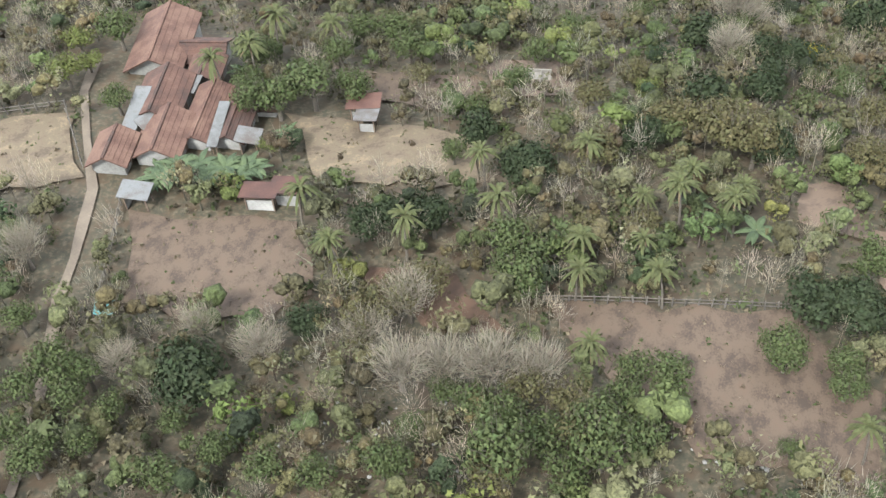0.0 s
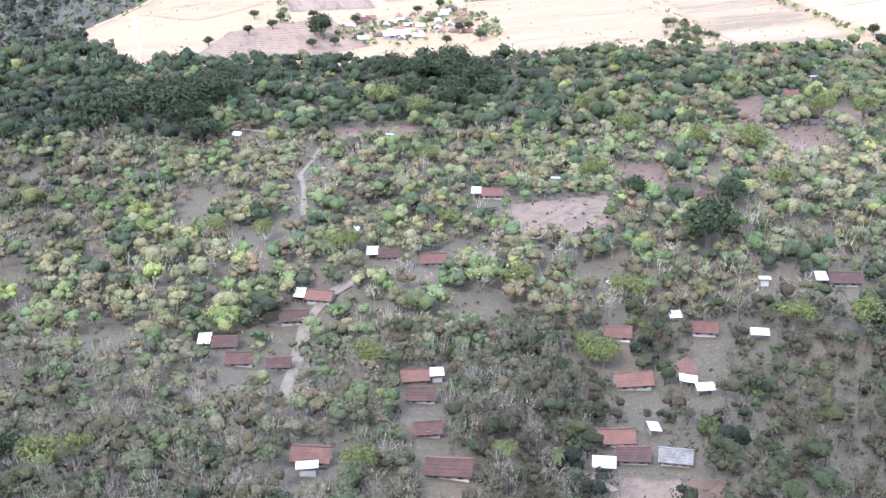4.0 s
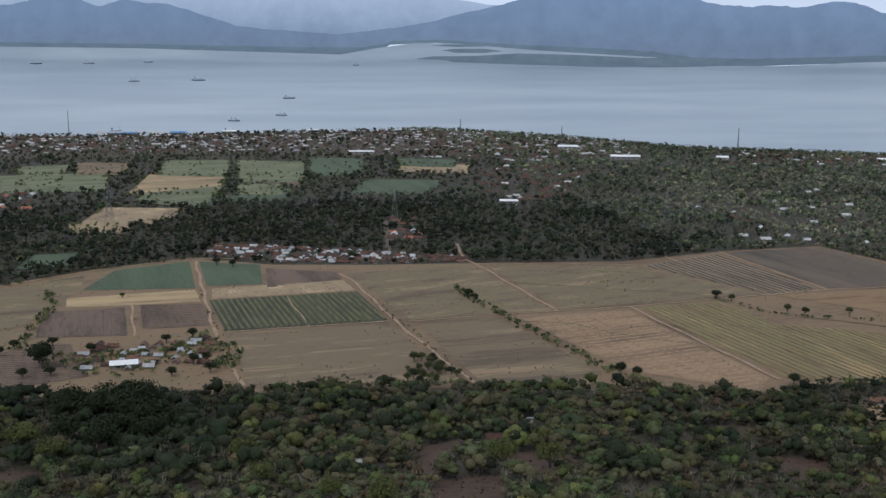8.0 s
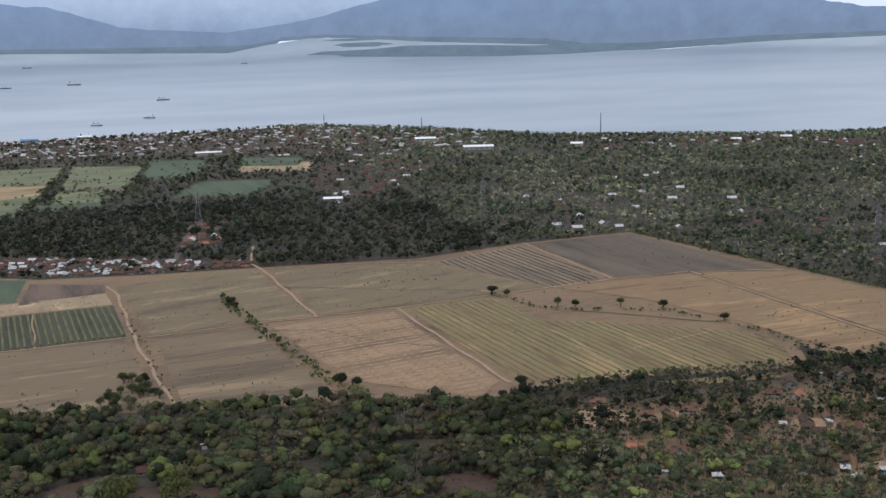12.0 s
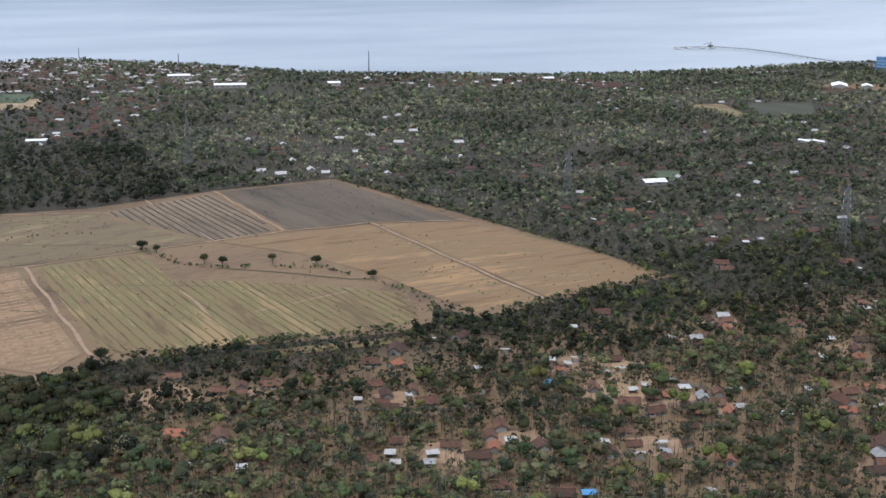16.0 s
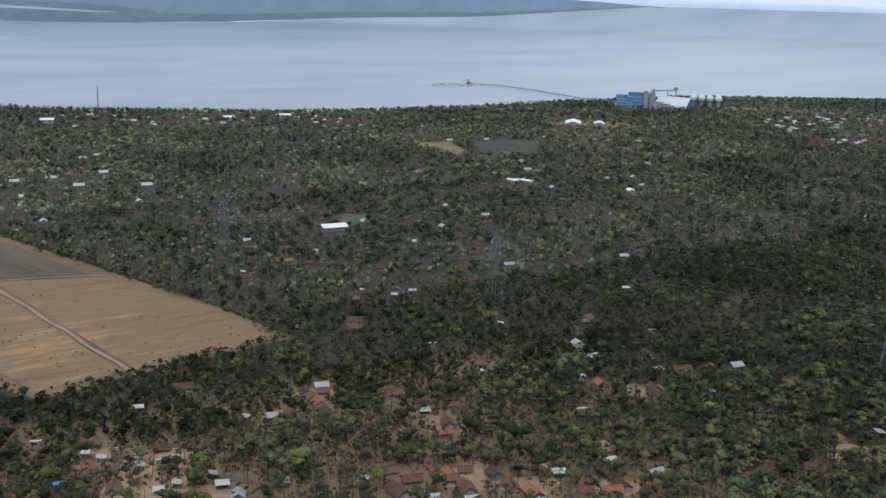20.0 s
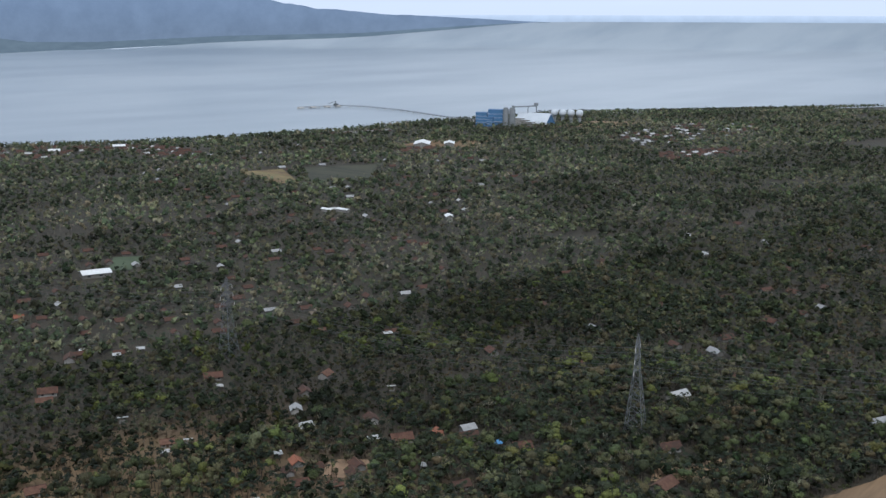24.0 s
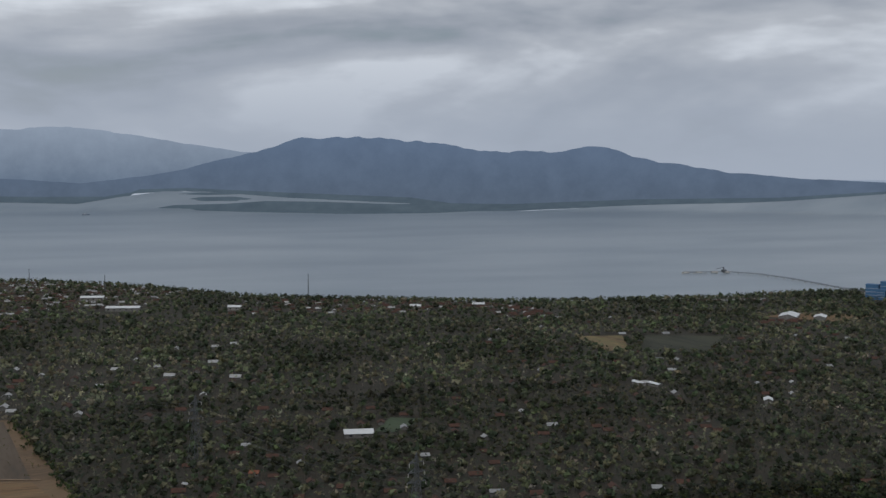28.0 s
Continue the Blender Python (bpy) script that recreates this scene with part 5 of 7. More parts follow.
def palm_fronds(P, R, K, segs=2, width=0.075):
    """Drooping fronds round each palm head P with reach R."""
    n = len(P)
    ang = (np.arange(K)[None, :] / K * 2 * np.pi + NP.uniform(0, 6.28, (n, 1)) + NP.uniform(-0.25, 0.25, (n, K)))
    el = NP.uniform(-0.25, 1.05, (n, K))
    d = np.stack([np.cos(ang) * np.cos(el), np.sin(ang) * np.cos(el), np.sin(el)], -1).reshape(-1, 3)
    side = np.stack([-np.sin(ang), np.cos(ang), 0 * ang], -1).reshape(-1, 3)
    Rr = np.repeat(R, K)[:, None] * NP.uniform(0.85, 1.15, (n * K, 1))
    base = np.repeat(P, K, 0)
    drop = np.array([0, 0, 1.0]) * Rr * 0.62
    out = []
    if segs == 1:
        # far off: one blade per frond, broad by the hub
        tip = base + d * Rr - drop * 0.8
        return np.stack([base - side * Rr * width * 2.4, base + side * Rr * width * 2.4, tip], 1)
    prev, pw = base, width * 0.5
    for k in range(1, segs + 1):
        s = k / segs
        nxt = base + d * Rr * s - drop * s * s
        w = width if k < segs else 0.012
        lo, hi = prev - side * Rr * pw, prev + side * Rr * pw
        out.append(np.stack([lo, hi, nxt + side * Rr * w], 1))
        if k < segs:
            out.append(np.stack([lo, nxt + side * Rr * w, nxt - side * Rr * w], 1))
        prev, pw = nxt, w
    return np.stack(out, 1).reshape(-1, 3, 3)


def tinted(base, n, K, dv=0.22, dh=0.06):
    """Tree-by-tree variation of a base colour, repeated for K pieces."""
    c = np.asarray(base)[None, :] * NP.uniform(1 - dv, 1 + dv, (n, 1)) * (1 + NP.uniform(-dh, dh, (n, 3)))
    return np.repeat(c, K, 0)


GREEN = (0.092, 0.112, 0.042)
DEEP = (0.042, 0.054, 0.024)
OLIVE = (0.122, 0.117, 0.055)
GREYG = (0.165, 0.15, 0.085)
LIME = (0.15, 0.165, 0.05)
YELLOW = (0.42, 0.335, 0.04)
TWIGS = (0.34, 0.295, 0.225)
BROWN = (0.125, 0.112, 0.05)
SHRUB = (0.105, 0.115, 0.052)
PALMC = (0.105, 0.112, 0.045)
DARKPALM = (0.042, 0.053, 0.032)


# single trees close to the flight, each with trunk, limbs and crown
def tube(pts, radii, sides=6):
    V, F = [], []
    for i, (p, r) in enumerate(zip(pts, radii)):
        for k in range(sides):
            a = 2 * math.pi * k / sides
            V.append((p[0] + r * math.cos(a), p[1] + r * math.sin(a), p[2]))
    for i in range(len(pts) - 1):
        for k in range(sides):
            a, b = i * sides + k, i * sides + (k + 1) % sides
            F.append((a, b, b + sides, a + sides))
    F.append(tuple((len(pts) - 1) * sides + k for k in range(sides)))
    return V, F


def tree_proto(kind, colour, seed):
    """A tree of crown half-width 1 on a stem; scaled where it stands."""
    r = random.Random(seed)
    t = new({"palm": "coconut_palm", "bare": "bare_tree"}.get(kind, "tree"))
    if kind == "palm":
        lean = (r.uniform(-0.35, 0.35), r.uniform(-0.35, 0.35))
        pts = [(lean[0] * s * s, lean[1] * s * s, 3.1 * s - 0.3) for s in (0, 0.25, 0.5, 0.75, 1)]
        v, f = tube(pts, (0.085, 0.06, 0.052, 0.048, 0.05), 7)
        obj("trunk", v, f, BARK, t)
        head = np.array([pts[-1]])
        fr = palm_fronds(head, np.array([1.05]), 34, 5, 0.062)
        quads_object("crown", fr, LEAF, tinted(colour, len(fr), 1, 0.2, 0.05), t)
        dead = palm_fronds(head - np.array([0, 0, 0.12]), np.array([0.75]), 6, 3, 0.05)
        dead[:, :, 2] = 2 * head[0, 2] - 0.35 - np.abs(dead[:, :, 2] - head[0, 2]) * 1.0 - head[0, 2] + 0.2
        quads_object("dry_frond", dead, LEAF, tinted((0.085, 0.066, 0.04), 1, len(dead), 0.1), t)
        return t
    hgt = r.uniform(1.1, 1.45) if kind != "dense" else r.uniform(0.95, 1.2)
    v, f = tube([(0, 0, -0.4), (0.02, 0.02, hgt * 0.45), (0.06, -0.03, hgt * 0.95)], (0.11, 0.07, 0.04), 7)
    obj("trunk", v, f, BARK, t)
    for k in range(4):
        a = k * 1.57 + r.uniform(-0.4, 0.4)
        v, f = tube([(0.02, 0.02, hgt * 0.42), (0.32 * math.cos(a), 0.32 * math.sin(a), hgt * 0.75), (0.62 * math.cos(a), 0.62 * math.sin(a), hgt * 1.05)], (0.05, 0.032, 0.012), 5)
        obj("limb", v, f, BARK, t)
    P = np.array([[0, 0, hgt]])
    if kind == "bare":
        q = bare_twigs(P, np.array([1.0]), np.array([0.9]), 1500, np.array([0.0085]))
        quads_object("crown", q, TWIG, tinted(colour, len(q), 1, 0.16), t)
    else:
        dense = kind == "dense"
        if dense:
            c, r3 = crown_lobes(P, np.array([0.8]), np.array([0.7]), 6)
            # 0.7 puts the shade inside the crown into the mass colour
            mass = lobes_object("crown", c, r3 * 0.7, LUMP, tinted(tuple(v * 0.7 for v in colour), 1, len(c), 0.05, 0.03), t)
            tagged(mass, kind="stuff")
        q = crowns(P, np.array([1.02]), np.array([0.88]), 1500 if dense else 1350, 0.062 if dense else 0.056, 17, 0.5)
        tagged(quads_object("leaves", q, LEAF, tinted(colour, len(q), 1, 0.26, 0.06), t), kind="stuff")
        if not dense:
            w = bare_twigs(P, np.array([0.9]), np.array([0.85]), 160, np.array([0.011]))
            quads_object("branchwork", w, TWIG, tinted((0.085, 0.072, 0.056), len(w), 1, 0.15), t)["kind"] = "stuff"
    return t


PROTO = {}
for kind, fam, col, lab, cat in (("palm", "palm", PALMC, "coconut palm with yellowing drooping fronds", "palm"), ("dense", "mango", DEEP, "dense dark green mango tree", "tree"), ("open", "green", GREEN, "leafy green tree with an open crown", "tree"),
                                 ("open", "lime", LIME, "lime-green tree in fresh leaf", "tree"), ("open", "yellow", YELLOW, "tree covered with bright yellow blossom", "tree"), ("bare", "bare", TWIGS, "leafless pale grey tree", "tree"), ("open", "olive", BROWN, "brownish olive tree in thin leaf", "tree")):
    for k in range(3 if fam != "yellow" else 1):
        # 0.42 darkens the tints for the cloud shade over the hill
        p = tree_proto(kind, tuple(0.42 * v for v in col), 31 * k + len(fam))
        PROTO.setdefault(fam, []).append(tagged(p, lab, cat, fam + " trees"))
TREES = []
USED = set()


def plant(fam, x, y, r):
    k = rng.randrange(len(PROTO[fam]))
    p = PROTO[fam][k]
    at, tall = pose(x, y, gz(x, y), 0, 0, rng.uniform(0, 360)), r * (rng.uniform(0.85, 1.15) if fam != "palm" else 1.05)
    if (fam, k) in USED:
        s = p.scale
        copy_thing(p, at @ Matrix.Diagonal((r / s[0], r / s[1], tall / s[2], 1)))
    else:
        p.matrix_basis = at @ Matrix.Diagonal((r, r, tall, 1))
        USED.add((fam, k))
    TREES.append((x, y, r * (0.85 if fam != "palm" else 0.4)))


STANDS = {
    "palm": [(25, 81.1, 2), (49.9, 58.1, 2), (28.9, 78.3, 1.8), (12.5, 72.4, 1.9), (23.5, 80.4, 1.8), (-5, 78, 2.1), (-12, 77, 2.0), (-16, 85, 2.2), (4, 80, 2.2), (11, 69, 1.9), (19, 67, 1.9), (-20, 119, 2.6), (-12, 118, 2.2), (23, 78, 2.2), (28, 76, 2.0), (18, 72, 1.6), (32, 48, 1.8), (11, 60, 1.8), (-26, 109.5, 2.3), (-22, 111, 2.4), (4, 88, 2.0), (19, 79, 1.6), (49, 55, 1.9), (40, 62, 1.7), (45, 61, 1.7), (15, 87, 2.1), (61, 140, 2.7), (92, 87, 1.8), (102, 79, 2.0)],
    "mango": [(51.9, 75.8, 3.4), (71.3, 84.3, 3.6), (53.8, 63, 3.4), (57.6, 59.6, 3.6), (57.5, 64, 3), (66.1, 73.7, 3.2), (36.1, 64.2, 3), (8.7, 88.4, 3.2), (3.9, 95.7, 2.8), (22.4, 92.3, 2.6), (57.9, 122.5, 3.2), (44.3, 109.6, 3), (68.1, 67, 3.4), (53, 71, 2.8), (-15, 69, 2.6), (-2, 81, 2.8), (-9, 82, 2.6), (9, 88, 3.2), (-25, 61, 3.7), (32, 64, 3.3), (36, 62, 3.3), (40, 105, 2.9), (35, 117, 3.8), (30, 97, 3.8), (37, 99, 3.2), (35, 87, 2.9), (35, 63, 3.0), (51, 74, 3.3), (51, 58, 3.9), (71, 85, 3.8), (21, 91, 2.7), (56, 54, 2.9), (58, 195, 3.8), (64, 124, 5.2), (102, 83, 4.9), (74, 84, 3.4), (53, 74, 3.9), (59, 73, 3.6), (92, 76, 2.8), (48, 111, 2.7), (-25.4, 62.9, 4), (-6.4, 82.3, 2.6), (-2.8, 82.9, 2.8), (7.9, 88.4, 3.2), (41.7, 112.7, 2.8)],
    "mangob": [(229, 302, 9.5), (55, 189, 4.2), (158, 155, 4.0), (117, 152, 3.1), (123, 138, 4.2), (147, 132, 3.5), (105, 166, 3.8), (177, 540, 11), (192, 545, 11), (200, 520, 10), (163, 546, 10), (134, 659, 9), (65, 463, 12), (84, 500, 9), (50, 470, 12), (75, 480, 11), (250, 336, 6), (219, 343, 5), (40, 450, 11), (188, 530, 10), (70, 654, 3.6), (130, 672, 3.6), (140, 642, 3.6), (127, 637, 3.6), (92, 677, 3.6), (213, 659, 3.6), (222, 640, 3.6), (202, 635, 3.6), (106, 691, 3.6), (111, 710, 3.6), (131, 717, 3.6), (196, 714, 3.6), (211, 723, 3.6), (95, 723, 3.6), (220, 665, 3.6), (155, 692, 3.6), (162, 543, 8), (178, 556, 8), (186, 505, 8), (198, 529, 8), (181, 482, 8), (167, 494, 8), (200, 494, 8), (61, 506, 8), (73, 517, 8), (83, 530, 8), (69, 457, 8), (75, 465, 8), (85, 484, 8), (78, 433, 8)],
    "green": [(5.6, 71, 3), (7.4, 74, 2.8), (28.1, 59.6, 2.4), (39.7, 68.8, 2.6), (42.5, 61, 2.4), (13, 114.4, 2.6), (18.3, 120.5, 2.6), (48.7, 102.1, 2.8), (41.8, 121.8, 2.6), (28.6, 126.3, 2.4), (59.8, 77.5, 2.8), (61.8, 67.5, 2.6), (64.2, 59.1, 2.8), (50.1, 83.3, 2.4), (33.2, 57.4, 2.2), (10, 107.5, 2.2), (4.2, 101.6, 2.2), (-15, 106, 4.0), (-19, 104, 3.2), (-22, 104, 3), (6, 71, 3.2), (5, 74, 2.2), (28, 59, 2.3), (13, 55, 2.2), (17, 55, 2.2), (26, 49, 1.5), (2, 48, 3.7), (10, 49, 3.7), (-8, 50, 2.1), (-37, 64, 2.7), (-22, 53, 1.7), (-38, 106, 2.4), (-38, 54, 2.3), (-34, 56, 2.0), (1, 93, 1.9), (-10, 107, 3), (-23, 116, 3.2), (-40, 121, 3.2), (-12, 114, 2.6), (-3, 116, 3), (-38.3, 65.4, 2.6), (-35, 64, 2.3), (-40.2, 62.2, 2.4), (-35.8, 60.6, 2.2), (-32.2, 59.7, 2), (-37.9, 55.1, 2.2), (-40.2, 57.2, 2.4), (-26.5, 57.9, 1.8), (-0.3, 56, 2.3), (2.4, 53.5, 2.6), (-6.8, 49.9, 2.2), (-9.2, 52, 2), (5.5, 51, 2.8), (9.9, 51.8, 2.8), (13.4, 49.8, 2.6), (6.9, 47.4, 2.6), (17.2, 56.8, 2.4), (14.4, 57.7, 2.2), (-22.2, 53.8, 2), (-17.7, 51.2, 2.2), (-26.6, 50.9, 2.2), (-13.4, 49.6, 2.2), (5.2, 75, 3), (6.3, 70.1, 2.4), (-23, 109.6, 2.6), (-21.3, 115, 2.6), (-4.8, 121.6, 3), (-9.2, 123.4, 2.8), (28.1, 58.2, 2.4), (32.5, 54.6, 2.2), (-2.6, 58, 1.8), (-5.3, 53.9, 1.8), (-42.8, 71.6, 2.2)],
    "lime": [(57.5, 105.6, 2.2), (63, 107.6, 2.4), (68.1, 107.8, 2.2), (64.8, 56.4, 3), (77, 95.3, 2.4), (74.5, 113.3, 2.4), (-45, 120, 2.5), (-45, 112, 2.6), (-43, 115, 2.1), (-20, 97, 1.6), (57, 104, 2.7), (68, 103, 2.4), (60, 96, 1.8), (65, 55, 2.5), (25, 103, 2.0), (19, 119, 2.0), (65, 187, 4.7), (69, 199, 3.3), (72, 211, 2.6), (179, 237, 4.6), (125, 317, 5.0), (119, 186, 3.7), (95, 145, 2.1), (125, 246, 4.1), (169, 282, 4.4), (196, 270, 4.4), (147, 120, 4.5), (20, 253, 3.0), (147, 195, 2.8), (158, 336, 4.5), (216, 375, 5)],
    "limeb": [(152, 483, 8), (165, 468, 6.5), (212, 372, 4.7), (176, 239, 4.4), (230, 247, 5.1), (246, 242, 5.4), (264, 405, 5.2), (335, 450, 7.5), (355, 450, 7.5), (281, 394, 7), (241, 425, 6.5), (126, 242, 4), (194, 272, 4.4), (160, 393, 4.9), (314, 304, 4.9), (236, 463, 5.9), (102, 329, 4.2), (87, 334, 5.1), (124, 312, 5), (274, 352, 5.6)],
    "yellow": [(46, 111, 2.2), (48.5, 112, 1.8)],
    "bare": [(-5, 69, 3.2), (-6, 60, 3.5), (-2, 60, 3.5), (2, 59, 3.5), (6, 58, 3.0), (-19, 65, 2.9), (-44, 81, 3.1), (-9, 66, 2.9), (-25, 69, 2.4), (37, 112, 3.3), (-32, 65, 2.7), (54, 81, 2.8), (57, 68, 2.7), (41, 124, 4.2), (61, 79, 2.7), (68, 78, 2.7), (73, 73, 3.1), (43, 123, 3.6), (19, 187, 4.6), (80, 75, 2.7), (60, 101, 2.8)],
    "olive": [(30.3, 92.3, 3.2), (26.7, 95.4, 2.6), (34.4, 91, 2.6), (54.1, 87.4, 2.6), (17.4, 101.4, 2.4), (49.2, 93.9, 2.8), (62.1, 94, 2.6), (23.9, 107.3, 2.4), (72.1, 102, 2.6), (31, 89, 3.6), (33, 87, 3.0), (49, 108, 2.8), (45, 85, 2.9), (9, 51, 2.9), (-10, 66, 2.1), (30.7, 92.7, 3.4), (27.8, 94.2, 3), (34.2, 91.3, 2.8), (25.5, 95.5, 2.6), (-6.2, 69.2, 3), (-9.5, 67.8, 2.6), (-2.9, 72, 2.8), (0.9, 47.7, 2.6), (4.7, 56.6, 2.4), (8.5, 55.1, 2.6), (-2.3, 110.6, 2.2), (16.5, 88.3, 2.8), (18.5, 76.4, 2.4), (13.4, 76.9, 2.2)],
}
for fam, lst in STANDS.items():
    for x, y, r in lst:
        plant(fam.rstrip("b") if fam in ("mangob", "limeb") else fam, x, y, r)

# ---- woods ----


class Spots:
    """Keeps plants off houses, tracks and single trees by a coarse grid of occupied circles."""

    def __init__(self, cell=4.0):
        self.cell, self.cells = cell, {}

    def add(self, x, y, r):
        c = self.cell
        for i in range(int((x - r) // c), int((x + r) // c) + 1):
            for j in range(int((y - r) // c), int((y + r) // c) + 1):
                self.cells.setdefault((i, j), []).append((x, y, r * r))

    def free(self, x, y):
        for a, b, r2 in self.cells.get((int(x // self.cell), int(y // self.cell)), ()):
            if (x - a) ** 2 + (y - b) ** 2 < r2:
                return False
        return True


spots = Spots()
for x, y, r in HOUSES:
    spots.add(x, y, r * 1.2 + 0.8)
    # an open side towards the south-west, where yards and lanes lie
    d = math.hypot(560 - x, 90 - y)
    ux, uy = (560 - x) / d, (90 - y) / d
    if y < 640:
        spots.add(x + 0.3, y - r * 0.8 - 1.5, r * 0.9)
        if x < 420 and 150 < y:
            spots.add(x - 1.0, y - r - 4, r * 1.1)
            spots.add(x - 2.5, y - r - 9, r * 0.9)
    else:
        spots.add(x + ux * (r + 2), y + uy * (r + 2), r * 0.95)
        spots.add(x + ux * (r + 9), y + uy * (r + 9), r * 0.8)
for x, y, r in YARDS:
    spots.add(x, y, r * 0.45)
for x, y, r in TREES:
    spots.add(x, y, r * 0.8)
for x, y in ROADS:
    spots.add(x, y, 3.0)
NEAR_X = [-200, 60, 150, 250, 350, 480, 600, 700, 850, 1000, 1500, 2500]
NEAR_Y = [26, 26, 85, 170, 210, 330, 340, 270, 225, 235, 300, 700]


def scatter(x0, x1, y0, y1, gap, keep=1.0, off_fields=True, glades=0.0, scale=16.0):
    """Jittered grid of plants over a stretch of the plan, clear of fields, houses and tracks."""
    gx, gy = np.meshgrid(np.arange(x0, x1, gap), np.arange(y0, y1, gap))
    X = gx.ravel() + NP.uniform(-0.75, 0.75, gx.size) * gap
    Y = gy.ravel() + NP.uniform(-0.75, 0.75, gx.size) * gap
    ok = (NP.uniform(0, 1, X.size) < keep) & (X > -70 - 0.24 * Y) & (X < 745 + 1.72 * (Y - 60)) & (Y > np.interp(X, NEAR_X, NEAR_Y)) & (Y < coast(X) - 14)
    X, Y = X[ok], Y[ok]
    if off_fields:
        bad = np.zeros(X.size, bool)
        for poly in CLEAR:
            bad |= inside(X, Y, poly)
        X, Y = X[~bad], Y[~bad]
    ok = np.array([spots.free(a, b) for a, b in zip(X, Y)], bool)
    if glades:
        # open ground between the stands
        ok &= patch(X, Y, scale, 12.4) + NP.uniform(-0.05, 0.05, X.size) > glades
    return X[ok], Y[ok]


def patch(X, Y, s, seed):
    """Slow variation over the plan, 0 to 1, for stands of one kind."""
    return np.array([noise.noise(Vector((x / s, y / s, seed))) for x, y in zip(X, Y)]) * 0.5 + 0.5


def wood(name, label, X, Y, fam_of, K, size, rad, twigK=26, cat="trees", tone=1.0, dull=0.0, palm=(0.7, 2.0), core=1, tall=0.45, lump=1.05, vary=0.36):
    """One joined stretch of woodland. fam_of: a code for each plant: 0 green 1 deep 2 olive 3 grey 4 lime 5 bare 6 palm 7 shrub 8 brown 9 dark palm.
    K leaf clumps to a crown; palm: half-width and height of palms in parts of rad; core: leafy masses inside each crown, lump their size; vary: how much trees differ."""
    Z = ground_z(X, Y)
    fam = fam_of

    # tone also carries cloud shade, and dull haze, painted into the tints
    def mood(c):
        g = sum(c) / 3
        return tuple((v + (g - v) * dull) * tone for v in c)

    # stands of older, darker and younger, paler growth
    stand = 0.6 + 0.8 * np.clip((patch(X, Y, 26 * rad, 31.5) - 0.5) * 1.6 + 0.5, 0, 1)
    Q, T = [], []
    TQ, TT = [], []
    LC, LR, LT = [], [], []
    cols = {0: GREEN, 1: DEEP, 2: OLIVE, 3: GREYG, 4: LIME, 7: SHRUB, 8: BROWN}
    for code, col in cols.items():
        i = np.where(fam == code)[0]
        if not len(i):
            continue
        n = len(i)
        if code == 7:
            R = rad * NP.uniform(0.25, 0.6, n)
            H = R * NP.uniform(0.7, 1.1, n)
            up = H * 0.5
        else:
            R = rad * (0.6 + 0.75 * NP.uniform(0, 1, n) ** 1.6) * (1.15 if code in (1, 4) else 1.0)
            H = R * NP.uniform(0.75, 1.1, n)
            up = H * 0.75 + rad * NP.uniform(0.0, tall, n)
        P = np.stack([X[i], Y[i], Z[i] + up], -1)
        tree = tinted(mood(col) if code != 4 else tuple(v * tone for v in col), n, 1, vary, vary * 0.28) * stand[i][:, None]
        if core and code != 7 and (code != 3 or core > 1):
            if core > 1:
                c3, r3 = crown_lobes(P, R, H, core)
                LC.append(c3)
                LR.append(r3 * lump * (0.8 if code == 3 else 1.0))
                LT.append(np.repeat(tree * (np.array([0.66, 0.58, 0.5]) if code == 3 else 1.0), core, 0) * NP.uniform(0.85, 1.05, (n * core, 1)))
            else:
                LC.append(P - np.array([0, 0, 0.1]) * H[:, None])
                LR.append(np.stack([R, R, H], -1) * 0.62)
                # core tint darkened to stand for the crown's inner shade
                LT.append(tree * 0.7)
        k = {3: int(K * 0.65), 7: max(8, int(K * 0.42))}.get(code, K)
        Q.append(crowns(P, R, H, k, size * (0.8 if code == 3 else 1.25 if code == 7 else 1.0), 6 if K > 40 else 4, 0.6))
        T.append(np.repeat(tree, k, 0) * NP.uniform(0.88, 1.12, (n * k, 1)))
        if code == 3 and twigK:
            # thin crowns: fine branchwork shows through the leaves
            w = int(twigK * 0.7)
            TQ.append(bare_twigs(P, R, H * 1.05, w, R * 0.014 * (60 / w) ** 0.5))
            TT.append(tinted(mood((0.23, 0.2, 0.145)), n, w, 0.2, 0.05))
        if code != 7 and twigK:
            b = np.stack([X[i], Y[i], Z[i] - 0.5], -1)
            sq = stems(b, P, R * 0.036)
            TQ.append(sq)
            TT.append(tinted(mood((0.16, 0.14, 0.11)), len(sq), 1, 0.25))
    i = np.where(fam == 5)[0]
    if len(i):
        n = len(i)
        R = rad * NP.uniform(0.6, 1.05, n)
        H = R * NP.uniform(0.95, 1.35, n)
        P = np.stack([X[i], Y[i], Z[i] + H * 0.9 + rad * NP.uniform(0.1, 0.1 + tall, n)], -1)
        TQ.append(bare_twigs(P, R, H, twigK, R * 0.015 * (60 / twigK) ** 0.5))
        TT.append(np.repeat(tinted(mood(TWIGS), n, 1, 0.22, 0.05), twigK, 0) * NP.uniform(0.75, 1.25, (n * twigK, 1)))
        b = np.stack([X[i], Y[i], Z[i] - 0.5], -1)
        sq = stems(b, P, R * 0.032)
        TQ.append(sq)
        TT.append(tinted(mood(tuple(v * 0.8 for v in TWIGS)), len(sq), 1, 0.2))
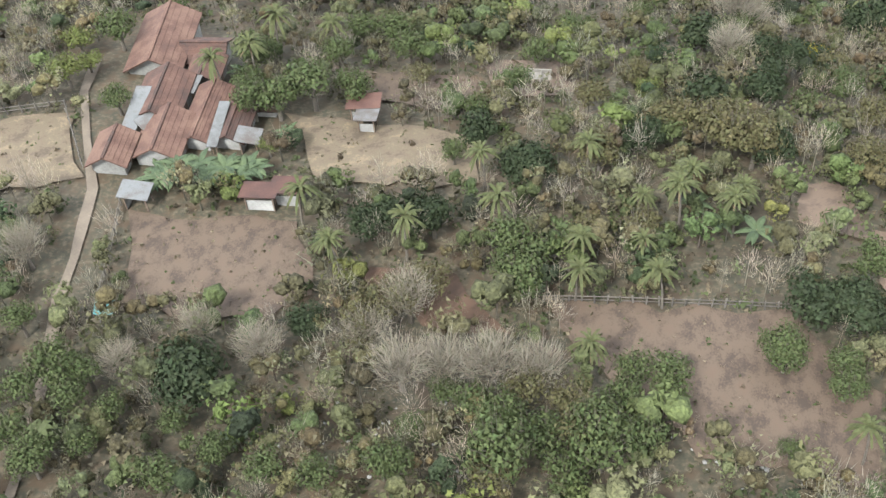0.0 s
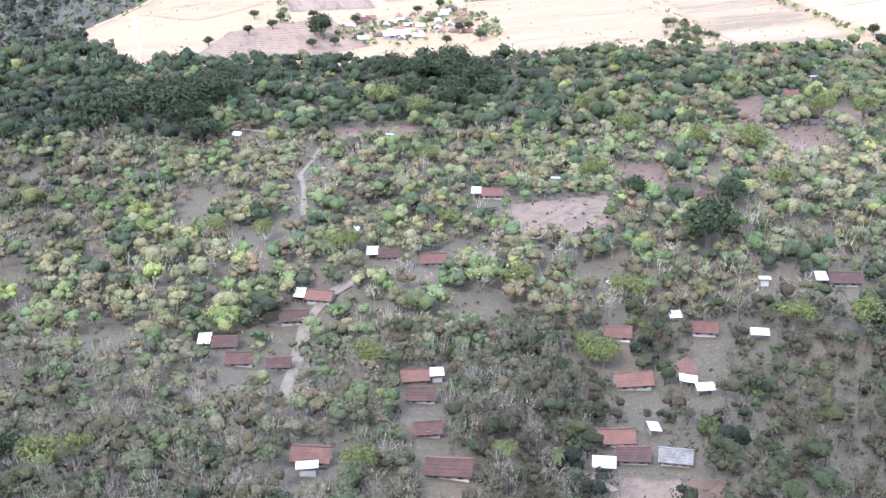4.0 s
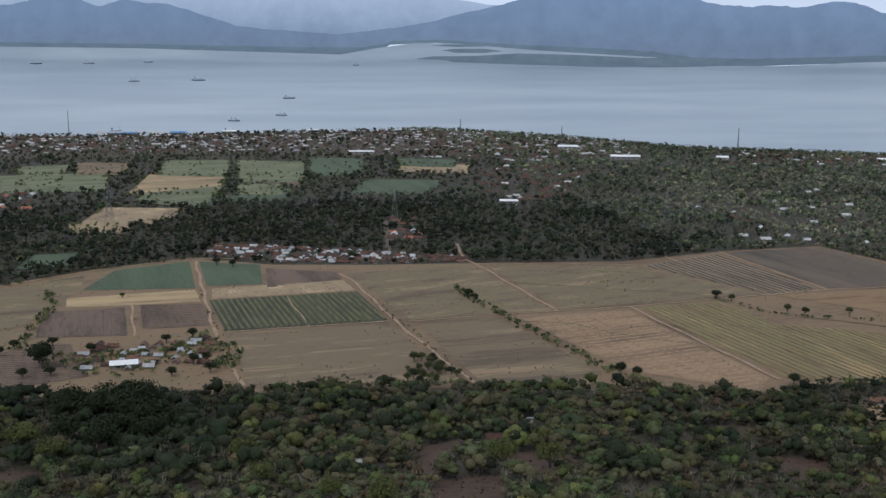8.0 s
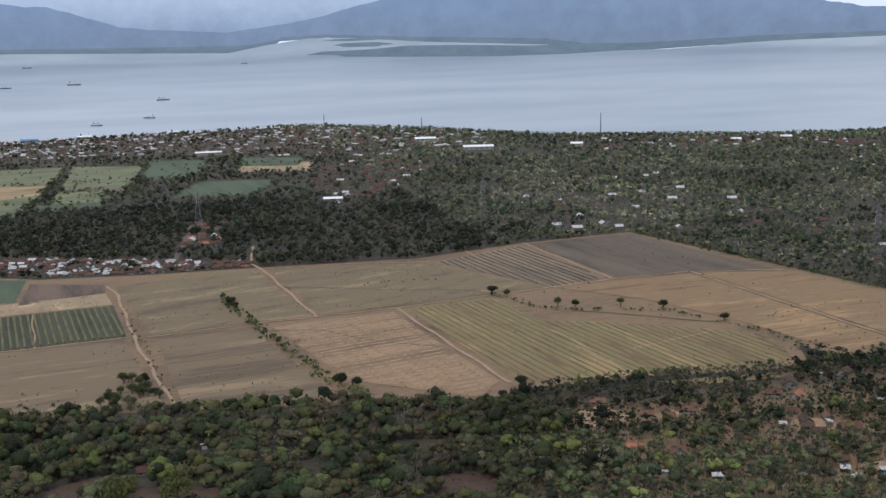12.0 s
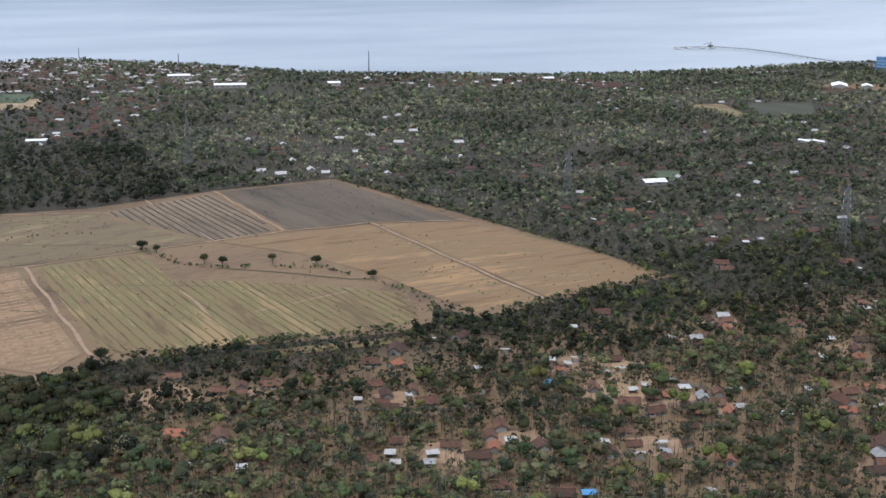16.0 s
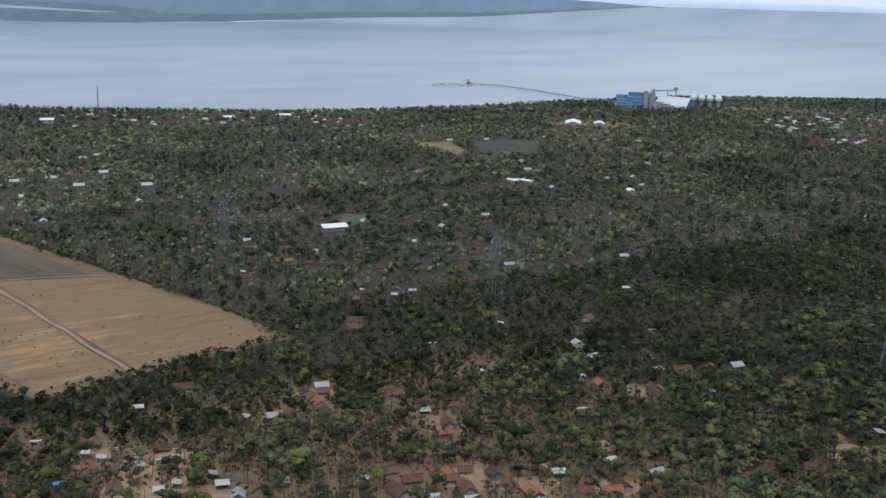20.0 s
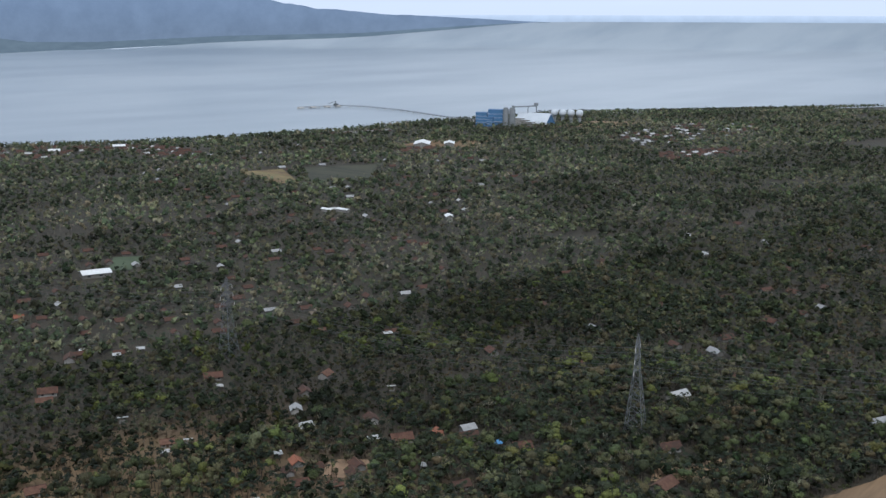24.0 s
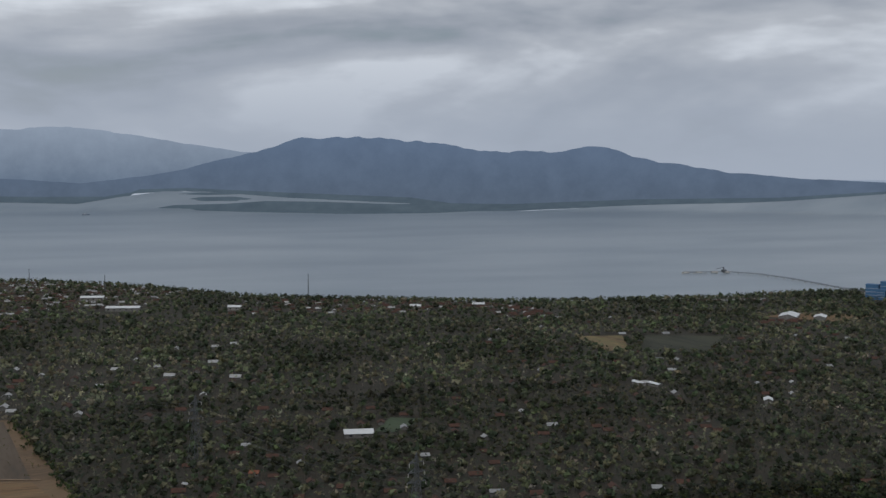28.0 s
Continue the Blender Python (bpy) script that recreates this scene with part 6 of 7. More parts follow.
    for code, col in ((6, PALMC), (9, DARKPALM)):
        i = np.where(fam == code)[0]
        if not len(i):
            continue
        n = len(i)
        hgt = rad * palm[1] * NP.uniform(0.65, 1.25, n)
        R = rad * palm[0] * NP.uniform(0.75, 1.2, n)
        P = np.stack([X[i] + NP.uniform(-0.5, 0.5, n), Y[i] + NP.uniform(-0.5, 0.5, n), Z[i] + hgt], -1)
        fr = palm_fronds(P, R, 9, 2, 0.18) if K > 40 else palm_fronds(P, R, 8 if K > 20 else 6, 1, 0.2)
        m = len(fr) // n
        Q.append(fr)
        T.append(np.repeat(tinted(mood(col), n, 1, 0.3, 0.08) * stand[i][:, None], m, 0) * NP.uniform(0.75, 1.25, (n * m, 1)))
        b = np.stack([X[i], Y[i], Z[i] - 0.5], -1)
        sq = stems(b, (P - b) * 0.625 + b, np.maximum(R * 0.075, 0.14))[:n if K < 40 else None]
        TQ.append(sq)
        TT.append(tinted(mood((0.13, 0.112, 0.09)), len(sq), 1, 0.25))
    ob = quads_object(name, np.concatenate(Q), LEAF, np.concatenate(T))
    tagged(ob, label, cat, kind="stuff")
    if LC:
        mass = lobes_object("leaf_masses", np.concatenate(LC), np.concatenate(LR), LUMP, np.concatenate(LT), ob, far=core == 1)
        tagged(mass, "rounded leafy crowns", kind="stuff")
    if TQ:
        tw = quads_object("stems", np.concatenate(TQ), TWIG, np.concatenate(TT), ob)
        tagged(tw, "pale stems and bare branches", kind="stuff")


def pick(n, table):
    codes, w = zip(*table)
    return NP.choice(codes, n, p=np.array(w) / sum(w))


def blend(X, Y, s, seed, lo, hi, cut=0.5):
    """Draws each plant from one of two mixes, in natural-looking stands."""
    p = patch(X, Y, s, seed)
    a, b = pick(len(X), lo), pick(len(X), hi)
    return np.where(p + NP.uniform(-0.12, 0.12, len(X)) > cut, a, b)


# the upper hillside, close below the flight
X, Y = scatter(-75, 130, 20, 135, 2.35, glades=0.03, scale=9.0)
f = blend(X, Y, 16, 3.1, [(0, 20), (1, 6), (2, 22), (3, 22), (5, 18), (7, 26), (6, 2), (4, 3)], [(5, 28), (3, 30), (2, 20), (7, 24), (0, 10), (8, 2)])
# low tone values on the hill put its cloud shade into the tints
wood("woodland_near", "mixed dry hillside wood of green, olive and leafless trees", X, Y, f, 130, 0.085, 2.3, 100, tone=0.47, core=3, palm=(0.8, 2.4), tall=0.8, lump=0.82, vary=0.28)
X, Y = scatter(-75, 170, 135, 260, 3.05, glades=0.08)
f = blend(X, Y, 26, 7.3, [(0, 16), (1, 5), (2, 24), (3, 28), (5, 24), (7, 20), (4, 2), (6, 2)], [(5, 30), (3, 32), (2, 22), (7, 18), (0, 9)])
wood("woodland_slope", "dry wooded slope, half leafless", X, Y, f, 84, 0.09, 3.0, 64, tone=0.41, dull=0.15, core=3, palm=(0.7, 2.2), tall=0.7, lump=0.9, vary=0.26)
X, Y = scatter(130, 330, 80, 260, 3.2, glades=0.14)
f = blend(X, Y, 26, 4.4, [(0, 18), (1, 8), (2, 24), (3, 26), (5, 20), (7, 22), (4, 2), (6, 3)], [(5, 32), (3, 28), (2, 20), (7, 18), (0, 8)])
wood("woodland_slope", "dry wooded slope round the hill houses", X, Y, f, 78, 0.09, 3.1, 54, tone=0.24, dull=0.05, core=3, palm=(0.7, 2.2), tall=0.7, lump=0.9, vary=0.26)
X, Y = scatter(-170, 470, 260, 440, 4.0, glades=0.27, scale=22.0)
f = blend(X, Y, 40, 2.2, [(0, 28), (1, 14), (2, 28), (3, 14), (5, 8), (7, 14), (4, 7), (6, 3)], [(5, 20), (3, 30), (2, 28), (7, 14), (0, 14), (8, 3)])
wood("woodland_middle", "olive and green wood on the lower hill", X, Y, f, 56, 0.095, 3.6, 30, tone=0.55, dull=0.05, core=3, palm=(0.55, 1.6), lump=0.98, vary=0.36)
X, Y = scatter(-200, 520, 440, 625, 5.1, glades=0.2, scale=26.0)
f = blend(X, Y, 40, 9.2, [(0, 34), (1, 26), (2, 22), (3, 8), (7, 12), (4, 12), (6, 6)], [(5, 14), (3, 26), (2, 32), (7, 14), (0, 20), (1, 12)])
f = np.where((X < 230) & np.isin(f, (0, 2, 3, 4)) & (NP.uniform(0, 1, len(X)) < 0.75), 1, f)
wood("woodland_foot", "green wood at the foot of the hill", X, Y, f, 50, 0.1, 4.4, 30, tone=0.44, core=3, palm=(0.5, 1.5))
# hamlets and palms on the plain in the east
X, Y = scatter(470, 1130, 225, 480, 5.3, 0.94, glades=0.34, scale=26.0)
f = blend(X, Y, 34, 5.1, [(0, 34), (1, 16), (2, 30), (4, 15), (3, 10)], [(2, 26), (3, 26), (0, 22), (5, 14), (1, 12), (4, 5)], 0.48)
wood("woodland_hamlet", "broadleaf trees in clumps round the hamlets", X, Y, f, 46, 0.12, 3.45, 22, tone=0.66, dull=0.1, tall=1.1, core=3, lump=0.92, vary=0.3)
X, Y = scatter(470, 1130, 225, 480, 3.1, 0.97, glades=0.24, scale=15.0)
f = pick(len(X), [(9, 60), (6, 12), (3, 8), (5, 8), (7, 12), (2, 6)])
wood("woodland_hamlet", "slender palms and thin trees on bare ground round the hamlets", X, Y, f, 41, 0.2, 2.4, 18, tone=0.58, palm=(0.62, 2.6), tall=1.0)
# extra dark palms added to stand for a cloud shadow
X, Y = scatter(880, 1130, 225, 480, 3.4, 0.95)
f = pick(len(X), [(9, 66), (1, 16), (7, 12), (6, 6)])
wood("woodland_hamlet", "close palm grove darkened for cloud shade towards the power line", X, Y, f, 30, 0.25, 2.6, 0, tone=0.5, palm=(0.6, 2.1))
X, Y = scatter(470, 1250, 480, 640, 3.2, 0.95, glades=0.18, scale=30.0)
f = blend(X, Y, 40, 6.6, [(9, 40), (6, 14), (0, 14), (1, 14), (2, 14), (7, 8), (4, 4)], [(9, 54), (6, 14), (3, 12), (2, 8), (5, 5), (7, 10), (1, 4)], 0.5)
wood("woodland_palms", "dark palm wood beside the farm plain", X, Y, f, 24, 0.28, 2.7, 12, tone=0.48, dull=0.1, palm=(0.56, 1.75))
X, Y = scatter(1130, 1700, 260, 640, 3.8, 0.95, glades=0.16, scale=40.0)
f = blend(X, Y, 60, 1.6, [(9, 44), (6, 12), (0, 12), (1, 14), (2, 14), (7, 12)], [(9, 52), (6, 10), (3, 14), (2, 12), (7, 14), (1, 6)], 0.5)
wood("woodland_palms", "dark palm wood under the power line", X, Y, f, 20, 0.3, 3.2, 8, tone=0.6, dull=0.12, palm=(0.56, 1.75))
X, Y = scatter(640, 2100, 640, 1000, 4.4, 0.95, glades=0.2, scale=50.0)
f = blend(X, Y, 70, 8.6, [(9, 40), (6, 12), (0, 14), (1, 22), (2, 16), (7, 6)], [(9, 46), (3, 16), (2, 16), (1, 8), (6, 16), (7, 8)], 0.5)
# far leaf tints greyed to stand for haze
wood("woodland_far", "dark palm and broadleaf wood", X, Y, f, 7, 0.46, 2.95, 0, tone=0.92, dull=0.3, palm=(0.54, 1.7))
X, Y = scatter(-500, 640, 600, 1330, 5.0, 0.95, glades=0.12, scale=50.0)
f = blend(X, Y, 70, 3.6, [(9, 50), (0, 12), (1, 28), (2, 12)], [(9, 56), (2, 14), (1, 18), (6, 12)], 0.5)
wood("woodland_behind_fields", "dark wood behind the fields", X, Y, f, 12, 0.36, 3.5, 0, tone=0.52, dull=0.25, palm=(0.54, 1.7))
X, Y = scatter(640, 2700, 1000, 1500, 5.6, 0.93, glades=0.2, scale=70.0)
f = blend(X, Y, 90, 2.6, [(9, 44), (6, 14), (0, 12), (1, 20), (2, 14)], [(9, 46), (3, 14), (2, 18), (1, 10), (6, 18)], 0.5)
# haze put into these tints: greyed by dull, lifted by tone
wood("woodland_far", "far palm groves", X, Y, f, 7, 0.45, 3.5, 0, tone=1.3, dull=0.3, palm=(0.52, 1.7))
X, Y = scatter(-600, 640, 1330, 2450, 7.4, 0.75)
open_ = (Y < 1850) | (NP.uniform(0, 1, len(X)) < 0.5)
X, Y = X[open_], Y[open_]
f = pick(len(X), [(9, 50), (1, 22), (0, 14), (2, 16)])
# town trees greyed for haze
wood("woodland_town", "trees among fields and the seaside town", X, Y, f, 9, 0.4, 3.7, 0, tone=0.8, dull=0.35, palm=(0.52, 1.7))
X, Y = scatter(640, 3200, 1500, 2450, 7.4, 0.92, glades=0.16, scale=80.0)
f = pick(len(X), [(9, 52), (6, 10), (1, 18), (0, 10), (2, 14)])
# coast tints paled and greyed in place of haze
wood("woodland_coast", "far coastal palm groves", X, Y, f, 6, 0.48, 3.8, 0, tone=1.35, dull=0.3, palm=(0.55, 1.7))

# bare yards round the hamlet houses
for cx, cy, r in YARDS:
    ring = [(cx + r * rng.uniform(0.7, 1.35) * math.cos(a * 0.5236), cy + r * rng.uniform(0.6, 1.1) * math.sin(a * 0.5236)) for a in range(12)]
    drape("ground_yard", ring, YARD, 0.12, "bare trodden earth yard between hamlet houses", "yard")

# hedges and single trees on the farm plain
HEDGES = [([(399, 851), (403, 798), (413, 746), (424, 675), (439, 603), (447, 580)], 5, 4.2, 2.2), ([(577, 780), (590, 732), (610, 714), (663, 693), (693, 620), (689, 577), (700, 556)], 3.2, 3.6, 1.3), ([(358, 600), (348, 700), (331, 840)], 3, 7, 0.9), ([(239, 615), (226, 735), (212, 870)], 3, 9, 0.9),
          ([(130, 962), (208, 1002), (300, 975), (420, 950)], 5, 6, 1.8), ([(0, 720), (60, 900), (129, 966)], 5, 8, 1.8), ([(150, 592), (215, 594), (300, 602), (360, 594), (430, 576), (500, 550), (590, 568), (672, 556)], 7, 3.0, 1.8), ([(700, 556), (760, 576), (836, 592), (830, 669), (798, 829), (766, 974)], 6, 4, 2.0),
          ([(130, 700), (170, 640), (215, 690), (220, 735)], 14, 6, 2.0), ([(470, 840), (520, 850), (570, 835)], 4, 8, 0.8), ([(140, 668), (185, 690), (228, 700)], 16, 2.6, 2.0), ([(228, 640), (236, 700)], 7, 2.6, 2.2), ([(112, 700), (116, 830), (105, 880)], 6, 4, 2.0), ([(76, 103), (86, 80)], 1, 1.2, 0.6), ([(83, 106), (95, 84)], 1, 1.2, 0.6), ([(91, 107), (103, 90)], 1, 1.2, 0.6), ([(99, 105), (107, 95)], 1, 1.2, 0.6), ([(227, 1330), (240, 1600)], 6, 7, 2.6), ([(100, 1320), (200, 1300)], 6, 7, 2.6), ([(120, 1405), (230, 1410)], 5, 8, 2.6), ([(340, 1380), (350, 1600)], 6, 8, 2.6)]
HX, HY, HR = [], [], []
for pts, spread, gap, r in HEDGES:
    for (x0, y0), (x1, y1) in zip(pts[:-1], pts[1:]):
        n = int(math.hypot(x1 - x0, y1 - y0) / gap * (1 + spread / 8)) + 1
        for k in range(n):
            s = rng.random()
            HX.append(x0 + (x1 - x0) * s + rng.gauss(0, spread * 0.45))
            HY.append(y0 + (y1 - y0) * s + rng.gauss(0, spread * 0.45))
            HR.append(r * rng.uniform(0.6, 1.3))
for code, mt, poly, lab in FIELDS:
    if code != "P":
        continue
    for (x0, y0), (x1, y1) in zip(poly, poly[1:] + poly[:1]):
        for k in range(int(math.hypot(x1 - x0, y1 - y0) / 13)):
            u = rng.random()
            HX.append(x0 + (x1 - x0) * u + rng.gauss(0, 2.5))
            HY.append(y0 + (y1 - y0) * u + rng.gauss(0, 2.5))
            HR.append(rng.uniform(1.6, 3.4))
    if "palm" in lab or "town" in lab:
        px, py = [p[0] for p in poly], [p[1] for p in poly]
        for k in range(26):
            x, y = rng.uniform(min(px), max(px)), rng.uniform(min(py), max(py))
            if inside([x], [y], poly)[0]:
                HX.append(x)
                HY.append(y)
                HR.append(rng.uniform(1.3, 2.3))
HX, HY, HR = np.array(HX), np.array(HY), np.array(HR)
P = np.stack([HX, HY, ground_z(HX, HY) + HR * 0.8], -1)
q = crowns(P, HR, HR * 0.85, 18, 0.33, 4)
hc = np.concatenate([tinted(c, 1, 18, 0.2) for c in [rng.choice((GREEN, DEEP, DEEP, OLIVE)) for _ in HX]])
tagged(quads_object("hedgerow", q, LEAF, hc), "straggling hedges and shrubs along tracks and field edges", "hedge", kind="stuff")
for x, y, r in ((575, 778, 4.5), (582, 768, 3.2), (603, 727, 3.2), (612, 720, 3.4), (640, 712, 3.2), (663, 698, 3.8), (682, 655, 3.4), (402, 815, 4.0), (404, 805, 3.4), (440, 603, 4.2), (447, 596, 3.6), (524, 570, 4.2), (700, 566, 2.5), (225, 965, 4.0), (238, 955, 3.4), (160, 850, 2.6)):
    plant("mango" if r > 3.3 else "green", x, y, r)
for k in range(26):
    u = rng.random()
    plant(rng.choice(("lime", "green", "green", "mango")), 338 + rng.gauss(0, 5.5) * (1.6 - u), 602 + 48 * u, rng.uniform(2.0, 3.8))
# scattered weeds and clods that fleck the fields
gx, gy = NP.uniform(20, 830, 5200), NP.uniform(545, 985, 5200)
ok = inside(gx, gy, PLAIN)
for fi in (0, 1, 2):
    ok &= ~inside(gx, gy, FIELDS[fi][2])
gx, gy = gx[ok], gy[ok]
pt = patch(gx, gy, 45, 4.9)
gx, gy = gx[pt > 0.47], gy[pt > 0.47]
R = NP.uniform(0.25, 0.8, len(gx))
q = crowns(np.stack([gx, gy, ground_z(gx, gy) + R * 0.5 + 0.2], -1), R, R * 0.7, 6, 0.55, 2)
tagged(quads_object("weeds", q, LEAF, tinted((0.13, 0.125, 0.06), len(gx), 6, 0.3)), "tufts of weed scattered over the dry fields", "weeds", kind="stuff")
# dry grass tussocks and small shrubs on the open plots of the hill
gx, gy = NP.uniform(-60, 110, 15000), NP.uniform(30, 135, 15000)
ok = np.array([spots.free(a, b) for a, b in zip(gx, gy)], bool)
gx, gy = gx[ok], gy[ok]
R = NP.uniform(0.12, 0.45, len(gx))
q = crowns(np.stack([gx, gy, ground_z(gx, gy) + R * 0.5], -1), R, R * 0.8, 4, 0.5, 2)
# grass tints dimmed for the cloud shade on the hill
gc = np.where(NP.uniform(0, 1, (len(gx), 1)) < 0.62, np.array([[0.085, 0.068, 0.044]]), np.array([[0.042, 0.05, 0.02]])) * NP.uniform(0.7, 1.25, (len(gx), 1))
tagged(quads_object("tussocks", q, LEAF, np.repeat(gc, 4, 0)), "dry grass tussocks and low green weeds", "grass", kind="stuff")
gx, gy = NP.uniform(-80, 480, 9000), NP.uniform(85, 470, 9000)
ok = np.array([spots.free(a, b) for a, b in zip(gx, gy)], bool) & (gy > np.interp(gx, NEAR_X, NEAR_Y))
gx, gy = gx[ok], gy[ok]
R = NP.uniform(0.35, 1.05, len(gx))
q = crowns(np.stack([gx, gy, ground_z(gx, gy) + R * 0.45], -1), R, R * 0.75, 5, 0.42, 2)
# scrub tints lowered too, as cloud shade on the slope
gc = np.where(NP.uniform(0, 1, (len(gx), 1)) < 0.5, np.array([[0.036, 0.027, 0.017]]), np.array([[0.024, 0.026, 0.012]])) * NP.uniform(0.7, 1.3, (len(gx), 1))
tagged(quads_object("undergrowth", q, LEAF, np.repeat(gc, 5, 0)), "dry undergrowth on the wooded slope", "undergrowth", kind="stuff")

gx, gy = scatter(470, 1250, 225, 560, 3.0, 0.7, glades=0.3)
R = NP.uniform(0.4, 1.15, len(gx))
q = crowns(np.stack([gx, gy, ground_z(gx, gy) + R * 0.5], -1), R, R * 0.9, 8, 0.5, 2)
gc = np.where(NP.uniform(0, 1, (len(gx), 1)) < 0.35, np.array([[0.085, 0.062, 0.036]]), np.array([[0.034, 0.037, 0.017]])) * NP.uniform(0.6, 1.3, (len(gx), 1))
tagged(quads_object("undergrowth", q, LEAF, np.repeat(gc, 8, 0)), "low scrub and seedlings between the palms", "undergrowth", kind="stuff")

gx, gy = scatter(-75, 200, 20, 235, 2.2, 0.75)
R = NP.uniform(0.3, 1.0, len(gx))
q = crowns(np.stack([gx, gy, ground_z(gx, gy) + R * 0.5], -1), R, R * 0.9, 9, 0.38, 3)
kind = NP.randint(0, 4, len(gx))
# these tints hold the hill's cloud shade as well
gc = np.array([(0.036, 0.042, 0.018), (0.05, 0.048, 0.026), (0.07, 0.06, 0.04), (0.042, 0.05, 0.021)])[kind] * NP.uniform(0.65, 1.25, (len(gx), 1))
tagged(quads_object("undergrowth", q, LEAF, np.repeat(gc, 9, 0)), "low green and straw-coloured growth under the hillside wood", "undergrowth", kind="stuff")

# ---- power line ----


def bar(a, b, w):
    """A slim square bar from a to b."""
    a, b = Vector(a), Vector(b)
    d = (b - a).normalized()
    s = d.cross(Vector((0, 0, 1)) if abs(d.z) < 0.9 else Vector((1, 0, 0))).normalized() * w
    u = d.cross(s).normalized() * w
    V = [a - s - u, a + s - u, a + s + u, a - s + u, b - s - u, b + s - u, b + s + u, b - s + u]
    return V, [(3, 2, 1, 0), (4, 5, 6, 7), (0, 1, 5, 4), (1, 2, 6, 5), (2, 3, 7, 6), (3, 0, 4, 7)]


ARMS = ((28.5, 5.2), (33.0, 4.6), (37.5, 4.0))


def pylon_proto(Ht=42.0):
    t = new("pylon")
    lv = [0, 6, 11.5, 16.5, 21, 25, 28.5, 31, 33, 35.5, 37.5, 40]
    half = lambda z: max(0.45, 4.0 * (1 - z / 30.0) ** 1.0 + 0.9 * (z / 30.0)) if z < 30 else 0.9 - 0.45 * (z - 30) / 12
    for sx in (-1, 1):
        for sy in (-1, 1):
            pts = [(sx * half(z), sy * half(z), z - (0.8 if z == 0 else 0)) for z in lv]
            v, f = tube(pts, [0.13] * len(pts), 4)
            obj("leg", v, f, STEEL, t)
    for side in range(4):
        br = []
        for z0, z1 in zip(lv[:-1], lv[1:]):
            h0, h1 = half(z0), half(z1)
            c = [((-1, -1), (1, -1)), ((1, -1), (1, 1)), ((1, 1), (-1, 1)), ((-1, 1), (-1, -1))][side]
            p = [(c[0][0] * h0, c[0][1] * h0, z0), (c[1][0] * h0, c[1][1] * h0, z0), (c[0][0] * h1, c[0][1] * h1, z1), (c[1][0] * h1, c[1][1] * h1, z1)]
            br += [bar(p[0], p[3], 0.045), bar(p[1], p[2], 0.045), bar(p[2], p[3], 0.045)]
        v, f = join(*br)
        obj("bracing", v, f, STEEL, t)
    for z, l in ARMS:
        for s in (-1, 1):
            h = half(z)
            v, f = join(bar((s * h, h, z), (s * l, 0, z), 0.1), bar((s * h, -h, z), (s * l, 0, z), 0.1), bar((s * h, h, z + 1.6), (s * l, 0, z), 0.09), bar((s * h, -h, z + 1.6), (s * l, 0, z), 0.09))
            arm = obj("cross_arm", v, f, STEEL, t)
            v, f = tube([(s * l, 0, z - 2.0), (s * l, 0, z - 1.0), (s * l, 0, z)], (0.13, 0.17, 0.1), 6)
            obj("insulator", v, f, CONCRETE, arm)
    v, f = join(*[bar((sx * 0.5, sy * 0.5, 39.9), (0, 0, Ht), 0.1) for sx in (-1, 1) for sy in (-1, 1)])
    obj("peak", v, f, STEEL, t)
    return tagged(t, "tall grey steel lattice pylon standing in a wood", "pylon", "power line")


LINE = [(1180, 205), (1033, 386), (968, 598), (884, 790), (668, 1100), (400, 1150), (120, 1205)]
py0 = pylon_proto()
for k, (x, y) in enumerate(LINE):
    a, b = LINE[max(k - 1, 0)], LINE[min(k + 1, len(LINE) - 1)]
    turn = math.degrees(math.atan2(b[1] - a[1], b[0] - a[0])) + 90
    m = pose(x, y, gz(x, y), 0, 0, turn)
    if k == 0:
        py0.matrix_basis = m
    else:
        copy_thing(py0, m)
for k in range(len(LINE) - 1):
    (x0, y0), (x1, y1) = LINE[k], LINE[k + 1]
    d = Vector((x1 - x0, y1 - y0, 0)).normalized()
    n = Vector((d.y, -d.x, 0))
    for z, l in ARMS:
        for s in (-1, 1):
            cu = bpy.data.curves.new("power_cable", "CURVE")
            cu.dimensions, cu.bevel_depth, cu.bevel_resolution = "3D", 0.055, 0
            sp = cu.splines.new("POLY")
            sp.points.add(16)
            z0, z1 = gz(x0, y0) + z - 2, gz(x1, y1) + z - 2
            for i in range(17):
                u = i / 16
                p = Vector((x0, y0, 0)).lerp(Vector((x1, y1, 0)), u) + n * l * s
                sp.points[i].co = (p.x, p.y, z0 + (z1 - z0) * u - 9 * 4 * u * (1 - u) * 0.8, 1)
            cu.materials.append(WIRE)
            tagged(new("power_cable", cu), "thin sagging power cable between pylons", "cable", "power cables")


def mast(x, y, h, z=0.0):
    t = new("radio_mast")
    t.matrix_basis = pose(x, y, z)
    for k in range(3):
        a = k * 2.094
        p, q = (1.3 * math.cos(a), 1.3 * math.sin(a), -1), (0.3 * math.cos(a), 0.3 * math.sin(a), h)
        v, f = bar(p, q, 0.22)
        obj("leg", v, f, STEEL, t)
        b = (k + 1) * 2.094
        brs = []
        for i in range(10):
            z0, z1 = h * i / 10, h * (i + 1) / 10
            r0, r1 = 1.3 - (i / 10), 1.3 - ((i + 1) / 10)
            brs.append(bar((r0 * math.cos(a), r0 * math.sin(a), z0), (r1 * math.cos(b), r1 * math.sin(b), z1), 0.12))
        v, f = join(*brs)
        obj("bracing", v, f, STEEL, t)
    return tagged(t, "slim grey lattice radio mast by the shore", "mast", "masts")


mast(1150, 1950, 42, gz(1150, 1950))
mast(-55, 2330, 50, gz(-55, 2330))
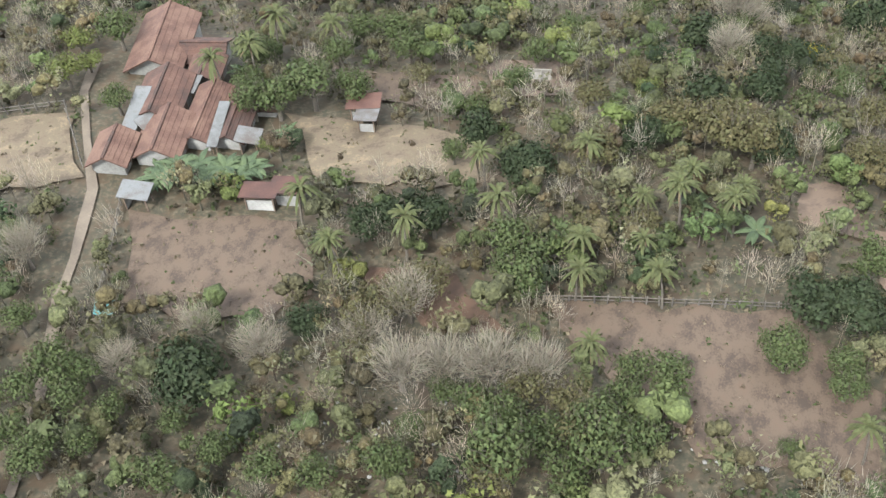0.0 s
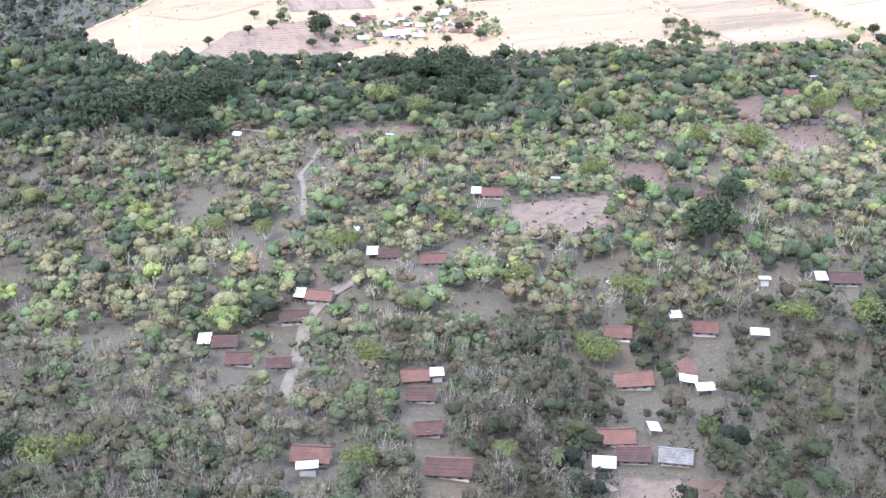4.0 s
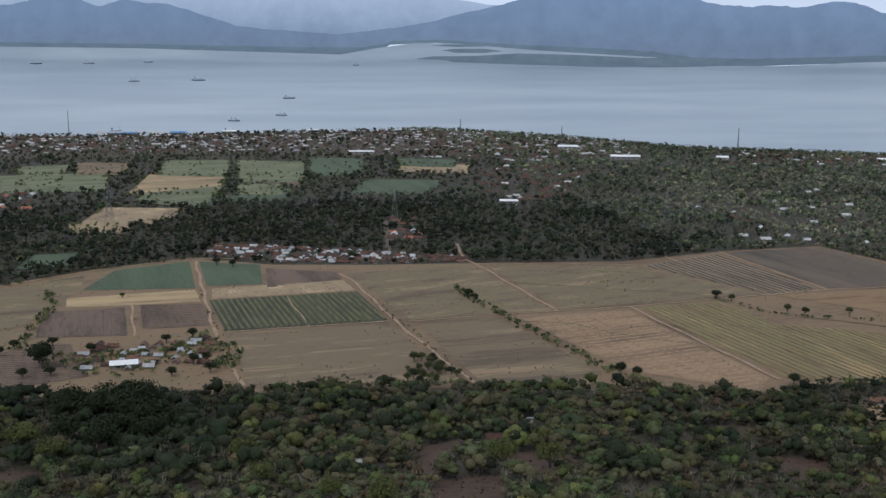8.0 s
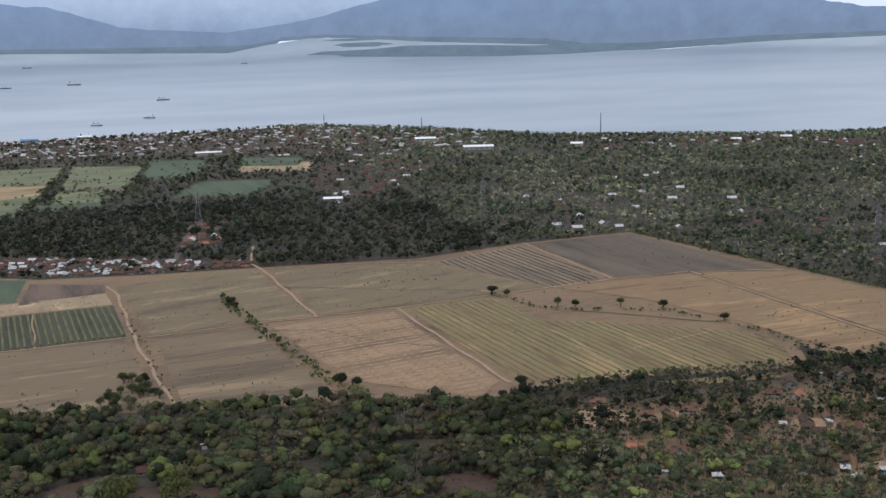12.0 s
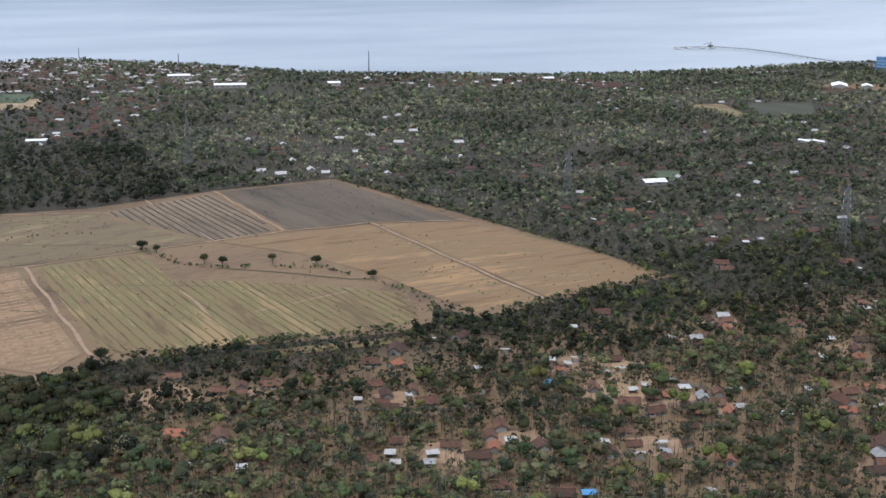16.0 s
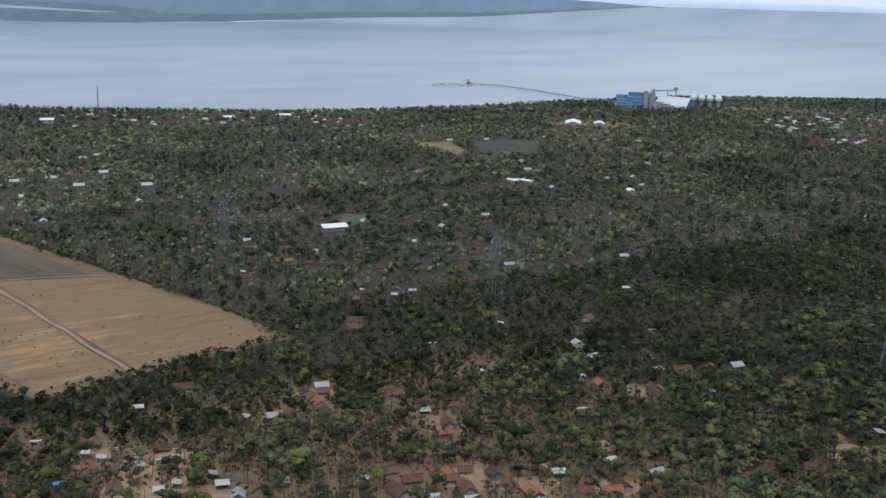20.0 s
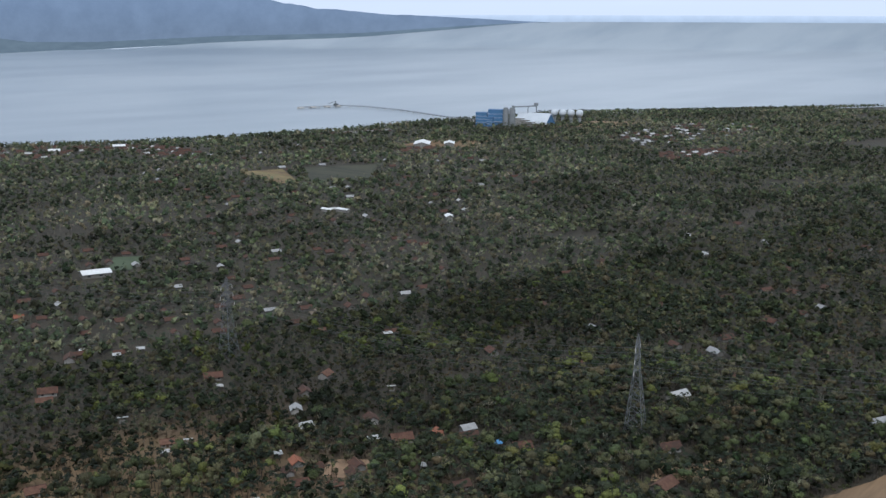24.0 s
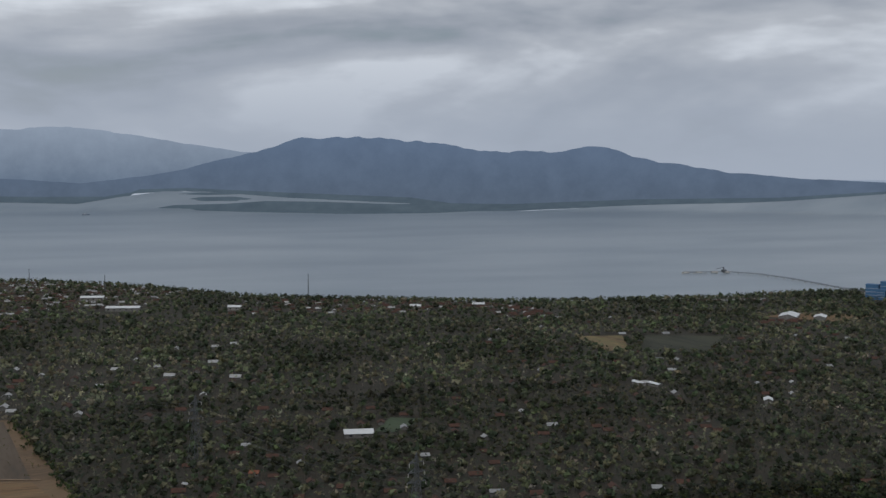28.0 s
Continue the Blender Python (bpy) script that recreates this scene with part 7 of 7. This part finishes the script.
mast(700, 2250, 30, gz(700, 2250))
mast(830, 1990, 32, gz(830, 1990))

# ---- cement works and its jetty ----
WHITE = surface("white_shell", [(0.3, (0.34, 0.36, 0.385)), (0.7, (0.44, 0.46, 0.48))], 0.1, rough=0.6)
GREYWALL = surface("grey_works_wall", [(0.3, (0.13, 0.14, 0.145)), (0.7, (0.21, 0.22, 0.225))], 0.1, rough=0.8)
works = new("cement_works")
wx, wy = 2010.0, 1560.0
works.matrix_basis = pose(wx, wy, gz(wx, wy), 0, 0, -48)
HAZE_BLUE = surface("works_blue", [(0.3, (0.045, 0.105, 0.2)), (0.7, (0.07, 0.15, 0.27))], 0.1, rough=0.6)
for x0, x1, y0, y1, z in ((-64, -45, -6, 10, 21), (-43, -18, -2, 14, 26), (-44, -34, -14, -2.2, 14)):
    v, f = box(x0, x1, y0, y1, -4, z)
    b = obj("blue_tower", v, f, HAZE_BLUE, works, "blue clad tower block")
    v, f = box(x0 - 0.5, x1 + 0.5, y0 - 0.5, y1 + 0.5, z, z + 0.9)
    obj("parapet", v, f, HAZE_BLUE, b)
    for k in range(1, 4):
        v, f = box(x0 - 0.12, x1 + 0.12, y0 - 0.12, y0, z * k / 4 - 0.25, z * k / 4 + 0.25)
        obj("cladding_rail", v, f, WHITE, b)
for x0, x1 in ((-17.5, -7.4), (-6.6, 4)):
    cx, rr = (x0 + x1) / 2, (x1 - x0) / 2
    v, f = tube([(cx, -4, -4), (cx, -4, 27), (cx, -4, 28)], (rr, rr, rr * 1.04), 18)
    silo = obj("silo", v, f, GREYWALL, works, "grey concrete silo")
    v, f = box(x0 + 1.5, x1 - 1.5, -7, -1, 28, 31)
    obj("silo_head", v, f, GREYWALL, silo)
v, f = box(-2, 2, -6, -2, 31, 34.5)
obj("lift_tower", v, f, GREYWALL, works)
turn = pose(37, 4, -2, 0, 0, -24)
v, f = prism_wall(60, 44, 3, 21)
obj("store_wall", [turn @ Vector(q) for q in v], f, HAZE_BLUE, works, "blue gable walls of the clinker store")
v, f = roof_slabs(60, 44, 3, 21, 1.0, 0.4)
obj("store_roof", [turn @ Vector(q) for q in v], f, WHITE, works, "pale sheet roof of the clinker store")
for k in range(5):
    x0, y0, h = 6 + k * 9.5, -20 - k * 3.5, 15 - k * 2.6
    v, f = box(x0, x0 + 15, y0, y0 + 9, -4, h)
    sh = obj("shed", v, f, PLASTER, works)
    v, f = shed_roof(15, 9, h, 1.0)
    obj("shed_roof", [(x + x0 + 7.5, y + y0 + 4.5, z) for x, y, z in v], f, WHITE, sh)
v, f = join(bar((0, -2, 32), (38, 16, 33), 1.0), bar((24, 9, 20), (24, 9, 32), 0.7), bar((38, 16, 18), (38, 16, 32), 0.9), box(34, 41, 13, 19, 33, 38))
obj("gallery", v, f, GREYWALL, works, "grey conveyor gallery to the silos")
tagged(works, "cement works with blue towers, grey silos and a pale store", "factory")
for k in range(4):
    t = new("storage_dome")
    a = radians(-48)
    dx, dy = 68 + k * 14.5, 30 - k * 3
    t.matrix_basis = pose(wx + dx * math.cos(a) - dy * math.sin(a), wy + dx * math.sin(a) + dy * math.cos(a), gz(wx + 60, wy))
    bm = bmesh.new()
    bmesh.ops.create_uvsphere(bm, u_segments=20, v_segments=12, radius=6.6)
    for vv in bm.verts:
        vv.co.z = vv.co.z + 21
    me = bpy.data.meshes.new("shell")
    bm.to_mesh(me)
    bm.free()
    me.materials.append(WHITE)
    me.polygons.foreach_set("use_smooth", [True] * len(me.polygons))
    s = new("shell", me)
    s.parent = t
    v, f = tube([(0, 0, -6), (0, 0, 13), (0, 0, 17)], (3.0, 3.0, 4.2), 16)
    obj("drum", v, f, GREYWALL, t)
    tagged(t, "white spherical storage dome on a concrete drum", "storage tank", "storage domes")
jet = new("jetty")
JP = [(2008, 2270), (2060, 2266), (2110, 2262), (2145, 2190), (2150, 2080), (2140, 1980), (2130, 1890), (2060, 1760), (1985, 1620)]
for k, ((x0, y0), (x1, y1)) in enumerate(zip(JP[:-1], JP[1:])):
    za, zb = (3 if k < 6 else 3 + (k - 6) * 12), (3 if k < 5 else 3 + (k - 5) * 12)
    v, f = join(bar((x0, y0, za), (x1, y1, zb), 0.6), bar((x0, y0, za + 1.7), (x1, y1, zb + 1.7), 0.35))
    obj("conveyor", v, f, GREYWALL, jet)
    n = max(2, int(math.hypot(x1 - x0, y1 - y0) / 24))
    for i in range(n):
        u = i / n
        px, py = x0 + (x1 - x0) * u, y0 + (y1 - y0) * u
        v, f = join(bar((px - 1.6, py, -3), (px - 0.6, py, za + (zb - za) * u - 0.9), 0.5), bar((px + 1.6, py, -3), (px + 0.6, py, za + (zb - za) * u - 0.9), 0.5))
        obj("pier", v, f, CONCRETE, jet)
for x, y in ((2015, 2270), (2045, 2268), (2080, 2264), (2108, 2262)):
    v, f = join(box(x - 6, x + 6, y - 5, y + 5, 1.5, 4), *[bar((x + a, y + b, -3), (x + a, y + b, 4), 0.5) for a in (-5, 5) for b in (-4, 4)])
    obj("berth_platform", v, f, CONCRETE, jet)
v, f = join(bar((2100, 2262, 3), (2102, 2262, 14), 0.7), bar((2102, 2262, 13), (2085, 2266, 9), 0.5), box(2098, 2106, 2258, 2266, 3.5, 8))
obj("loader", v, f, STEEL, jet, "grey ship loader")
for k in range(5):
    u = k / 5
    x0, y0, x1, y1 = 2363 + 121 * u, 1874 - 39 * u, 2363 + 121 * (u + 0.2), 1874 - 39 * (u + 0.2)
    v, f = join(bar((x0, y0, 4), (x1, y1, 4), 0.8), bar((x0, y0, -3), (x0, y0, 3.2), 0.8), bar((x1, y1, -3), (x1, y1, 3.2), 0.8), box(x0 - 3, x0 + 3, y0 - 3, y0 + 3, 4.8, 6.5))
    obj("trestle", v, f, GREYWALL, jet)
tagged(jet, "long conveyor jetty on piers running out to sea", "jetty")
drape("yard_works", [(2040, 1490), (2170, 1520), (2210, 1440), (2080, 1400)], DUST, 0.4, "bare pale yard below the cement works", "yard", 25.0)
drape("yard_clearing", [(1660, 1420), (1740, 1440), (1810, 1380), (1720, 1330)], F_GOLD, 0.3, "bare sloping clearing by the large shed", "yard", 25.0)

# ---- ferries ----
HULL = surface("ship_hull", [(0.3, (0.06, 0.09, 0.14)), (0.7, (0.10, 0.13, 0.19))], 0.1, rough=0.5)


def ferry(az, e, turn, L=34.0, dark=True, label="white and dark-hulled car ferry lying in the strait"):
    r = drop_to_r(e) if e > -4.9 else SEA_EYE / math.tan(radians(-e))
    x, y, z = polar(az, r)
    t = new("ferry")
    t.matrix_basis = pose(x, y, z, 0, 0, turn)
    w = L * 0.17
    V, F = [], []
    prof = [(-0.5, 0.8), (-0.42, 1.0), (0.2, 1.0), (0.38, 0.7), (0.5, 0.06)]
    for u, b in prof:
        V += [(u * L, -b * w * 0.8, -1.0), (u * L, b * w * 0.8, -1.0), (u * L, b * w, L * 0.085), (u * L, -b * w, L * 0.085)]
    for i in range(len(prof) - 1):
        for k in range(4):
            a, b = i * 4 + k, i * 4 + (k + 1) % 4
            F.append((a, b, b + 4, a + 4))
    F += [(3, 2, 1, 0), tuple(len(V) - 4 + k for k in range(4))]
    obj("hull", V, F, HULL if dark else WHITE, t)
    v, f = box(-0.42 * L, 0.22 * L, -w * 0.85, w * 0.85, L * 0.085, L * 0.15)
    obj("car_deck", v, f, WHITE, t)
    v, f = box(-0.38 * L, 0.12 * L, -w * 0.75, w * 0.75, L * 0.15, L * 0.21)
    cab = obj("cabin", v, f, WHITE, t)
    v, f = box(-0.36 * L, 0.121 * L, -w * 0.76, w * 0.76, L * 0.17, L * 0.19)
    obj("window_band", v, f, GLASS, cab)
    v, f = box(0.02 * L, 0.1 * L, -w * 0.6, w * 0.6, L * 0.21, L * 0.25)
    obj("bridge", v, f, WHITE, t)
    v, f = box(-0.32 * L, -0.25 * L, -w * 0.2, w * 0.2, L * 0.21, L * 0.29)
    obj("funnel", v, f, HULL, t)
    v, f = bar((0.05 * L, 0, L * 0.25), (0.05 * L, 0, L * 0.34), 0.2)
    obj("mast", v, f, STEEL, t)
    return tagged(t, label, "ship", "ferries")


for az, e, turn, L in ((-12.7, -2.23, 8, 42), (-10.3, -2.22, -12, 40), (-7.5, -2.17, 5, 34), (-9.1, -3.09, 12, 34), (-6.0, -3.06, -8, 42), (-2.5, -3.97, 6, 34), (-6.5, -5.08, -30, 28), (-3.8, -4.83, 160, 28), (2.6, -2.3, 10, 26), (-14.2, -5.6, 5, 20), (-12.9, -5.62, 4, 46), (-7.6, -5.75, 2, 44), (-4.6, -5.75, 3, 30)):
    ferry(az, e, turn, L)
# ferry port
port = new("pier")
v, f = box(-75, 75, -5, 5, -3, 2.2)
obj("deck", v, f, CONCRETE, port)
for k in range(12):
    v, f = bar((-70 + k * 12.5, 5.2, -3), (-70 + k * 12.5, 5.2, 3.4), 0.4)
    obj("fender", v, f, DARKWOOD, port)
port.matrix_basis = pose(60, 2420, 0, 0, 0, -4)
tagged(port, "concrete ferry pier on the town shore", "pier")
for k, (x, y, L, W, H) in enumerate(((150, 2350, 30, 14, 6), (250, 2365, 26, 12, 6), (330, 2375, 24, 12, 5), (60, 2345, 24, 12, 6), (420, 2390, 20, 10, 5))):
    hall(x, y, L, W, H, 2, "bwgbw"[k], -4, "ferry terminal hall with a sheet roof on the shore")

# ---- small things round the farmstead ----
TARP = surface("turquoise_tarpaulin", [(0.3, (0.03, 0.1, 0.1)), (0.55, (0.06, 0.14, 0.135)), (0.7, (0.16, 0.17, 0.165))], 0.5, rough=0.5, fine=3.0)
tent = new("tarpaulin_shelter")
tent.matrix_basis = pose(-35.4, 74, gz(-35.4, 74), 0, 0, -8) @ Matrix.Diagonal((0.72, 0.72, 0.8, 1))
V, F = [], []
for i in range(7):
    for j in range(6):
        u, v_ = i / 6 * 2.8 - 1.4, j / 5 * 2.2 - 1.1
        V.append((u, v_, 1.7 + 0.25 * v_ - 0.12 * (1 - (u / 1.4) ** 2) + 0.05 * math.sin(5 * u + 3 * v_)))
for i in range(6):
    for j in range(5):
        F.append((i * 6 + j, i * 6 + 6 + j, i * 6 + 7 + j, i * 6 + 1 + j))
sheet = obj("sheet", V, F, TARP, tent)
sheet.data.flip_normals()
for sx in (-1.35, 1.35):
    for sy in (-1.05, 1.05):
        v, f = bar((sx, sy, -0.5), (sx, sy, 1.75 + 0.25 * sy), 0.04)
        obj("pole", v, f, DARKWOOD, tent)
tagged(tent, "turquoise tarpaulin shelter on four poles in scrub", "shelter")

PALEBLOCK = surface("old_limestone_block", [(0.3, (0.09, 0.08, 0.068)), (0.7, (0.14, 0.128, 0.11))], 0.8)
slab = new("foundation_slab")
slab.matrix_basis = pose(12, 111.5, gz(12, 111.5), 0, 0, -12)
v, f = box(-2.4, 2.4, -1.3, 1.3, -0.6, 0.35)
obj("base", v, f, PALEBLOCK, slab)
for x0, x1, y0, y1 in ((-2.35, 2.35, 1.1, 1.28), (-2.38, -2.2, -1.25, 1.1), (1.0, 1.15, -1.2, 1.1)):
    v, f = box(x0, x1, y0, y1, 0.35, 0.8)
    obj("low_wall", v, f, PALEBLOCK, slab)
tagged(slab, "pale concrete foundation with low walls in a clearing", "foundation")


def banana(x, y, s):
    """A banana plant: thick stem and long arching leaves folded along the midrib."""
    t = new("banana_plant")
    t.matrix_basis = pose(x, y, gz(x, y), 0, 0, rng.uniform(0, 360)) @ Matrix.Diagonal((s, s, s, 1))
    if "banana" not in MESHES:
        v, f = tube([(0, 0, -0.3), (0.02, 0, 0.6), (0.03, 0.02, 1.2)], (0.14, 0.12, 0.08), 7)
        MESHES["banana"] = [shared(("pseudostem",), lambda: (v, f), surface("banana_stem", [(0.3, (0.045, 0.05, 0.024)), (0.7, (0.07, 0.068, 0.036))], 2.0))]
        for k in range(9):
            a, el = k * 0.7 + 0.2 * (k % 3), 0.55 + 0.14 * (k % 4)
            V, F = [], []
            for i in range(6):
                r = i / 5 * 1.55
                z = 1.15 + r * math.sin(el) - 0.42 * r * r
                w = 0.24 * math.sin(math.pi * min(1, 0.12 + i / 5 * 0.88)) + 0.01
                cx, cy = r * math.cos(a), r * math.sin(a)
                V += [(cx - w * math.sin(a), cy + w * math.cos(a), z - 0.08), (cx, cy, z), (cx + w * math.sin(a), cy - w * math.cos(a), z - 0.08)]
            for i in range(5):
                q = i * 3
                F += [(q, q + 3, q + 4, q + 1), (q + 1, q + 4, q + 5, q + 2)]
            MESHES["banana"].append(shared(("banana_leaf", k), lambda: (V, F), surface("banana_leaf", [(0.3, (0.017, 0.026, 0.011)), (0.7, (0.036, 0.047, 0.018))], 1.5, jitter=0.3)))
    for k, me in enumerate(MESHES["banana"]):
        o = new("stem" if k == 0 else "leaf", me)
        o.parent = t
    tagged(t, "banana plant with long arching green leaves by a farmstead", "banana plant", "banana plants")


for k in range(20):
    banana(-33 + k * 0.62 + rng.uniform(-0.4, 0.4), 93.6 + rng.uniform(-1.6, 1.0), rng.uniform(1.15, 1.6))
for x, y in ((-24, 113), (-23, 107.5), (-18, 100), (27, 77), (30, 75), (25, 80)):
    banana(x, y, rng.uniform(1.1, 1.5))

# field walls, fences and scattered pale stones on the hill plots
FENCE = surface("weathered_post", [(0.3, (0.04, 0.034, 0.028)), (0.7, (0.085, 0.073, 0.06))], 2.0, jitter=0.3)


def fence(pts, gap, label):
    t = new("fence")
    for (x0, y0), (x1, y1) in zip(pts[:-1], pts[1:]):
        n = max(2, int(math.hypot(x1 - x0, y1 - y0) / gap))
        for i in range(n):
            u = i / n
            x, y = x0 + (x1 - x0) * u, y0 + (y1 - y0) * u
            p = new("post", shared(("fence_post",), lambda: box(-0.07, 0.07, -0.07, 0.07, -0.4, 1.2), FENCE))
            p.matrix_basis = pose(x, y, gz(x, y), rng.uniform(-6, 6), rng.uniform(-6, 6), rng.uniform(0, 90))
            p.parent = t
        for h in (0.5, 1.0):
            v, f = join(*[bar((x0 + (x1 - x0) * i / 4, y0 + (y1 - y0) * i / 4, gz(x0 + (x1 - x0) * i / 4, y0 + (y1 - y0) * i / 4) + h), (x0 + (x1 - x0) * (i + 1) / 4, y0 + (y1 - y0) * (i + 1) / 4, gz(x0 + (x1 - x0) * (i + 1) / 4, y0 + (y1 - y0) * (i + 1) / 4) + h), 0.035) for i in range(4)])
            obj("rail", v, f, FENCE, t)
    tagged(t, label, "fence", "fences")


fence([(8, 69.5), (20, 67.2), (31, 65.5)], 1.2, "low rough fence of grey posts along a bare plot")
fence([(-36, 90), (-36.5, 75), (-35.5, 72)], 1.4, "low rough fence beside a dry grass plot")
fence([(-62, 106), (-45, 108), (-41, 96)], 1.6, "low rough fence round a dry paddock")
fence([(180, 351), (214, 354), (208, 321), (176, 320), (180, 351)], 2.5, "post fence round a walled hill field")
STONE = surface("pale_stone", [(0.3, (0.1, 0.094, 0.086)), (0.7, (0.17, 0.16, 0.148))], 2.0, jitter=0.4)
SHARDS = []
for k in range(3):
    bm = bmesh.new()
    bmesh.ops.create_icosphere(bm, subdivisions=1, radius=0.5)
    for v in bm.verts:
        v.co *= rng.uniform(0.65, 1.2)
        v.co.z *= 0.55
    me = bpy.data.meshes.new("stone")
    bm.to_mesh(me)
    bm.free()
    me.materials.append(STONE)
    SHARDS.append(me)
for k in range(90):
    if k < 55:
        x, y = 22 + rng.gauss(0, 3.0), 50.5 + rng.gauss(0, 1.8)
    else:
        x, y = -6 + rng.gauss(0, 4), 55 + rng.gauss(0, 3)
    s = rng.uniform(0.2, 0.55)
    o = new("stone", SHARDS[k % 3])
    o.matrix_basis = pose(x, y, gz(x, y) + 0.1 * s, rng.uniform(-20, 20), rng.uniform(-20, 20), rng.uniform(0, 360)) @ Matrix.Diagonal((s, s, s, 1))
    tagged(o, "pale grey field stone lying on bare soil", "stone", "field stones")
